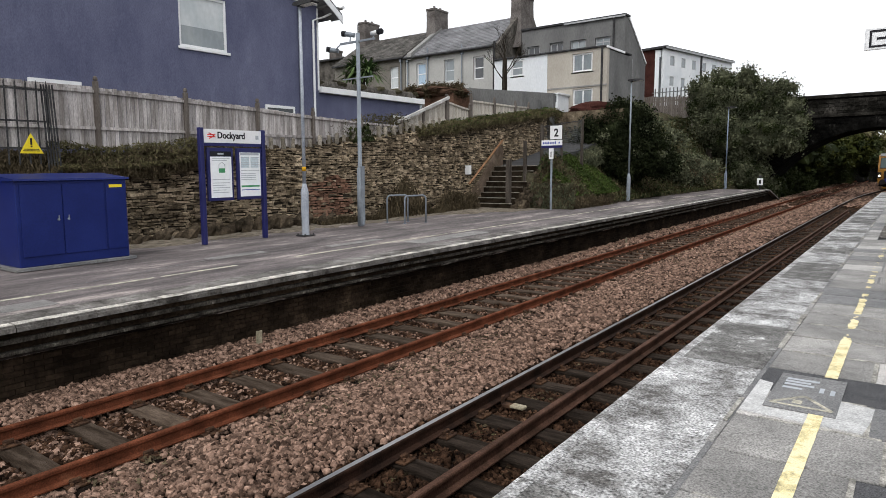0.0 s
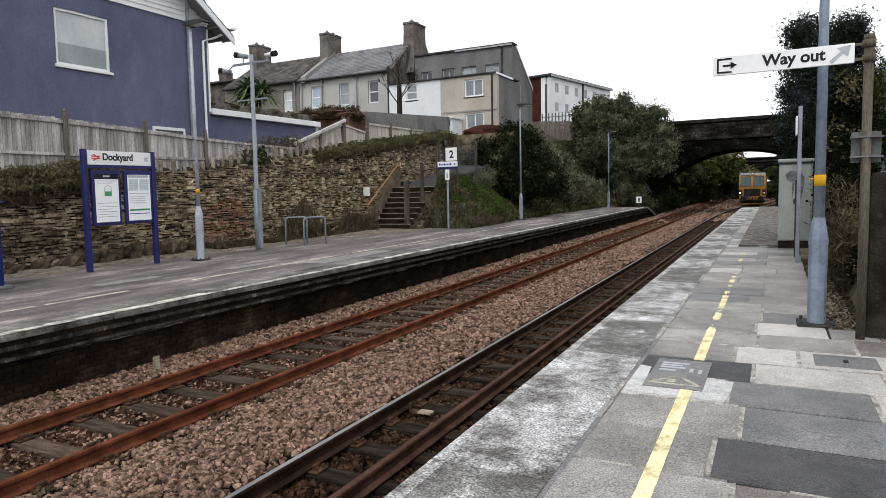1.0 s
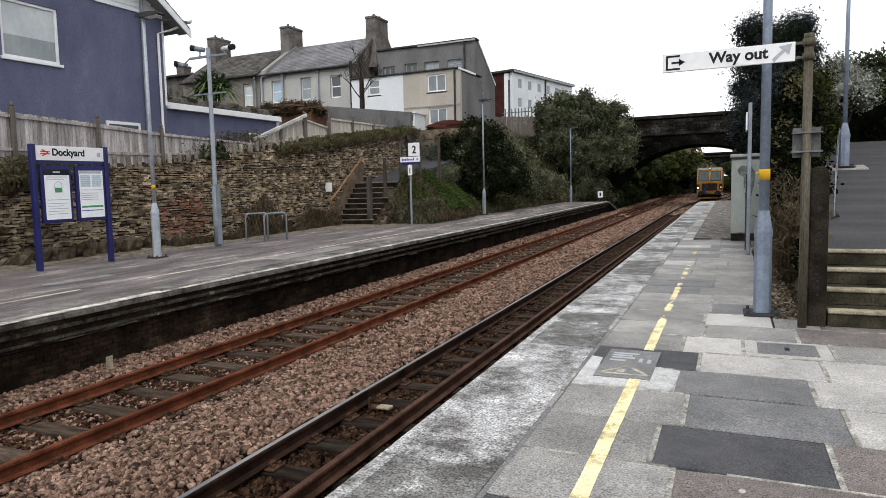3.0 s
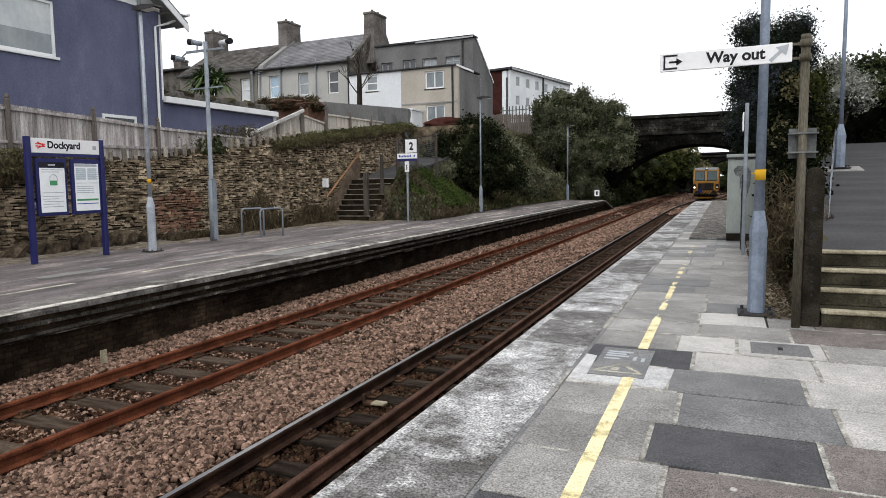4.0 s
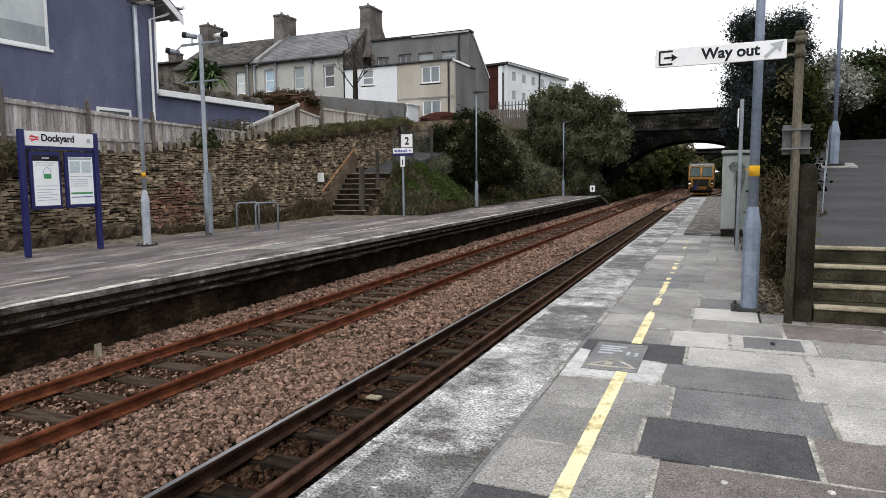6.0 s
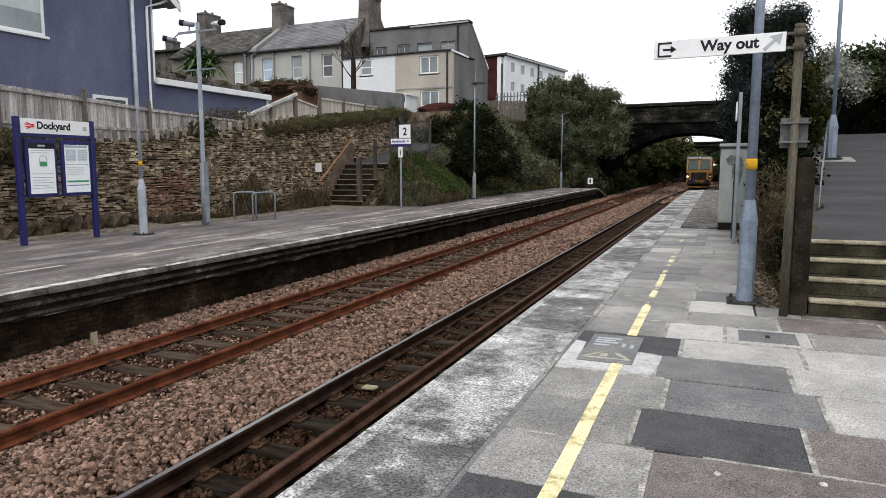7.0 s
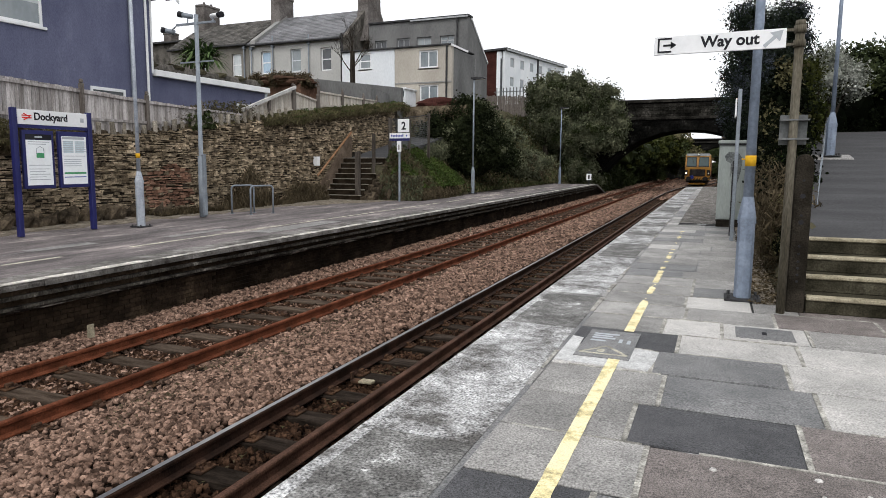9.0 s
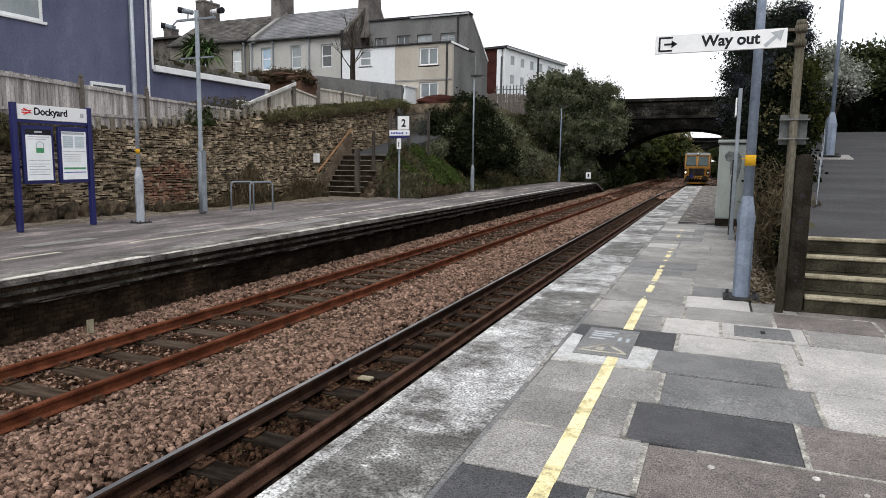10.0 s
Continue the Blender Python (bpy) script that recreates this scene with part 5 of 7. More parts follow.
part("lip", boxes((-0.345, 0.385, -0.345, -0.30, 1.985, 2.022)), "dark_trim", t)
part("sill", boxes((-0.33, 0.37, -0.325, -0.30, 0.14, 0.18)), "concrete_post", t)
t = thing("marker_post", 0.32, 14.0, 0.0, "slim grey post with a small sign seen edge on", "signpost")
part("post", boxes((-0.035, 0.035, -0.035, 0.035, 0, 3.0), bevel=0.008), "galv_pale", t)
part("sign", boxes((-0.075, -0.05, -0.25, 0.25, 2.45, 2.8), bevel=0.004), "sign_white", t)
part("cable_cover", boxes((-0.06, -0.035, -0.02, 0.02, 0.1, 1.6)), "dark_trim", t)

# far signal plate under the bridge
t = thing("track_sign", -10.9, 57, -1.0, "slim post with a small plate beside the line", "sign")
part("post", tubes(([(0, 0, 0), (0, 0, 3.4)], 0.05, 6)), "galv_pale", t)
part("plate", boxes((-0.25, 0.25, -0.03, 0.0, 3.0, 3.3)), "dark_trim", t)

# trodden chewing gum on the brown slabs
r = random.Random(6)
bm = bmesh.new()
for k in range(16):
    u, v, d = r.uniform(-0.1, 1.7), r.uniform(2.96, 3.5), r.uniform(0.01, 0.022)
    tube(bm, [(u, v, -0.002), (u, v, 0.0055)], [d, d * 0.8], 8)
solid("gum_spots", bm, "slab_pale", "pale trodden gum spots on the brown paving", "stain", kind="stuff")


# ---- houses ----
def window_u(parent, u, v0, v1, w0, w1, frame_mat="white_paint"):
    """A window in a wall that faces +u."""
    f = part("window_frame", boxes((u - 0.06, u + 0.03, v0, v0 + 0.08, w0, w1), (u - 0.06, u + 0.03, v1 - 0.08, v1, w0, w1), (u - 0.06, u + 0.03, v0 + 0.08, v1 - 0.08, w1 - 0.08, w1), (u - 0.06, u + 0.03, v0 + 0.08, v1 - 0.08, w0, w0 + 0.08)), frame_mat, parent)
    mid = w0 + (w1 - w0) * 0.40
    part("pane", boxes((u - 0.03, u - 0.015, v0 + 0.08, v1 - 0.08, mid, w1 - 0.08)), "pane_pale", f, "pane with a pale blind behind")
    # lower pane coloured grey for the hills reflected in the glass
    part("pane", boxes((u - 0.03, u - 0.016, v0 + 0.08, v1 - 0.08, w0 + 0.08, mid)), "pane_grey", f)
    part("sill", boxes((u - 0.05, u + 0.12, v0 - 0.06, v1 + 0.08, w0 - 0.09, w0), bevel=0.01), "white_paint", f)
    return f


def window_back(parent, v, u0, u1, w0, w1, frame_mat="white_paint", bar=True, inside="pane_grey", mullion=0):
    """A sash window in a wall that faces -v."""
    e = 0.09
    rows = [(u0, u0 + e, v - 0.03, v + 0.05, w0, w1), (u1 - e, u1, v - 0.03, v + 0.05, w0, w1), (u0 + e, u1 - e, v - 0.03, v + 0.05, w1 - e, w1), (u0 + e, u1 - e, v - 0.03, v + 0.05, w0, w0 + e)]
    if bar:
        rows.append((u0 + e, u1 - e, v - 0.025, v + 0.04, (w0 + w1) / 2 - 0.03, (w0 + w1) / 2 + 0.04))
    for k in range(mullion):
        c = u0 + (u1 - u0) * (k + 1) / (mullion + 1)
        rows.append((c - 0.035, c + 0.035, v - 0.025, v + 0.04, w0 + e, w1 - e))
    f = part("window_frame", boxes(*rows), frame_mat, parent)
    part("pane", boxes((u0 + e, u1 - e, v + 0.0, v + 0.015, w0 + e, w1 - e)), inside, f)
    part("sill", boxes((u0 - 0.08, u1 + 0.08, v - 0.10, v, w0 - 0.10, w0), bevel=0.01), "slab_grey", f)
    return f


def wall_holes_u(bm, u0, u1, v0, v1, w0, w1, holes):
    """A wall slab between u0 and u1 with rectangular holes (v0, v1, w0, w1), cut in strips."""
    cuts = sorted({v0, v1, *[h[0] for h in holes], *[h[1] for h in holes]})
    for a, b in zip(cuts, cuts[1:]):
        spans = sorted((h[2], h[3]) for h in holes if h[0] <= a and h[1] >= b)
        z = w0
        for s, e in spans:
            box(bm, u0, u1, a, b, z, s)
            z = e
        box(bm, u0, u1, a, b, z, w1)
    bmesh.ops.remove_doubles(bm, verts=bm.verts, dist=0.001)


def wall_holes_back(bm, v0, v1, u0, u1, w0, w1, holes):
    cuts = sorted({u0, u1, *[h[0] for h in holes], *[h[1] for h in holes]})
    for a, b in zip(cuts, cuts[1:]):
        spans = sorted((h[2], h[3]) for h in holes if h[0] <= a and h[1] >= b)
        z = w0
        for s, e in spans:
            if s > z:
                box(bm, a, b, v0, v1, z, s)
            z = e
        if w1 > z:
            box(bm, a, b, v0, v1, z, w1)
    bmesh.ops.remove_doubles(bm, verts=bm.verts, dist=0.001)


# the blue rendered house
HU = -19.3
t = thing("blue_house", 0, 0, 0, "slate blue rendered house with a white clad gable and white gutters", "house")
bm = bmesh.new()
wall_holes_u(bm, HU - 0.3, HU, 0, 18.0, 1.5, 7.98, [(12.18, 13.93, 5.68, 7.38)])
part("wall", bm, "blue_render", t)
for a in (17.7, 0.0):
    part("side_wall", boxes((HU - 9, HU - 0.3, a, a + 0.3, 1.5, 8.0)), "blue_render", t)
bm = bmesh.new()
APEX_V, APEX_W = 9.0, 14.4
n = 38
for k in range(n):
    z0, z1 = 7.98 + 0.17 * k, 7.98 + 0.17 * (k + 1)
    half = 9.0 * (APEX_W - z0) / (APEX_W - 7.98)
    if half < 0.3:
        break
    vs = [(HU + 0.045, z0), (HU + 0.02, z1), (HU - 0.2, z1), (HU - 0.2, z0)]
    prism(bm, vs, 1, APEX_V - half, APEX_V + half)
part("gable_cladding", bm, "cladding", t, "white horizontal board cladding")
sl = (APEX_W - 7.98) / 9.0
bm = bmesh.new()
for s in (-1, 1):
    e0 = (APEX_V + s * 9.75, APEX_W - sl * 9.75 + 0.16)
    e1 = (APEX_V, APEX_W + 0.16)
    prism(bm, [e0, e1, (e1[0], e1[1] + 0.12), (e0[0], e0[1] + 0.12)], 0, HU - 9.4, HU + 0.62)
part("roof", bm, "slate", t)
bm = bmesh.new()
for s in (-1, 1):
    e0 = (APEX_V + s * 9.75, APEX_W - sl * 9.75 + 0.18)
    e1 = (APEX_V, APEX_W + 0.18)
    prism(bm, [e0, e1, (e1[0], e1[1] - 0.3), (e0[0], e0[1] - 0.26)], 0, HU + 0.62, HU + 0.66)
part("bargeboard", bm, "white_paint", t)
bm = bmesh.new()
box(bm, HU - 9, HU + 0.61, 18.0, 18.8, 7.92, 7.96)
prism(bm, [(APEX_V + 9.72, APEX_W - sl * 9.72 + 0.1), (APEX_V, APEX_W + 0.1), (APEX_V, APEX_W + 0.06), (APEX_V + 9.72, APEX_W - sl * 9.72 + 0.06)], 0, HU + 0.05, HU + 0.62)
part("soffit", bm, "grey_render", t)
part("gutter", tubes(([(HU - 9, 18.82, 8.0), (HU + 0.62, 18.82, 8.0)], 0.06, 8)), "white_paint", t)
part("downpipe", tubes(([(HU + 0.5, 18.75, 7.95), (HU + 0.2, 18.2, 7.6), (HU + 0.08, 17.72, 7.4), (HU + 0.08, 17.72, 3.0)], 0.045, 8)), "white_paint", t, "white plastic downpipe")
part("soil_pipe", tubes(([(HU + 0.09, 17.05, 9.6), (HU + 0.09, 17.05, 3.0)], 0.06, 8)), "galv_pale", t, "grey soil pipe")
part("vent_pipe", tubes(([(HU + 0.62, 17.6, 8.2), (HU + 0.35, 17.5, 9.0), (HU + 0.3, 17.75, 10.4)], 0.05, 8)), "galv_pale", t)
part("corner_trim", boxes((HU - 0.02, HU + 0.02, 17.96, 18.04, 4.8, 7.9)), "white_paint", t)
window_u(t, HU - 0.06, 12.18, 13.93, 5.68, 7.38)
for v0, v1, w in ((15.4, 16.75, 3.98), (7.75, 9.1, 4.14), (2.5, 3.8, 4.2)):
    f = part("low_window", boxes((HU, HU + 0.05, v0, v1, w, w + 0.1), (HU, HU + 0.05, v0, v0 + 0.08, w - 0.3, w), (HU, HU + 0.05, v1 - 0.08, v1, w - 0.3, w), (HU, HU + 0.09, v0 - 0.05, v1 + 0.05, w - 0.42, w - 0.3)), "white_paint", t, "low white-framed window")
    part("pane", boxes((HU, HU + 0.015, v0 + 0.08, v1 - 0.08, w - 0.3, w)), "glass_sky", f)

# its low extension
t = thing("blue_extension", 0, 0, 0, "low slate blue extension with a white fascia and mossy flat roof", "house extension")
part("wall", boxes((HU - 4, HU - 0.08, 18.0, 24.4, 2.0, 4.72)), "blue_render", t)
part("fascia", boxes((HU - 4, HU + 0.12, 18.05, 24.55, 4.72, 4.95), bevel=0.01), "white_paint", t)
part("roof_edge", boxes((HU - 4, HU - 0.25, 18.1, 24.4, 4.95, 5.27), bevel=0.05), "gable_stone", t, "dark weathered roof upstand")
bm = bmesh.new()
for k in range(16):
    blob(bm, (HU - 0.6 - 0.25 * (k % 3), 18.3 + 0.4 * k, 5.2), (0.5, 0.35, 0.16), k * 3.1, 0.4, 2)
part("roof_moss", bm, "earth", t, "dark mossy roof covering")
f = part("window_frame", boxes((HU - 0.08, HU - 0.03, 22.5, 23.6, 3.55, 4.1)), "white_paint", t)
part("pane", boxes((HU - 0.03, HU - 0.02, 22.58, 23.52, 3.62, 4.03)), "glass_sky", f)

# ---- terrace of houses facing the line ----
TV = 38.0


def terrace_house(u0, u1, eave, ridge, wall_mat, wins, label, insides=("pane_grey",), depth=7.0, v=TV, roof_mat="slate", pipes=(), gable=False):
    t = thing("terrace_house", 0, v, 0, label, "house", "terrace houses")
    bm = bmesh.new()
    wall_holes_back(bm, 0, 0.3, u0, u1, 3.0, eave, [(a, b, c, d) for a, b, c, d in wins])
    part("wall", bm, wall_mat, t)
    for a in (u0, u1 - 0.3):
        part("side_wall", boxes((a, a + 0.3, 0.3, depth, 3.0, eave)), wall_mat, t)
    bm = bmesh.new()
    prism(bm, [(-0.25, eave - 0.02), (depth / 2, ridge), (depth + 0.25, eave - 0.02), (depth + 0.25, eave + 0.08), (depth / 2, ridge + 0.12), (-0.25, eave + 0.08)], 0, u0, u1)
    r = part("roof", bm, roof_mat, t)
    bm = bmesh.new()
    rows = 16
    for k in range(rows):
        a = k / rows
        y = -0.25 + (depth / 2 + 0.25) * a
        z = eave + 0.085 + (ridge + 0.12 - eave - 0.085) * a
        n = max(2, int((u1 - u0) / 0.45))
        for i in range(n):
            ua = u0 + (u1 - u0) * i / n + RNG.uniform(-0.02, 0.02)
            ub = u0 + (u1 - u0) * (i + 1) / n - 0.02
            zz = RNG.uniform(0.0, 0.012)
            dy, dz = (depth / 2 + 0.25) / rows * 1.1, (ridge - eave) / rows * 1.1
            q = [bm.verts.new(p) for p in ((ua, y, z + 0.03 + zz), (ub, y, z + 0.03 + zz), (ub, y + dy, z + dz + 0.012), (ua, y + dy, z + dz + 0.012))]
            q2 = [bm.verts.new(p) for p in ((ua, y, z), (ub, y, z))]
            bm.faces.new(q)
            bm.faces.new((q[0], q2[0], q2[1], q[1]))
    part("roofing", bm, roof_mat, r)["kind"] = "stuff"
    part("gutter", tubes(([(u0, -0.3, eave - 0.02), (u1, -0.3, eave - 0.02)], 0.07, 6)), "dark_trim", t)
    for k, (a, b, c, d) in enumerate(wins):
        window_back(t, 0.16, a, b, c, d, inside=insides[k % len(insides)], frame_mat="curtain" if k % 2 else "white_paint")
    for u, top in pipes:
        part("downpipe", tubes(([(u, -0.1, top), (u, -0.1, 3.5)], 0.05, 6)), "galv_pale", t)
        part("hopper", boxes((u - 0.11, u + 0.11, -0.2, -0.02, min(top, eave) - 0.25, min(top, eave) - 0.03), bevel=0.02), "galv_pale", t)
    if gable:
        bm = bmesh.new()
        prism(bm, [(0.02, 3.0), (0.02, eave + 0.1), (depth / 2 - 0.4, ridge + 0.3), (depth / 2 + 1.4, ridge + 0.3), (depth, eave), (depth, 3.0)], 0, u1, u1 + 0.25)
        part("gable_wall", bm, "gable_stone", t, "stained bare gable end")
        part("corner_pipe", tubes(([(u1 + 0.05, -0.12, eave + 0.3), (u1 + 0.05, -0.12, 4.0)], 0.075, 6)), "dark_trim", t)
    return t


def chimney(u, w0, w1, v, width=0.78, depth=1.6, pots=2, flare=0.0):
    t = thing("chimney_stack", u, v, 0, "stained rendered chimney stack on a slate roof", "chimney", "chimney stacks")
    bm = bmesh.new()
    n, h = 6, w1 - w0
    rings = []
    for k in range(n + 1):
        a = k / n
        e = flare * (1 - a) ** 3
        x, y, z = width / 2 + e * 0.6, depth / 2 + e, w0 - 0.9 + (h + 0.75) * a
        rings.append([bm.verts.new(p) for p in ((-x, -y, z), (x, -y, z), (x, y, z), (-x, y, z))])
    for a, b in zip(rings, rings[1:]):
        for i in range(4):
            bm.faces.new((a[i], a[(i + 1) % 4], b[(i + 1) % 4], b[i]))
    bm.faces.new(rings[-1])
    part("shaft", bm, "chimney", t)
    part("cap", boxes((-width / 2 - 0.05, width / 2 + 0.05, -depth / 2 - 0.05, depth / 2 + 0.05, w1 - 0.17, w1), bevel=0.03), "chimney", t)
    for k in range(pots):
        y = -depth / 2 + depth * (k + 0.6) / (pots + 0.2)
        part("pot", tubes(([(0, y, w1), (0, y, w1 + 0.24)], [0.10, 0.085], 8)), "chimney", t)


terrace_house(-44.2, -40.6, 11.3, 11.5, "gable_stone", [(-41.5, -40.9, 8.4, 9.8)], "dark stone end house of the terrace", v=41, roof_mat="slate_mossy")
terrace_house(-38.9, -31.5, 9.95, 12.3, "brown_render", [(-33.05, -32.19, 7.79, 9.4), (-36.4, -35.5, 7.8, 9.4)], "brownish rendered terrace house with a slate roof", insides=("pane_pale",), roof_mat="slate_mossy", pipes=((-31.85, 9.9),))
terrace_house(-31.45, -23.75, 9.85, 12.3, "cream_render", [(-30.45, -29.6, 7.83, 9.4), (-27.92, -27.05, 7.85, 9.4), (-25.45, -24.6, 7.8, 9.34)], "cream rendered terrace house with white sash windows", insides=("pane_blue", "pane_grey", "pane_dark"), pipes=((-31.2, 9.8), (-29.35, 10.4), (-26.35, 10.3)), gable=True)
chimney(-38.35, 12.2, 13.95, TV + 3.5, 0.8, 1.7)
chimney(-31.15, 12.0, 13.95, TV + 3.5, 0.78, 1.7, flare=0.1)
chimney(-23.68, 10.9, 13.75, TV + 3.6, 0.78, 1.8, flare=0.75)
chimney(-42.4, 11.3, 12.2, TV + 3.6, 0.8, 0.8, 0)
t = thing("party_wall", -30.9, TV, 0, "raised party wall coping running up the slate roof", "parapet")
bm = bmesh.new()
prism(bm, [(-0.3, 9.7), (3.5, 12.2), (3.5, 12.6), (-0.3, 10.15)], 0, -0.2, 0.2)
part("coping", bm, "grey_render", t)

# rear block with a flat-roofed extension
t = thing("corner_house", 0, 40, 0, "tall grey rendered corner house with a long parapet roof", "house")
bm = bmesh.new()
hw = [(-22.35, -21.43, 9.28, 9.9), (-20.67, -19.69, 9.3, 9.95), (-19.17, -18.1, 9.3, 9.92), (-17.46, -16.45, 9.3, 9.9)]
wall_holes_back(bm, 0, 0.3, -22.8, -15.5, 3.5, 11.0, hw)
part("wall", bm, "dark_render", t)
bm = bmesh.new()
prism(bm, [(0.3, 3.5), (3.85, 3.5), (3.85, 8.6), (0.5, 11.08), (0.3, 11.08)], 0, -15.8, -15.5)
part("gable_wall", bm, "dark_render", t, "grey rendered gable end")
part("roof", boxes((-22.8, -15.42, -0.12, 0.7, 11.0, 11.14), bevel=0.02), "dark_trim", t)
part("coping", boxes((-19.6, -15.45, -0.16, -0.12, 10.96, 11.06)), "grey_frame", t)
bm = bmesh.new()
prism(bm, [(0.5, 11.12), (3.9, 8.62), (3.9, 8.50), (0.5, 11.0)], 0, -15.5, -15.44)
part("verge", bm, "white_paint", t, "white verge board")
bm = bmesh.new()
prism(bm, [(0.6, 11.04), (3.9, 8.55), (3.9, 8.4), (0.6, 10.9)], 0, -22.8, -15.5)
part("rear_roof", bm, "slate", t)
for a, b, c, d in hw:
    window_back(t, 0.16, a, b, c, d, bar=(a > -18), mullion=1, inside="pane_dark" if a < -19.5 else "pane_grey", frame_mat="grey_frame")
part("downpipe", tubes(([(-16.2, -0.08, 11.0), (-16.2, -0.08, 8.4)], 0.06, 6)), "dark_trim", t)
part("gable_window", boxes((-15.5, -15.46, 1.0, 1.35, 7.3, 8.5)), "pane_pale", t)

t = thing("rear_extension", 0, 36, 0, "two-tone white and beige rear extension with a flat roof", "house extension")
ew = [(-21.25, -20.4, 7.4, 8.38), (-17.1, -15.85, 7.25, 8.3), (-17.05, -15.8, 5.3, 6.25)]
bm = bmesh.new()
wall_holes_back(bm, 0, 0.3, -22.5, -18.75, 3.5, 8.5, ew[:1])
part("wall", bm, "white_render", t, "white painted render")
bm = bmesh.new()
wall_holes_back(bm, 0, 0.3, -18.74, -14.95, 3.5, 8.5, ew[1:])
part("wall", bm, "beige_render", t, "beige painted render")
bm = bmesh.new()
box(bm, -15.25, -14.97, 0.3, 4.0, 3.5, 8.4)
part("side_wall", bm, "dark_render", t)
part("roof", boxes((-22.55, -14.97, -0.12, 3.9, 8.5, 8.6), bevel=0.02), "dark_trim", t)
part("verge", boxes((-14.96, -14.90, -0.12, 2.6, 8.44, 8.56)), "white_paint", t)
for k, (a, b, c, d) in enumerate(ew):
    window_back(t, 0.1, a, b, c, d, bar=(k == 0), mullion=1 if k else 0)
part("downpipe", tubes(([(-15.25, -0.06, 8.5), (-15.25, -0.06, 4.0)], 0.06, 6)), "dark_trim", t)
part("string_course", boxes((-18.7, -14.95, -0.05, 0.0, 6.35, 6.43)), "grey_render", t)

t = thing("porch", -18.2, 34.6, 0, "low white porch with a flat roof and small windows", "porch")
part("wall", boxes((-0.4, 0.9, 0, 1.4, 4.0, 5.88)), "white_render", t)
part("roof", boxes((-0.5, 1.0, -0.1, 1.4, 5.88, 5.97)), "white_paint", t)
part("window", boxes((-0.25, 0.2, -0.03, 0, 5.45, 5.8), (0.35, 0.8, -0.03, 0, 5.45, 5.8)), "glass_sky", t)

# garden sheds, walls
bm = bmesh.new()
prism(bm, [(-23.5, 3.5), (-16.9, 3.5), (-16.9, 5.8), (-22.5, 6.55), (-23.5, 6.6)], 1, 33.2, 33.5)
solid("garden_wall", bm, "dark_render", "grey block garden wall behind the fence", "wall")
t = thing("garden_shed", -24.5, 31.5, 3.0, "brown overgrown garden shed with a sagging roof", "shed")
part("wall", boxes((-2.2, 2.0, 0, 2, 0, 3.1)), "red_brick", t)
bm = bmesh.new()
blob(bm, (0, 0.7, 3.3), (2.5, 1.2, 0.42), 1.7, 0.35, 4)
part("roof", bm, "thatch", t, "matted rusty brown roofing")
leaves("vines", clumps(77, [(0, 0.7, 3.3, 2.5, 1.2, 0.42)], 7000, 0.12, shell=0.9), 1.0, 0.05, "leaf_dead", t, seed=77, aspect=5)
part("window", boxes((-1.2, -0.2, -0.04, 0.0, 2.2, 3.0)), "blind", t)
part("window_frame", boxes((-1.28, -1.2, -0.05, 0.0, 2.15, 3.05), (-0.74, -0.66, -0.05, 0.0, 2.2, 3.0), (-0.2, -0.12, -0.05, 0.0, 2.15, 3.05)), "fence_post", t)
t = thing("brick_heap", -15.4, 35.2, 4.85, "low bank of reddish soil and bricks", "soil heap")
bm = bmesh.new()
blob(bm, (0, 0, 0), (1.3, 0.7, 0.5), 3.0, 0.4, 3)
part("mound", bm, "red_render", t)

# apartment block further off
t = thing("apartment_block", -24.4, 75, 0, "white rendered apartment block with a red-brown stair tower", "apartment building")
t.rotation_euler.z = -0.20
bm = bmesh.new()
wins = []
for k in range(6):
    for z in (8.6, 10.9, 13.2):
        wins.append((1.6 + 2.6 * k, 2.6 + 2.6 * k, z, z + 1.1))
wall_holes_u(bm, -0.3, 0.0, 0.2, 17.5, 6, 15.0, wins)
part("wall", bm, "white_render", t)
part("stair_tower", boxes((-2.5, -0.9, -0.2, 4, 6, 14.9)), "red_render", t, "red-brown stair tower")
part("white_pier", boxes((-0.85, -0.35, -0.25, 0.2, 6, 14.8)), "white_render", t)
part("stair_window", boxes((-0.36, -0.31, -0.2, 0.2, 7, 14.0)), "pane_dark", t)
part("roof", boxes((-8, 0.25, 0.2, 17.8, 15.0, 15.3), bevel=0.03), "dark_trim", t)
part("tower_roof", boxes((-2.7, 0.0, -0.5, 4, 14.9, 15.15), bevel=0.03), "dark_trim", t)
part("eaves_board", boxes((0.25, 0.30, 0.2, 17.8, 14.95, 15.2)), "grey_frame", t)
part("downpipe", tubes(([(0.1, 8.9, 15), (0.1, 8.9, 6)], 0.12, 6)), "dark_trim", t)
for a, b, c, d in wins:
    f = part("window_frame", boxes((-0.12, -0.06, a, a + 0.1, c, d), (-0.12, -0.06, b - 0.1, b, c, d), (-0.12, -0.06, a + 0.1, b - 0.1, c, c + 0.1), (-0.12, -0.06, a + 0.1, b - 0.1, d - 0.1, d)), "grey_frame", t)
    part("pane", boxes((-0.10, -0.08, a + 0.1, b - 0.1, c + 0.1, d - 0.1)), "pane_grey", f)
t = thing("palisade_fence", -19.5, 58, 6.2, "blue-grey steel palisade fence on the skyline", "fence")
for k in range(26):
    part("pale", boxes((0.32 * k - 0.05, 0.32 * k + 0.05, 0, 0.03, 0, 2.3)), "zinc_dull", t)
for z in (0.5, 1.9):
    part("rail", boxes((-0.3, 8.2, 0.03, 0.08, z, z + 0.07)), "zinc_dull", t)


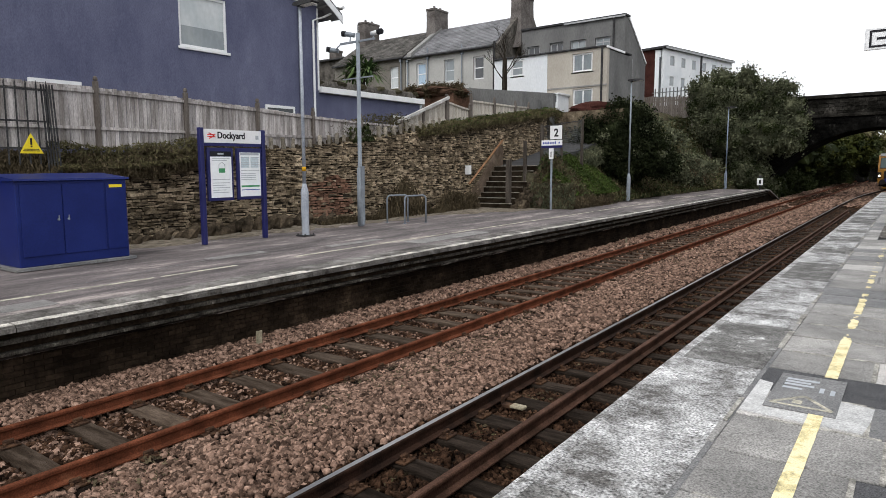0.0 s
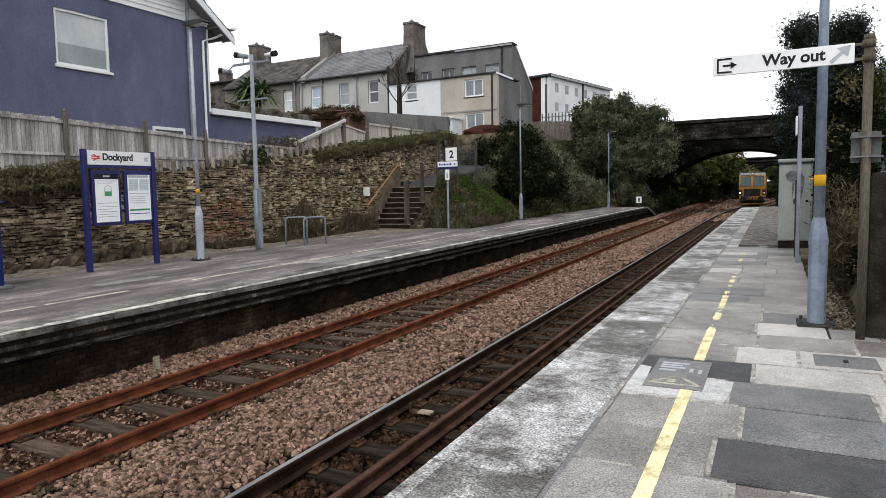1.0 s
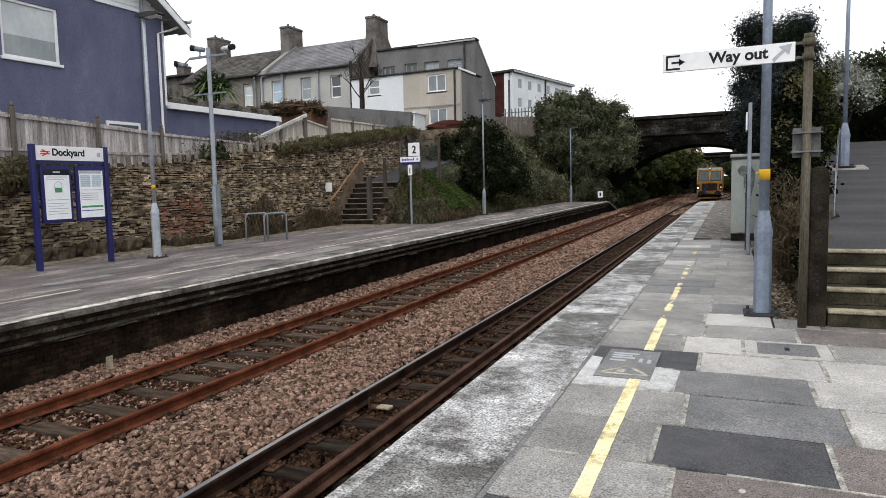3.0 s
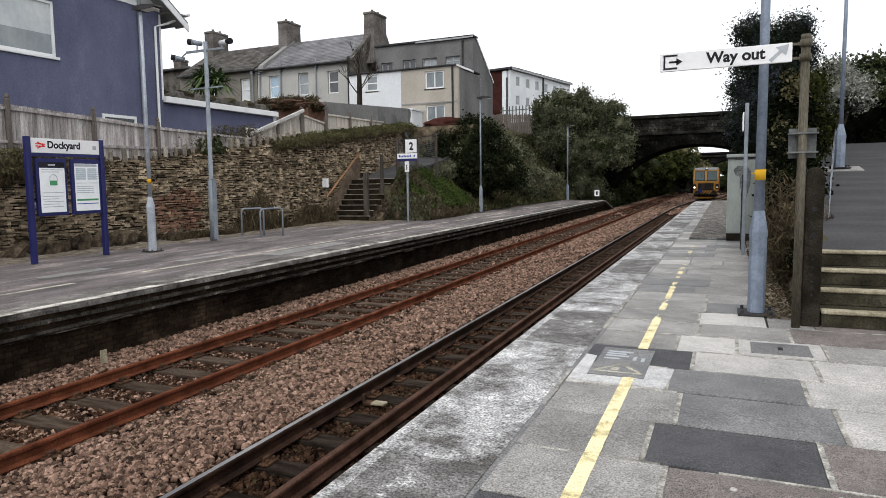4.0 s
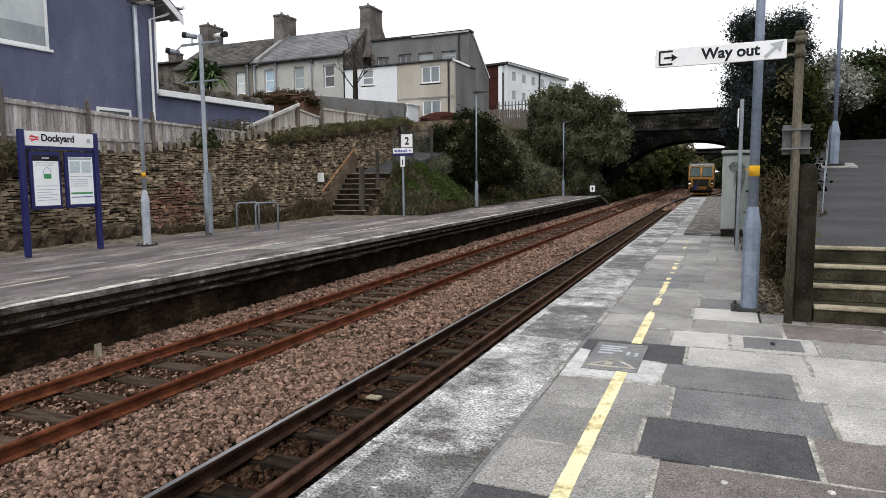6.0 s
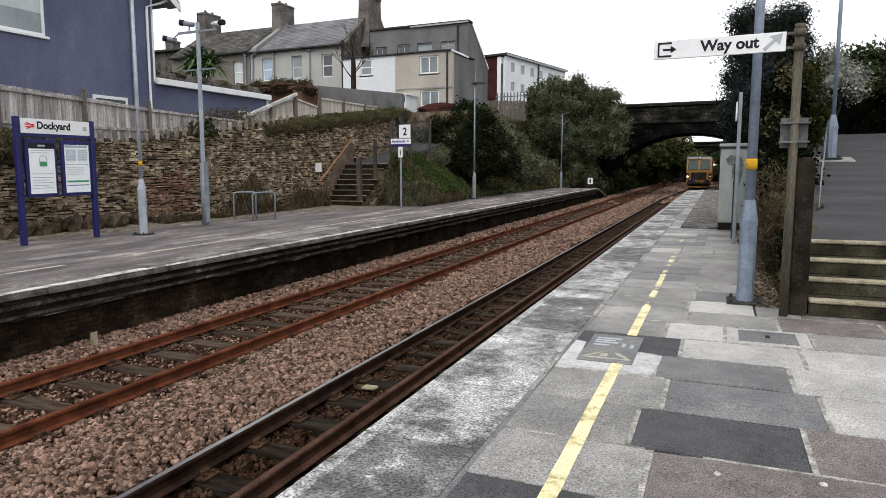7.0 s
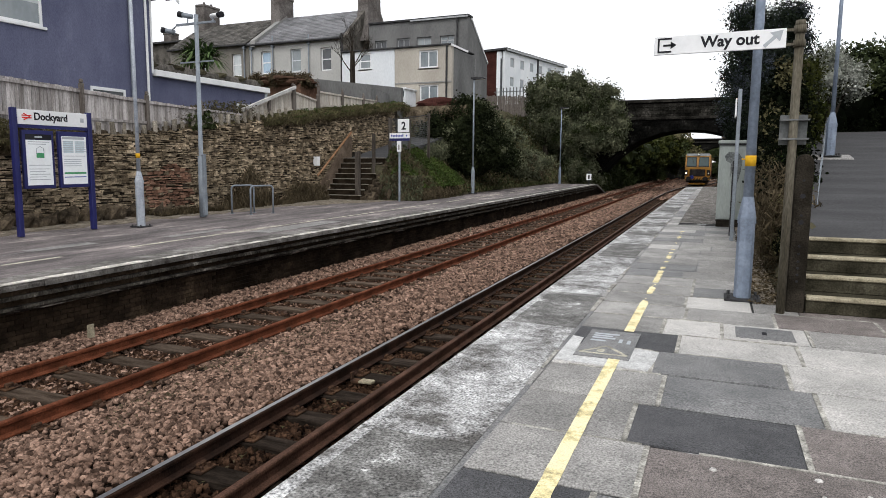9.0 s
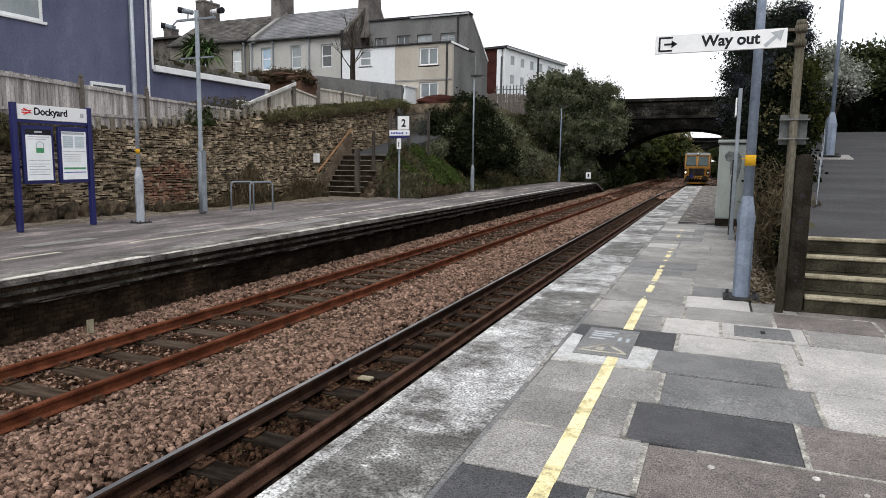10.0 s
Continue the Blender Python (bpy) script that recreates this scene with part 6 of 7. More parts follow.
# ---- timber fences on top of the wall ----
def board_fence(name, label, stations, u, mat, group="", spacing=0.105):
    """stations: (v, base w, top w); posts at the stations, boards between."""
    t = thing(name, u, 0, 0, label, "fence", group)
    board = {}
    for (v0, b0, t0), (v1, b1, t1) in zip(stations, stations[1:]):
        n = max(3, int((v1 - v0) / spacing))
        for k in range(n):
            a = (k + 0.5) / n
            h = round((t0 + (t1 - t0) * a - 0.12 - (b0 + (b1 - b0) * a)) / 0.02) * 0.02
            if h not in board:
                board[h] = mesh_of(boxes((-0.008, 0.008, -spacing / 2 + 0.003, spacing / 2 - 0.003, 0, h)), "board", mat)
            piece("board", board[h], t, RNG.uniform(-0.004, 0.004), v0 + (v1 - v0) * a, b0 + (b1 - b0) * a + RNG.uniform(-0.006, 0.006))
        for f in (0.30, 0.90):
            bm = bmesh.new()
            z0, z1 = b0 + (t0 - 0.12 - b0) * f, b1 + (t1 - 0.12 - b1) * f
            prism(bm, [(v0, z0), (v1, z1), (v1, z1 + 0.075), (v0, z0 + 0.075)], 0, 0.01, 0.065)
            part("rail", bm, mat, t)
    for v, b, tp in stations:
        p = part("post", boxes((0.0, 0.11, v - 0.055, v + 0.055, b - 0.2, tp + 0.02), bevel=0.01), "fence_post", t)
        part("finial", tubes(([(0.055, v, tp + 0.02), (0.055, v, tp + 0.06), (0.055, v, tp + 0.12), (0.055, v, tp + 0.15)], [0.03, 0.06, 0.05, 0.01], 8)), "fence_post", p)


board_fence("timber_fence", "weathered grey close-boarded fence on top of the wall", [(1.0, 2.2, 3.95), (3.4, 2.25, 3.95), (5.8, 2.3, 3.94), (8.24, 2.32, 3.93), (10.65, 2.34, 3.86), (13.05, 2.38, 3.76), (15.3, 2.45, 3.64), (17.6, 2.7, 3.55), (19.9, 2.95, 3.48)], -16.75, "grey_fence")
board_fence("garden_fence", "pale boarded garden fence with a sloping white rail", [(20.0, 3.1, 3.62), (21.6, 3.3, 4.2), (23.2, 3.4, 4.78)], -17.0, "pale_fence")
board_fence("garden_fence", "pale boarded garden fence panels beside the steps", [(23.3, 3.5, 4.76), (25.0, 3.7, 4.5)], -17.0, "pale_fence")
board_fence("garden_fence", "pale boarded garden fence panels beside the steps", [(25.2, 3.8, 4.95), (27.2, 4.0, 4.95), (29.2, 4.1, 4.95), (30.6, 4.2, 4.98)], -17.05, "pale_fence")
t = thing("fence_capping", -16.9, 20.0, 0, "broad white capping rail sloping along the garden fence", "fence rail")
bm = bmesh.new()
prism(bm, [(-0.1, 3.50), (3.25, 4.70), (3.25, 4.82), (-0.1, 3.62)], 0, -0.02, 0.10)
part("rail", bm, "pale_verge", t)
bm = bmesh.new()
prism(bm, [(31.0, 3.6), (33.1, 3.6), (33.1, 5.42), (31.0, 5.60)], 0, -17.9, -17.6)
solid("yard_wall", bm, "dark_render", "dark grey yard wall beside the garden fence", "wall")


# ---- road bridge over the line ----
def make_bridge(v0, v1, crown_u, crown, radius, half, base, top, band, name, label, far=False):
    t = thing(name, 0, 0, 0, label, "bridge")
    def arch(u):
        d = abs(u - crown_u)
        return crown - (radius - math.sqrt(max(0, radius * radius - d * d))) if d <= half else base
    us = [crown_u - half + half * 2 * k / 28 for k in range(29)]
    pts = [(-40, base), (crown_u - half, base)] + [(u, arch(u)) for u in us] + [(crown_u + half, base), (40, base), (40, top), (-40, top)]
    bm = bmesh.new()
    # faces in strips so the outline stays simple
    strips = [(-40, crown_u - half, base, base)] + [(a, b, arch(a), arch(b)) for a, b in zip(us, us[1:])] + [(crown_u + half, 40, base, base)]
    for a, b, wa, wb in strips:
        prism(bm, [(a, wa), (b, wb), (b, top), (a, top)], 1, v0, v1)
    bmesh.ops.remove_doubles(bm, verts=bm.verts, dist=0.001)
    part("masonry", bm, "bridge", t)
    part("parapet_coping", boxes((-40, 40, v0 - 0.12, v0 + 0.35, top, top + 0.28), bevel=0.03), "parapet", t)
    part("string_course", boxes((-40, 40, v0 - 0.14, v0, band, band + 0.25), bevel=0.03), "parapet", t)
    if far:
        return t
    bm, upper = bmesh.new(), bmesh.new()
    rr = random.Random(31)
    z, row = 0.5, 0
    while z < top - 0.02:
        h = 0.36 if z < band else 0.30
        u = -13.0 - 0.4 * (row % 2)
        while u < 8:
            L = rr.uniform(0.55, 0.95)
            m = u + L / 2
            low = max(arch(u), arch(u + L), arch(m)) if abs(m - crown_u) < half + 0.5 else -9
            r2 = math.hypot(m - crown_u, z - (crown - radius))
            if z + h < top + 0.02 and (abs(m - crown_u) > half + 0.6 or r2 > radius + 0.62) and not band - 0.1 < z + h / 2 < band + 0.3:
                box(upper if z > band else bm, u + 0.012, u + L - 0.012, v0 - rr.uniform(0.01, 0.06), v0 + 0.05, z + 0.012, z + h - 0.012)
            u += L
        z += h
        row += 1
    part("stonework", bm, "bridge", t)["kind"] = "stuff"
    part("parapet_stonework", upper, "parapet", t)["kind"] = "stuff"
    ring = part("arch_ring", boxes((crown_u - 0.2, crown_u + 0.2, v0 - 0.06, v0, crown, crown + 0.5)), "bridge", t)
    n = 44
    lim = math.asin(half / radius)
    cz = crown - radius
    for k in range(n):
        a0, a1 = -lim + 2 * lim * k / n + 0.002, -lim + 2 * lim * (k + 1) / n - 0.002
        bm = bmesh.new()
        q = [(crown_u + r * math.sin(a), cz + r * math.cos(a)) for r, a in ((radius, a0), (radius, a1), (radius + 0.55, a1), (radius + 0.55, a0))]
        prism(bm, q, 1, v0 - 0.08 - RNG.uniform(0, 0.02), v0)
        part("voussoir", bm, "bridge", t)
    return t


BR = make_bridge(60, 66, -2.6, 4.43, 9.47, 7.6, -2.0, 6.85, 5.35, "road_bridge", "near-black stone arch road bridge over the line")
make_bridge(118, 124, 2.5, 4.6, 12, 6.5, -1.5, 5.4, 4.9, "far_bridge", "dark second bridge further along the line", far=True)

# weathered fence on the skyline behind the bank
t = thing("garden_fence", -20.9, 58.0, 5.2, "weathered grey board fence along the top of the bank", "fence")
for k in range(5):
    part("post", boxes((1.17 * k - 0.06, 1.17 * k + 0.06, -0.05, 0.05, -0.6, 2.75 - 0.06 * k), bevel=0.01), "fence_post", t)
for k in range(25):
    part("board", boxes((0.19 * k, 0.19 * k + 0.17, -0.07, -0.05, 0.6, 2.62 - 0.011 * k + 0.03 * (k % 3)), bevel=0.004), "fence_post", t)
part("rail", boxes((0, 4.7, -0.05, 0.0, 1.0, 1.1), (0, 4.7, -0.05, 0.0, 2.1, 2.2)), "fence_post", t)


# ---- vegetation ----
def sheet_points(seed, n, u0, u1, v0, v1, lift=(0.02, 0.25)):
    g = np.random.default_rng(seed)
    u, v = g.uniform(u0, u1, n), g.uniform(v0, v1, n)
    w = np.array([ground_w(a, b) for a, b in zip(u, v)])
    return np.stack([u, v, w + g.uniform(*lift, n)], 1)


def patchy(points, seed, keep=0.0, freq=0.5):
    r = [noise.noise(Vector((p[0] * freq + seed, p[1] * freq, p[2] * freq))) > keep for p in points]
    return points[np.array(r)]


# growth on the bank beyond the steps
p = sheet_points(21, 60000, -17.5, -12.0, 25.6, 60, (0.0, 0.45))
p = p[(p[:, 2] > 0.0) & ~((p[:, 0] < -14.05) & (p[:, 1] < 33.2))]
leaves("bank_ivy", p[: len(p) // 2], 1.0, 0.10, "leaf_ivy", seed=1, kind="stuff", label="ivy and low green growth covering the bank", category="undergrowth", droop=0.6)
leaves("bank_grass", p[len(p) // 2:], 0.7, 0.045, "leaf_olive", seed=2, kind="stuff", label="olive brown dead grass and stems on the bank", category="undergrowth", droop=1.3, aspect=5)
p = sheet_points(23, 30000, -14.0, -11.9, 25.6, 32.5, (0.2, 0.5))
leaves("bank_moss", patchy(p[p[:, 2] > 0.45], 3, -0.1), 1.0, 0.06, "leaf_green", seed=3, kind="stuff", label="bright green creeping plants on the bank above the sign", category="undergrowth", droop=0.5)
p = np.concatenate([sheet_points(24, 34000, -14.05, -11.7, 25.3, 56, (0.0, 0.42)), sheet_points(25, 34000, -14.1, -11.6, 24.8, 31, (0.0, 0.25))])
p = p[np.array([ground_w(a, b) > -0.1 for a, b, c in p])]
leaves("bank_foot", p, 0.8, 0.035, "leaf_dead", seed=4, kind="stuff", label="dead brown stems hanging along the foot of the bank", category="undergrowth", droop=1.4, aspect=5)

g = np.random.default_rng(64)
for n, m, size, name, label in ((7000, "leaf_dead", 0.03, "bank_face_stems", "dead stems hanging down the cut face of the bank"), (4000, "leaf_dusty", 0.045, "bank_face_leaves", "leaves on the cut face of the bank")):
    u, z = g.uniform(-14.1, -11.9, n), g.uniform(-0.12, 0.95, n)
    leaves(name, np.stack([u, 25.36 + 0.2 * np.clip(z, 0, 1) + g.normal(0, 0.05, n), z], 1), 0.8, size, m, seed=n, kind="stuff", label=label, category="undergrowth", droop=1.3, aspect=5)
g = np.random.default_rng(66)
u, v = g.uniform(-14.25, -13.6, 9000), g.uniform(26.4, 33.4, 9000)
leaves("bank_edge", np.stack([u, v, 1.75 + 0.19 * (v - 26.5) - (u + 14.2) * 0.6 - g.uniform(0, 0.75, 9000)], 1), 0.8, 0.05, "leaf_dusty", seed=67, kind="stuff", label="rough growth hanging over the edge of the path", category="undergrowth", droop=1.0, aspect=3)

# wall-top growth
def wall_growth(seed, v0, v1, n, rise, hang, mat, size, label, droop=1.0, aspect=3, out=0.25, face=-16.42):
    g = np.random.default_rng(seed)
    v = g.uniform(v0, v1, n)
    w = np.array([lerp(a, WALL_TOP) for a in v])
    lump = np.array([0.5 + 0.5 * noise.noise(Vector((a * 0.9, seed, 0))) for a in v])
    dz = g.uniform(-1, 1, n)
    z = w + np.where(dz > 0, dz * rise, dz * hang) * (0.5 + lump)
    u = face + g.normal(0, 0.10, n) - np.where(dz > 0, g.uniform(0, 0.4, n), 0) + out * g.uniform(0, 1, n) * (dz < 0.4)
    leaves("wall_creeper", np.stack([u, v, z], 1), 0.7, size, mat, seed=seed, kind="stuff", label=label, category="creeper", droop=droop, aspect=aspect)


wall_growth(31, 3, 13.0, 22000, 0.30, 0.34, "leaf_dead", 0.026, "dead brown growth hanging over the wall top", 1.5, 5)
wall_growth(32, 7.0, 12.6, 11000, 0.5, 0.1, "leaf_olive", 0.028, "olive tufts along the wall top", 0.2, 5)
wall_growth(36, 16.4, 20.2, 4200, 0.72, 0.0, "leaf_olive", 0.032, "tangled olive growth before the fence", 0.2, 4, out=0.0, face=-16.72)
wall_growth(37, 16.0, 20.6, 2600, 0.6, 0.0, "leaf_dead", 0.022, "dead brown stems before the fence", 0.6, 7, out=0.0, face=-16.72)
wall_growth(33, 16.9, 17.9, 500, 0.5, 0.1, "leaf_ivy", 0.10, "ivy tuft between the coping stones", 0.3, 1.6, out=0.05)
wall_growth(34, 20.5, 33, 12000, 0.16, 0.26, "leaf_olive", 0.034, "olive growth along the top of the high wall", 0.9, 4)
wall_growth(38, 20.5, 33, 8000, 0.05, 0.40, "leaf_dead", 0.024, "brown stems hanging from the high wall", 1.5, 5)
wall_growth(35, 22.0, 33, 1500, 0.22, 0.05, "leaf_green", 0.05, "green weeds along the top of the high wall", 0.3, 2.5)

# dry stems at the wall foot
g = np.random.default_rng(41)
for v0, v1, n, hgt in ((14.6, 23.8, 15000, 1.0),):
    v = g.uniform(v0, v1, n)
    lump = np.array([max(0.05, 0.45 + 0.8 * noise.noise(Vector((a * 0.55, 9.0, 0)))) for a in v])
    if v0 > 13:
        lump *= np.clip((v - 16.2) / 3.0, 0.12, 1)
    z = -0.08 + g.uniform(0, 1, n) ** 1.4 * hgt * lump * 1.5
    u = -16.2 + g.uniform(0, 0.7, n) * (1 - z / 3)
    leaves("dry_stems", np.stack([u, v, z], 1), 0.6, 0.028, "leaf_dead", seed=43 + n, kind="stuff", label="dry brown stems growing up the foot of the wall", category="undergrowth", droop=1.6, aspect=8)

# rocks at the wall foot
for k, (v, s) in enumerate(((9.0, 0.35), (9.7, 0.4), (10.4, 0.5), (11.1, 0.55), (11.9, 0.6), (12.7, 0.65), (13.5, 0.6), (14.3, 0.5), (8.3, 0.3), (15.3, 0.35), (24.1, 0.3))):
    t = thing("rock", -16.05 + 0.12 * (k % 3), v, -0.1, "dark mossy rock outcrop at the foot of the wall", "rock", "rocks at the wall foot")
    jag = random.Random(k + 3)
    for j in range(9):
        bm = bmesh.new()
        c = (jag.uniform(-0.2, 0.2) * s, jag.uniform(-1.0, 1.0) * s, s * jag.uniform(0.0, 0.4))
        q = bmesh.ops.create_icosphere(bm, subdivisions=1, radius=s * jag.uniform(0.26, 0.5))["verts"]
        for p in q:
            p.co = Vector(c) + Vector((p.co.x * 0.8 + p.co.z * 0.3, p.co.y * 0.75 + p.co.z * 0.45, p.co.z * 1.25)) * jag.uniform(0.6, 1.35)
        part("stone", bm, "rock", t)
for k, (u, v, s) in enumerate(((-14.3, 25.5, 0.6), (-13.7, 25.7, 0.75), (-13.9, 26.3, 1.0), (-13.2, 25.9, 0.55), (-14.2, 26.8, 1.3), (-14.4, 27.8, 1.7))):
    t = thing("rock", u, v, -0.1, "rough stone heap retaining the bank beside the steps", "rock", "rocks by the steps")
    bm = bmesh.new()
    blob(bm, (0, 0, s * 0.4), (s * 0.6, s * 0.5, s * 0.7), k * 1.9 + 7, 0.7, 3)
    part("stone", bm, "rock", t)

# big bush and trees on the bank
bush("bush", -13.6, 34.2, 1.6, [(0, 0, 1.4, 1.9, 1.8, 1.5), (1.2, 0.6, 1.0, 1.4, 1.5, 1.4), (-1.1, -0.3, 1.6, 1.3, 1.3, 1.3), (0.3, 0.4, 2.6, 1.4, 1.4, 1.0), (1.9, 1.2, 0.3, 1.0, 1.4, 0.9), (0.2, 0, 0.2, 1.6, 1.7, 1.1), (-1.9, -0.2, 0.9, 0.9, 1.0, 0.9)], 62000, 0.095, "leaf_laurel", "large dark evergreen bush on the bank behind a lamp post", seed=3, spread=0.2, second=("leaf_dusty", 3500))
bush("bush", -14.6, 38.5, 2.6, [(0, 0, 1.2, 2.0, 2.0, 1.4), (1.4, 1.5, 0.6, 1.6, 2.0, 1.2), (-0.3, 0, 2.3, 1.5, 1.5, 1.0)], 16000, 0.10, "leaf_dusty", "olive bush on the upper bank", seed=5, second=("leaf_olive", 3500))
bush("bush", -13.6, 43.0, 0.75, [(0, 0, 0.8, 1.8, 3.2, 1.2), (0.6, 3.5, 0.7, 1.6, 3.0, 1.2), (-1.2, -2, 1.8, 1.6, 2.5, 1.2)], 26000, 0.09, "leaf_dusty", "sprawling olive scrub on the bank", seed=6, second=("leaf_dead", 3000), droop=0.7)
bush("tree", -14.2, 56.0, 2.4, [(5.6, 1, 3.9, 0.9, 1.0, 0.9), (6.2, 1.2, 2.4, 0.8, 1.0, 1.1), (5.2, 1, 5.2, 0.7, 0.9, 0.6), (2.3, 1, 6.7, 0.55, 0.7, 0.4), (5.6, 1, 1.2, 1.0, 1.2, 1.2), (-0.3, 0, 5.0, 1.5, 1.6, 1.5), (0.9, 1, 4.6, 1.7, 1.8, 1.7), (0.6, 1, 6.4, 0.8, 0.9, 0.6), (2.5, 1, 5.9, 0.9, 1.0, 0.7), (1.7, 1, 6.0, 0.9, 0.9, 0.6), (-1.3, 0, 5.6, 0.6, 0.8, 0.5), (3.9, 1, 5.2, 0.8, 0.9, 0.6), (4.6, 1, 3.6, 0.8, 1.0, 1.0), (-0.9, 0, 3.9, 0.8, 0.9, 0.7), (3.0, 1.5, 3.8, 1.9, 2.0, 2.1), (0.5, 0, 3.0, 1.9, 1.9, 1.9), (2.0, 0.5, 1.6, 2.8, 2.0, 1.8), (4.2, 0.5, 1.6, 1.5, 1.8, 1.8)], 64000, 0.11, "leaf_dusty", "dense ivy-clad tree on the bank before the bridge", "tree", seed=8, trunk=0.25, second=("leaf_bush", 16000), droop=0.6)
bush("bush", -11.4, 57.0, 0.4, [(0, 0, 0.6, 1.5, 2.4, 1.5), (-1.0, 1, 2.4, 1.5, 1.8, 1.5), (0.9, 1.0, -0.5, 0.8, 1.6, 0.8)], 20000, 0.10, "leaf_dusty", "scrub hanging by the bridge abutment", seed=12, second=("leaf_bush", 5000), droop=0.6)
# beyond the bridge
bush("bush", -10.0, 74.0, 1.0, [(0, 0, 1.6, 2.2, 4, 2.2), (1.0, 6, 1.4, 2.2, 4, 2.4), (-1.5, 3, 3.0, 2.4, 4, 2.0)], 9000, 0.20, "leaf_bush", "green bushes beyond the bridge", seed=14, second=("leaf_autumn", 3500))
bush("bush", -8.0, 88.0, 1.5, [(0, 0, 1.8, 2.6, 5, 2.6), (2.0, 7, 1.2, 2.4, 5, 2.4), (-2, 5, 3.2, 2.6, 4, 2.4)], 9000, 0.24, "leaf_autumn", "yellowing bushes beyond the bridge", seed=15, second=("leaf_ivy", 3500))
bush("bush", -4.6, 104.0, 1.5, [(0, 0, 1.4, 2.2, 5, 2.0), (-2.5, 3, 3.0, 3.0, 5, 2.6)], 6000, 0.26, "leaf_olive", "olive scrub far along the cutting", seed=16, second=("leaf_autumn", 2000))
bush("bush", 1.1, 62.0, -0.6, [(0, 0, 1.4, 1.0, 4, 2.4), (0.2, 5, 2.0, 1.1, 4, 2.6), (0.3, 10, 2.2, 1.2, 4, 2.8)], 16000, 0.12, "leaf_bush", "dark bushes beside the line under the bridge", seed=17)
bush("bush", 2.4, 80.0, -0.4, [(0, 0, 1.6, 1.6, 5, 2.8), (0.9, 8, 2.2, 1.8, 5, 3.2), (2.6, 16, 2.2, 2.0, 5, 3.2), (2.5, 5, 3.0, 2.4, 5, 3.4), (4.6, 24, 2.4, 2.2, 5, 3.2)], 16000, 0.18, "leaf_bush", "dark scrub beside the line beyond the bridge", seed=19, second=("leaf_olive", 1500))
bush("bush", -9.95, 64.0, -1.1, [(-0.2, 0, 0.7, 0.8, 3.5, 1.5), (0.0, 6, 0.8, 0.9, 3.5, 1.6), (0.1, 12, 0.7, 0.9, 3.5, 1.6), (0.2, 18, 0.9, 1.0, 3.5, 1.8), (0.3, 25, 0.9, 1.1, 4, 1.9), (0.6, 33, 1.2, 1.3, 4.5, 2.2), (1.2, 42, 1.2, 1.5, 5, 2.4)], 26000, 0.13, "leaf_bush", "dark undergrowth down the bank beyond the bridge", seed=21, second=("leaf_ivy", 6000), droop=0.4)
bush("tree", 4.0, 130.0, -1.0, [(2, 0, 8.0, 5, 3, 2.6), (8, 0, 8.6, 4.5, 3, 2.6), (-9, 0, 4.6, 4, 3, 3.2), (-3, 1, 4.8, 4.5, 3, 3.0), (3, 0, 4.4, 4.5, 3, 3.6), (9, 1, 5.0, 4.5, 3, 3.8), (0, 0, 1.6, 8, 3, 2.4), (10, 0, 1.6, 6, 3, 2.4)], 16000, 0.26, "leaf_dead", "grey-brown leafless trees on the far rising ground", "tree", seed=18, second=("leaf_bush", 6000), core_mat="leaf_bush")
# right-hand side
bush("tree", 1.05, 19.6, 0.5, [(0.0, 0, 1.4, 0.9, 1.2, 1.6), (0.15, 0.2, 3.0, 0.75, 1.0, 1.1), (-0.55, 0, 4.85, 0.42, 0.5, 0.5), (-0.75, 0, 4.2, 0.35, 0.5, 0.45), (-0.1, 0, 4.5, 0.4, 0.6, 0.5), (0.45, 0.1, 4.85, 0.42, 0.6, 0.5), (0.7, 0.1, 4.2, 0.35, 0.5, 0.4), (-0.6, 0, 2.6, 0.5, 0.8, 1.0), (0.0, 0, 3.8, 0.6, 0.8, 0.7), (-0.7, 0.1, 3.5, 0.35, 0.5, 0.4)], 80000, 0.031, "leaf_ever", "tall dark evergreen tree behind the green cabinet", "tree", seed=20, trunk=0.15, spread=0.13, second=("leaf_blue", 26000), core=0.5, aspect=2.6)
bush("bush", 1.22, 15.8, 0.5, [(0.0, 0, 0.9, 0.36, 1.6, 1.1), (0.1, 0.8, 2.1, 0.4, 1.4, 1.2), (0.0, -1.0, 1.2, 0.3, 1.2, 0.9)], 16000, 0.06, "leaf_shaded", "tangled brown and green bush beside the ramp", seed=22, spread=0.15, second=("leaf_olive", 5000))
bush("bush", 0.98, 10.6, 0.05, [(-0.02, 0, 0.55, 0.30, 0.95, 0.55), (0.05, 1.6, 0.75, 0.34, 1.1, 0.7), (0.1, 2.8, 0.9, 0.35, 1.0, 0.8)], 22000, 0.02, "leaf_dead", "dry brown bramble spilling beside the signpost", seed=23, spread=0.1, second=("leaf_olive", 6000), droop=1.2, aspect=9, core_mat="leaf_shaded")
bush("bush", 1.12, 12.5, 0.3, [(0.0, 0, 0.8, 0.28, 1.2, 0.55), (0.1, 1.2, 1.2, 0.3, 1.0, 0.7)], 9000, 0.05, "leaf_shaded", "green leafy bramble beside the platform", seed=24, spread=0.12, second=("leaf_green", 700))
bush("tree", 2.75, 20.9, 1.9, [(-0.1, 0, 2.2, 0.75, 0.7, 0.7), (-0.5, 0.3, 1.4, 0.55, 0.6, 0.7), (0.45, 0.1, 1.9, 0.5, 0.5, 0.5)], 14000, 0.05, "blossom", "small tree covered in white blossom", "tree", seed=26, spread=0.12, second=("leaf_autumn", 1800))
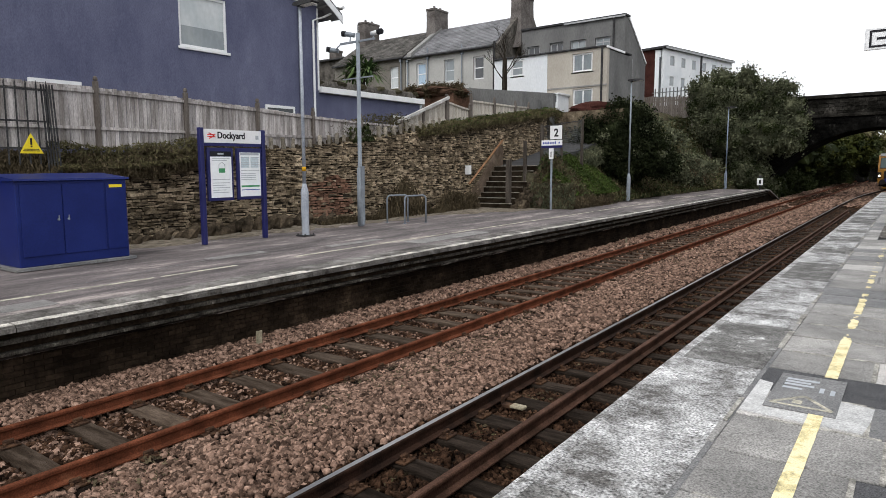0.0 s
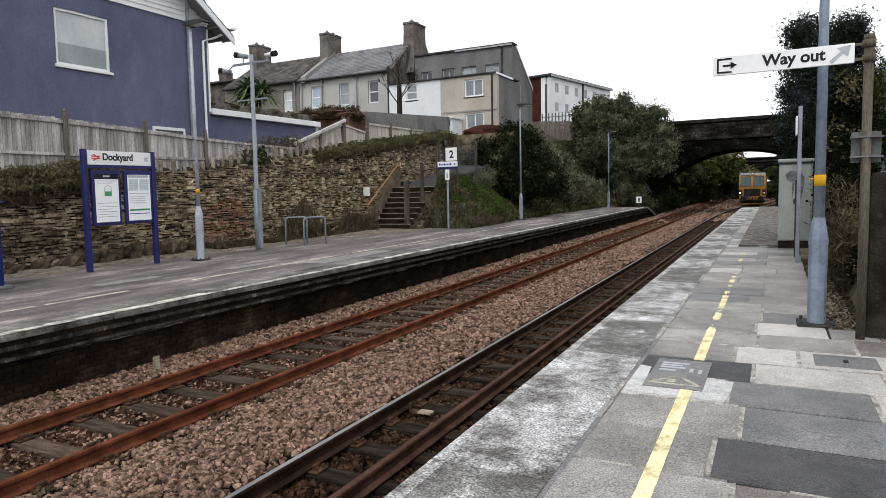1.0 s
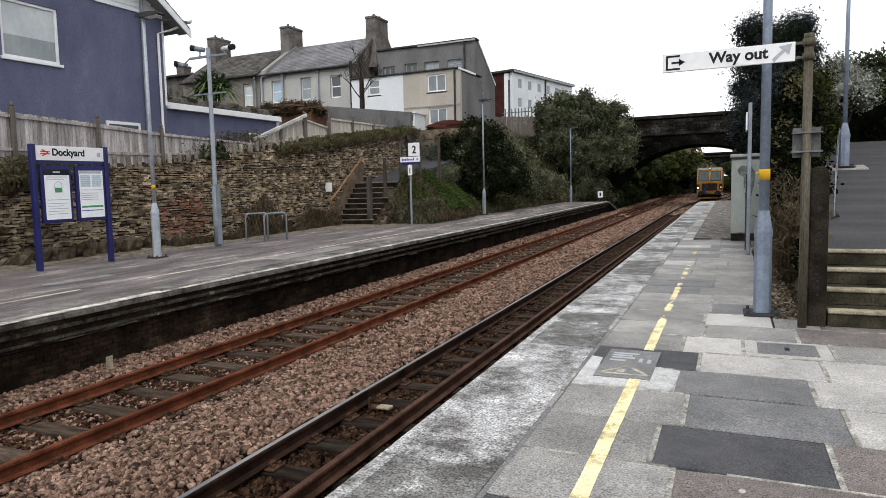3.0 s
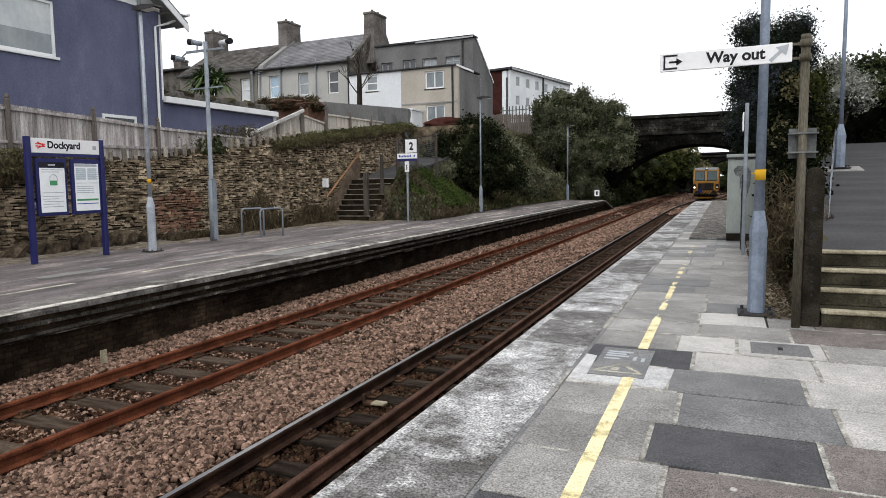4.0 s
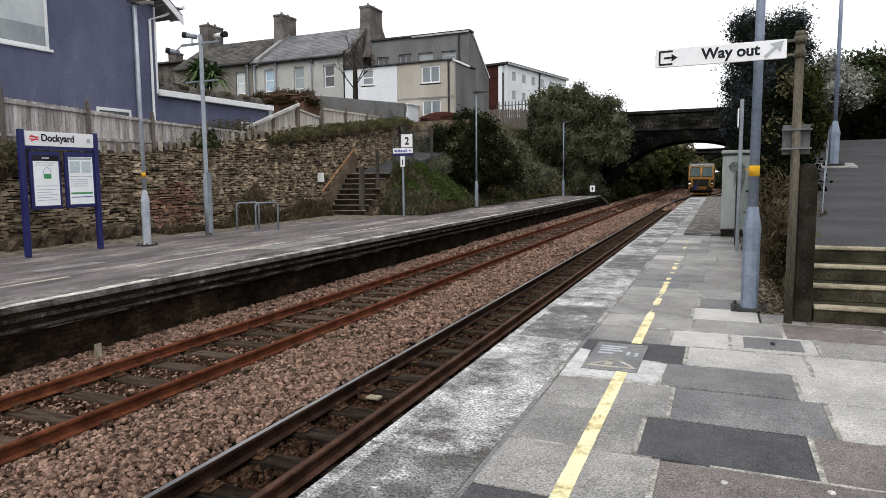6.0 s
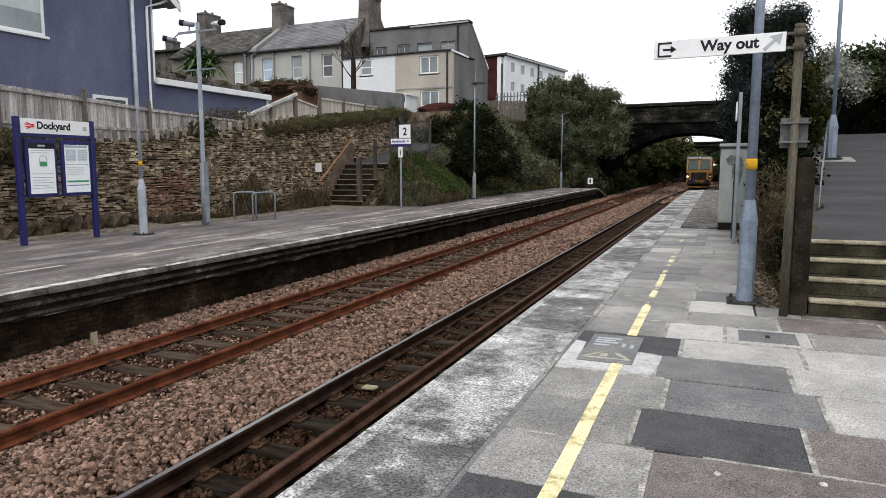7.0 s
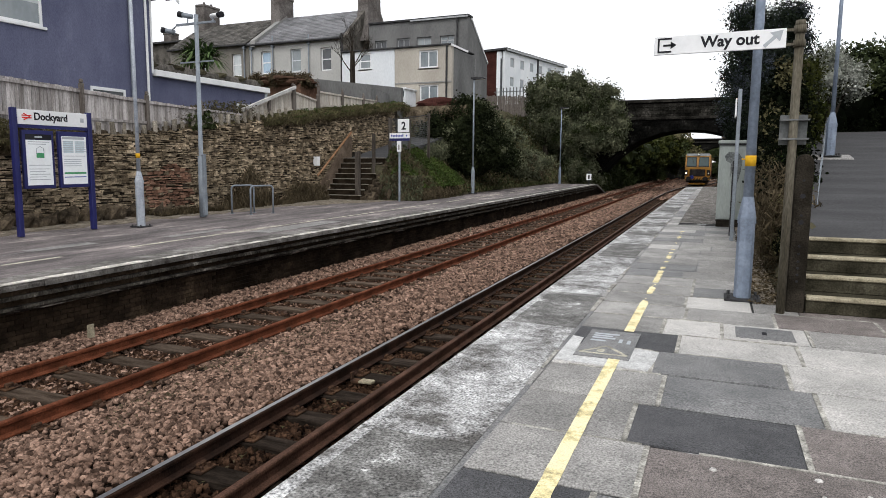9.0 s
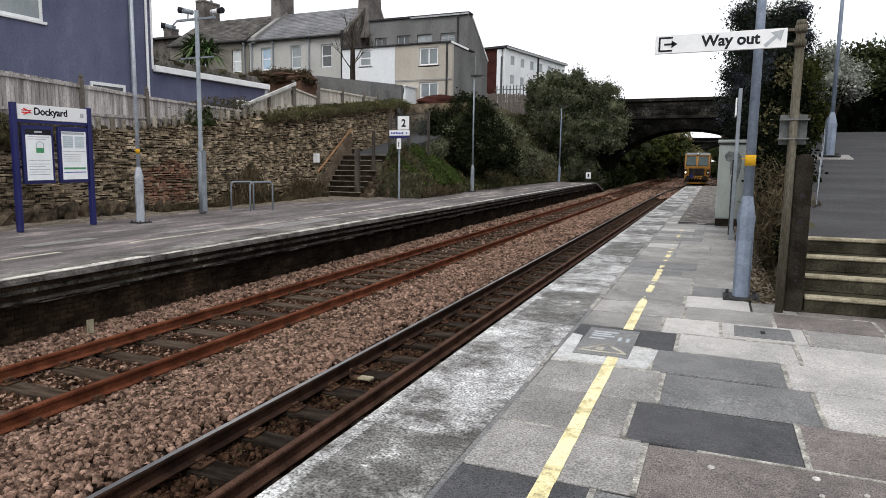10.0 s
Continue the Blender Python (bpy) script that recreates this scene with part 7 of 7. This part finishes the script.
bush("bush", 1.95, 18.0, 1.5, [(0, 0, 1.1, 0.24, 0.6, 0.9), (-0.05, 0.5, 2.1, 0.26, 0.6, 0.7)], 3400, 0.055, "leaf_autumn", "yellow-brown shrub at the edge of the ramp", seed=27, spread=0.12)
bush("hedge", 5.5, 22.9, 2.1, [(-2.6, -0.2, 0.5, 0.8, 0.9, 1.0), (-1.9, 0, 0.8, 0.9, 0.9, 1.3), (-0.6, 0, 1.3, 1.2, 0.9, 1.5), (1.0, 0, 1.4, 1.4, 0.9, 1.6), (2.8, 0, 1.5, 1.4, 0.9, 1.7), (-1.6, 0.4, 2.2, 0.8, 0.8, 0.8), (0.2, 0.3, 2.6, 1.2, 0.8, 0.8), (2.0, 0.2, 2.9, 1.2, 0.8, 0.8)], 50000, 0.065, "leaf_shaded", "tall hedge closing the head of the ramp, coloured black for deep shade", "hedge", seed=28, spread=0.16, second=("leaf_ivy", 2500), shell=0.3, core=0.85)

# greener leaves paint the lit top of the same hedge
leaves("hedge_top", clumps(61, [(3.9, 22.8, 4.3, 0.9, 0.8, 0.8), (5.7, 22.8, 4.8, 1.3, 0.8, 0.8), (7.5, 22.8, 5.1, 1.3, 0.8, 0.8), (4.9, 22.5, 4.2, 1.6, 0.6, 0.6)], 16000, 0.14, shell=0.7), 1.0, 0.06, "leaf_ivy", seed=62, kind="stuff", label="green leaves for the lit top over the shade-coloured hedge", category="foliage", aspect=2.2)
bush("bush", 1.9, 49.5, 0.0, [(0, 0, 1.2, 1.0, 2.2, 1.6), (0.3, 1.5, 3.0, 1.1, 2.2, 1.5), (-0.3, 4.5, 0.9, 0.9, 2.4, 1.3), (0.4, 6.0, 2.6, 1.2, 2.4, 1.7)], 22000, 0.09, "leaf_bush", "dark overgrown bushes beside the platform end", seed=29, second=("leaf_olive", 4000))
bush("bush", 2.2, 33.0, 0.3, [(0, 0, 1.2, 0.9, 3.2, 1.4), (0.5, 5.0, 1.4, 1.0, 3.2, 1.6), (0.3, 10.0, 1.3, 1.0, 3.0, 1.6), (0.1, -5.0, 1.2, 0.9, 3.0, 1.4)], 26000, 0.08, "leaf_bush", "dark bushes along the back of the platform", seed=30, second=("leaf_olive", 5000))

# garden palm behind the extension
t = thing("palm", -25.5, 27.0, 3.2, "spiky garden palm with drooping green leaves", "palm")
part("trunk", tubes(([(0, 0, 0), (0.1, 0, 2.0), (0, 0, 3.7)], [0.2, 0.16, 0.14], 8)), "bark", t)
bm = bmesh.new()
r = random.Random(4)
for c in ((-0.3, 0, 4.05), (-0.9, 0.3, 3.8), (0.45, 0.1, 3.85)):
    for k in range(150):
        a, e = r.uniform(0, 2 * math.pi), r.uniform(-0.5, 1.3)
        L = r.uniform(0.9, 1.5)
        d = Vector((math.cos(a) * math.cos(e), math.sin(a) * math.cos(e), math.sin(e)))
        s = d.cross(Vector((0, 0, 1))).normalized() * 0.05
        p0 = Vector(c)
        p1 = p0 + d * L * 0.55
        p2 = p0 + d * L + Vector((0, 0, -0.32 * L))
        vs = [bm.verts.new(q) for q in (p0 - s * 0.5, p0 + s * 0.5, p1 + s, p1 - s, p2)]
        bm.faces.new(vs[:4])
        bm.faces.new((vs[3], vs[2], vs[4]))
part("crown", bm, "leaf_palm", t)

# bare tree before the terrace
t = thing("bare_tree", -20.3, 33.5, 4.2, "leafless thin tree in front of the white extension", "tree")
bm = bmesh.new()
r = random.Random(12)


def branch(p, d, L, rad, depth):
    q = p + d * L
    mid = p + d * L * 0.5 + Vector((r.uniform(-1, 1), r.uniform(-1, 1), r.uniform(-0.5, 0.5))) * L * 0.06
    tube(bm, [p, mid, q], [rad, rad * 0.85, rad * 0.68], 5, cap=False)
    if depth:
        for k in range(3 if depth > 1 else 4):
            n = (d + Vector((r.uniform(-1, 1), r.uniform(-1, 1), r.uniform(-0.25, 0.8))) * 0.75).normalized()
            branch(q, n, L * r.uniform(0.55, 0.8), rad * 0.55, depth - 1)


branch(Vector((0, 0, 0)), Vector((0.02, 0, 1)), 3.9, 0.2, 0)
for k in range(6):
    branch(Vector((0.05, 0, 2.6 + 0.2 * k)), Vector((r.uniform(-0.8, 0.8), r.uniform(-0.5, 0.5), 1)).normalized(), 0.85, 0.04, 3)
part("trunk", bm, "bark", t)

# ---- the works train standing beyond the bridge ----
def make_train(v0, centre):
    du, dw = track_bend(v0), 0.0
    t = thing("works_train", centre + du, v0, -1.0 + dw, "yellow and orange track maintenance train on the near track, paint darkened for bridge shade", "train")
    W, H = 1.33, 3.55
    bm = bmesh.new()
    prism(bm, [(0.0, 0.95), (0.0, 2.05), (0.35, 3.35), (0.7, 3.5), (2.6, 3.5), (2.6, 0.95)], 0, -W, W)
    bmesh.ops.bevel(bm, geom=list(bm.edges), offset=0.05, segments=2, affect='EDGES')
    cab = part("cab", bm, "loco_yellow", t, "yellow driving cab in shade-darkened paint")
    bm = bmesh.new()
    prism(bm, [(0.30, 3.36), (0.5, 3.62), (16, 3.62), (16, 3.36)], 0, -W + 0.12, W - 0.12)
    part("roof", bm, "loco_grey", t)
    for s in (-1, 1):
        bm = bmesh.new()
        c = s * 0.64
        tilt = 0.35 / 1.3
        q = [(c - 0.55, 2.12), (c + 0.55, 2.12), (c + 0.5, 3.22), (c - 0.5, 3.22)]
        vs = [bm.verts.new((a, (z - 2.05) * tilt - 0.025, z)) for a, z in q]
        vb = [bm.verts.new((a, (z - 2.05) * tilt + 0.03, z)) for a, z in q]
        bm.faces.new(vs)
        for i in range(4):
            bm.faces.new((vs[i], vb[i], vb[(i + 1) % 4], vs[(i + 1) % 4]))
        g = part("windscreen", bm, "loco_black", cab)
        bm = bmesh.new()
        q = [(c - 0.5, 2.18), (c + 0.5, 2.18), (c + 0.45, 3.17), (c - 0.45, 3.17)]
        bm.faces.new([bm.verts.new((a, (z - 2.05) * tilt - 0.032, z)) for a, z in q])
        part("glass", bm, "glass_cab", g)
        part("wiper", tubes(([(c, 0.25, 3.2), (c + 0.25, 0.02, 2.5)], 0.015, 5)), "loco_black", g)
        lamp = part("lamp_box", boxes((s * 1.18 - 0.16, s * 1.18 + 0.16, -0.08, 0.0, 1.15, 1.75), bevel=0.02), "loco_black", cab)
        part("headlight", tubes(([(s * 1.18, -0.10, 1.38), (s * 1.18, -0.07, 1.38)], 0.085, 12)), "head_glow" if s < 0 else "lamp_lens", lamp, "round headlight")
        part("buffer", tubes(([(s * 0.88, -0.55, 0.78), (s * 0.88, -0.48, 0.78), (s * 0.88, -0.48, 0.78), (s * 0.88, 0.1, 0.78)], [0.27, 0.27, 0.11, 0.13], 12)), "loco_black", t, "round black buffer")
        part("side_window", boxes((s * W - 0.02, s * W + 0.02, 0.75, 1.55, 2.1, 3.0)), "glass_cab", cab)
        part("side_panel", boxes((s * W - 0.03, s * W + 0.025, 0.45, 2.4, 0.98, 2.0)), "loco_red", cab, "orange-red side panel")
        bm = bmesh.new()
        prism(bm, [(0.95, 1.5), (1.3, 1.9), (1.65, 1.5), (1.3, 1.1)], 0, s * W + (0.026 if s > 0 else -0.03), s * W + (0.03 if s > 0 else -0.026))
        part("diamond", bm, "warn_yellow", cab, "yellow diamond panel")
    part("radiator", boxes((-0.82, 0.82, -0.06, 0.02, 1.05, 1.85), bevel=0.03), "loco_black", cab, "black radiator grille")
    part("top_lamp", tubes(([(0.05, 0.15, 3.52), (0.05, 0.4, 3.52)], 0.13, 12)), "loco_black", cab)
    part("top_lens", tubes(([(0.05, 0.13, 3.52), (0.05, 0.16, 3.52)], 0.1, 12)), "lamp_lens", cab)
    beam = part("buffer_beam", boxes((-1.3, 1.3, -0.12, 0.1, 0.62, 0.95), bevel=0.015), "loco_yellow", t)
    for k in range(9):
        bm = bmesh.new()
        a = -1.25 + 0.28 * k
        prism(bm, [(a, 0.64), (a + 0.13, 0.64), (a + 0.31, 0.93), (a + 0.18, 0.93)], 1, -0.126, -0.12)
        part("stripe", bm, "loco_black", beam)
    part("drum", tubes(([(-0.55, -0.35, 0.95), (-0.55, -0.02, 0.95)], 0.22, 14)), "blue_paint", t, "blue round coupling cover")
    part("snow_plough", boxes((-0.9, 0.9, -0.1, 0.05, 0.12, 0.28), bevel=0.01), "loco_yellow", t)
    part("coupling", boxes((-0.12, 0.12, -0.4, 0.0, 0.45, 0.75), bevel=0.02), "loco_black", t)
    for s in (-0.45, 0.45):
        part("bracket", boxes((s - 0.05, s + 0.05, -0.12, 0, 0.25, 0.62), bevel=0.02), "loco_black", t)
    part("underframe", boxes((-1.2, 1.2, 0.2, 16, 0.35, 0.95), bevel=0.02), "loco_black", t)
    body = part("body", boxes((-W + 0.02, W - 0.02, 2.7, 16, 0.95, 3.35), bevel=0.04), "loco_red", t, "orange-red body in shade-darkened paint")
    part("upper_band", boxes((-W + 0.0, W - 0.0, 2.75, 15.9, 2.55, 3.2), bevel=0.01), "loco_yellow", body)
    part("grey_panel", boxes((-W - 0.01, W + 0.01, 3.2, 6.5, 2.5, 3.15)), "dark_trim", body)
    for v in (1.2, 3.2, 12, 14):
        for s in (-1, 1):
            part("wheel", tubes(([(s * 0.72, v, 0.45), (s * 0.82, v, 0.45)], 0.45, 18)), "loco_black", t)


hm = bpy.data.materials.new("lit_headlight")
hm.use_nodes = True
hb = hm.node_tree.nodes["Principled BSDF"]
hb.inputs["Base Color"].default_value = (0.9, 0.85, 0.7, 1)
hb.inputs["Emission Color"].default_value = (1.0, 0.8, 0.5, 1)
hb.inputs["Emission Strength"].default_value = 6.0
MAT["head_glow"] = hm
make_train(78.0, -3.47)

# ---- pieces: kerb stones, slabs, bricks and wall stones ----
def slab_mesh(u, v, mat, r, t=0.05):
    bm = bmesh.new()
    vs = box(bm, 0, u, 0, v, -t, 0)
    for q in vs[4:]:
        q.co.z += r.uniform(-0.003, 0.003)
    for q in vs:
        q.co.x += r.uniform(-0.004, 0.004)
        q.co.y += r.uniform(-0.004, 0.004)
    es = [e for e in bm.edges if all(x.co.z > -t / 2 for x in e.verts)]
    bmesh.ops.bevel(bm, geom=es, offset=0.006, segments=1, affect='EDGES')
    return mesh_of(bm, "slab", mat)


R2 = random.Random(19)
joints = [-6, -4.7, -3.4, -2.1, -0.8, 0.5, 1.85, 3.2, 4.52, 5.95, 7.55]
while joints[-1] < 44:
    joints.append(joints[-1] + R2.choice((0.62, 0.93, 1.3)))
for a, b in zip(joints, joints[1:]):
    bm = bmesh.new()
    vs = box(bm, -1.88, -1.16, 0, b - a - 0.014, -0.09, 0.003)
    for q in vs[4:]:
        q.co.z += R2.uniform(-0.004, 0.004)
    es = [e for e in bm.edges if all(x.co.x < -1.8 and x.co.z > -0.05 for x in e.verts)]
    bmesh.ops.bevel(bm, geom=es, offset=0.03, segments=3, affect='EDGES')
    grey = a < 3 or 5.9 < a < 7 or (a > 9 and R2.random() < 0.35)
    piece("edge_stone", mesh_of(bm, "edge_stone", "grey_coping" if grey else "white_coping"), NEAR, 0, a, 0)
    piece("white_edge", mesh_of(boxes((-1.868, -1.868 + R2.uniform(0.06, 0.13), 0.0, b - a - 0.014, 0.002, 0.0062)), "white_edge", "white_coping"), NEAR, 0, a, 0)
part("edge_mortar", boxes((-1.165, -1.125, -6, 44, -0.01, -0.003)), "slab_mid", NEAR)
v = -2.0
while v < 22:
    L = R2.uniform(0.15, 0.9)
    if R2.random() < 0.78:
        e0, e1 = R2.uniform(-0.012, 0.004), R2.uniform(0.0, 0.014)
        bm = bmesh.new()
        vs = box(bm, -1.162 + e0, -1.138 + e1, 0, L, -0.008, 0.0042)
        for q in vs:
            q.co.x += R2.uniform(-0.006, 0.006)
        piece("joint_mortar", mesh_of(bm, "joint_mortar", R2.choice(("mortar_pale", "slab_grey", "slab_mid"))), NEAR, 0, v, 0)
    v += L + R2.uniform(0.0, 0.08)
ROWS = {2.94: [(-1.135, -0.27, "slab_grey"), (-0.27, 1.95, "slab_brown"), (1.95, 5.9, "slab_brown")],
        2.32: [(-1.135, -0.45, "slab_dark"), (-0.45, 0.6, "slab_mid"), (0.6, 1.7, "slab_brown"), (1.7, 5.9, "slab_brown")],
        3.56: [(-1.135, -0.40, "slab_grey"), (-0.40, 0.53, "slab_dark"), (0.53, 2.1, "slab_brown"), (2.1, 5.9, "slab_brown")],
        4.19: [(-1.135, -0.27, "slab_grey"), (-0.27, 0.69, "slab_mid"), (0.69, 1.8, "slab_pale"), (1.8, 5.9, "slab_grey")],
        4.84: [(-1.135, -0.38, "slab_pale"), (-0.38, 0.56, "slab_mid"), (0.56, 1.75, "slab_pale"), (1.75, 5.9, "slab_grey")],
        5.45: [(-1.135, -0.23, "slab_dark"), (-0.23, 0.70, "slab_pale"), (0.70, 1.9, "slab_pale"), (1.9, 5.9, "slab_grey")],
        6.06: [(-1.135, -0.40, "slab_grey"), (-0.40, 0.12, "slab_pale"), (0.12, 0.84, "slab_grey"), (0.84, 2.2, "slab_grey"), (2.2, 5.9, "slab_grey")],
        6.67: [(-1.135, -0.22, "slab_grey"), (-0.22, 0.60, "slab_grey"), (0.60, 1.5, "slab_brown"), (1.5, 5.9, "slab_brown")]}
vs = sorted(ROWS)
edges = [2.32 - 0.62 * k for k in range(13, 0, -1)] + vs + [7.27 + 0.615 * k for k in range(62)]
for a, b in zip(edges, edges[1:]):
    row = ROWS.get(a)
    if row is None:
        row = []
        end = 5.9 if a < 6 else (0.42 if a < 17.0 else -0.86)
        u = -1.135
        while u < end - 0.2:
            w = R2.choice((0.55, 0.75, 0.93, 0.93))
            nu = end if end - (u + w) < 0.3 else u + w
            row.append((u, nu, R2.choices(("slab_grey", "slab_mid", "slab_pale", "slab_brown"), (6, 3, 1, 1))[0]))
            u = nu
        if 7.2 < a < 7.8:
            row = [(-1.135, -0.25, "slab_grey"), (-0.25, 0.42, "slab_pale")]
    if 9 <= a < 24:
        piece("joint_bed", mesh_of(boxes((-1.13, row[-1][1], a, b, -0.01, -0.004)), "joint_bed", "slab_mid"), NEAR, 0, 0, 0)
    if a < 9 and len(row) > 1:
        for u0, u1, m in row[1:]:
            piece("joint_mortar", mesh_of(boxes((u0 - 0.016, u0 + 0.015, a + 0.012, b - 0.012, -0.01, 0.0035)), "joint_mortar", "mortar_pale"), NEAR, 0, 0, 0)
    if 2.9 < a < 9:
        for u0, u1, m in row:
            if R2.random() < 0.7 and u1 < 3:
                cut = R2.uniform(0.0, 0.3) * (u1 - u0)
                piece("joint_mortar", mesh_of(boxes((u0 + 0.02 + cut, u1 - 0.03, b - 0.013, b + R2.uniform(0.006, 0.014), -0.01, 0.0032)), "joint_mortar", "mortar_pale"), NEAR, 0, 0, 0)
    for u0, u1, m in row:
        piece("slab", slab_mesh(u1 - u0 - 0.02, b - a - 0.02, m, R2), NEAR, u0 + 0.01, a + 0.01, R2.uniform(-0.002, 0.002))

# edge stones of the far platform
for k in range(62):
    v = -6 + 0.93 * k
    if v > EDGE_END - 0.4:
        break
    bm = bmesh.new()
    vs = box(bm, -9.42, UL + R2.uniform(-0.015, 0.01), 0, 0.918, -0.085, 0)
    for q in vs[4:]:
        q.co.z += R2.uniform(-0.006, 0.006)
    es = [e for e in bm.edges if all(x.co.x > -9.0 and x.co.z > -0.05 for x in e.verts)]
    bmesh.ops.bevel(bm, geom=es, offset=0.025, segments=2, affect='EDGES')
    piece("edge_stone", mesh_of(bm, "edge_stone", "coping_left"), FAR, 0, v, WL)
    piece("worn_edge", mesh_of(boxes((UL - R2.uniform(0.15, 0.25), UL - 0.03, 0.004, 0.914, 0.0, 0.0065), bevel=0.002), "worn_edge", "edge_cream"), FAR, 0, v, WL)

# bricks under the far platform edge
brick = [mesh_of(boxes((-0.03, R2.uniform(0.002, 0.012), 0.004, 0.221, 0.004, 0.071), bevel=0.003), "brick", "soot_shade_brick") for _ in range(6)]
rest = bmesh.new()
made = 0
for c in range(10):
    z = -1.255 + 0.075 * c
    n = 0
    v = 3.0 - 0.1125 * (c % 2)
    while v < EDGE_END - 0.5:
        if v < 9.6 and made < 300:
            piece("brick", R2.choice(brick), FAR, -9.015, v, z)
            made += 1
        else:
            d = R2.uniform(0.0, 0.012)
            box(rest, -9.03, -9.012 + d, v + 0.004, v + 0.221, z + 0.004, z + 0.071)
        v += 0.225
part("brickwork", rest, "soot_shade_brick", FAR)["kind"] = "stuff"

# stones of the boundary wall
singles = 0
rest, red = bmesh.new(), bmesh.new()
z = -0.25
while z < 4.75:
    h = R2.uniform(0.035, 0.095)
    v = 3.0
    while v < 31.5:
        L = R2.uniform(0.07, 0.22) if R2.random() < 0.72 else R2.uniform(0.2, 0.42)
        hh = h * R2.uniform(0.5, 1.2)
        top = lerp(v + L / 2, WALL_TOP)
        if z + hh < top and not (z < 2.0 and v > 26.5):
            in_red = 14.5 < v < 16.6 and 0.1 < z < 1.5 - 0.3 * abs(v - 15.8)
            lean = -16.38 - 0.12 * (z + 0.6) / (top + 0.6)
            d = R2.uniform(0.0, 0.085)
            in_red = in_red and R2.random() < 0.8
            if in_red:
                L = 0.22
            single = (not in_red) and 6.9 < v < 11.3 and 0.05 < z < 1.75 and singles < 300
            target = bmesh.new() if single else (red if in_red else rest)
            o = (lean, v, z) if single else (0, 0, 0)
            vs = box(target, lean - 0.06 - o[0], lean + d - o[0], v + 0.008 - o[1], v + L - 0.008 - o[1], z + 0.006 - o[2], z + hh - o[2])
            for q in vs:
                q.co.y += R2.uniform(-0.025, 0.025)
                q.co.z += R2.uniform(-0.016, 0.016)
                q.co.x += R2.uniform(-0.018, 0.018)
            if single:
                piece("stone", mesh_of(target, "stone", "rubble"), WALL, *o)
                singles += 1
        v += L
    z += h
part("stonework", rest, "rubble", WALL)["kind"] = "stuff"
part("brick_patch", red, "red_brick", WALL, "patch of old red brick repair")["kind"] = "stuff"
# upright coping stones with low ones set between them
v = 11.2
tall = True
while v < 22.5:
    wd = R2.uniform(0.08, 0.14) if tall else R2.uniform(0.16, 0.30)
    h = R2.uniform(0.28, 0.42) if tall else R2.uniform(0.08, 0.2)
    lean = R2.uniform(-0.04, 0.05)
    bm = bmesh.new()
    vs = box(bm, -0.07 if tall else -0.3, R2.uniform(0.03, 0.07) if tall else -0.08, 0, wd, 0, h)
    for q in vs:
        q.co += Vector((R2.uniform(-0.02, 0.02), R2.uniform(-0.02, 0.02) + (lean if q.co.z > 0.05 else 0), R2.uniform(-0.03, 0.03)))
    bmesh.ops.bevel(bm, geom=list(bm.edges), offset=0.022, segments=1, affect='EDGES')
    piece("coping_stone", mesh_of(bm, "coping_stone", "cope_stone" if tall else "rock"), WALL, -16.5, v, lerp(v, WALL_TOP) - 0.05)
    v += wd + R2.uniform(0.02, 0.06)
    tall = not tall
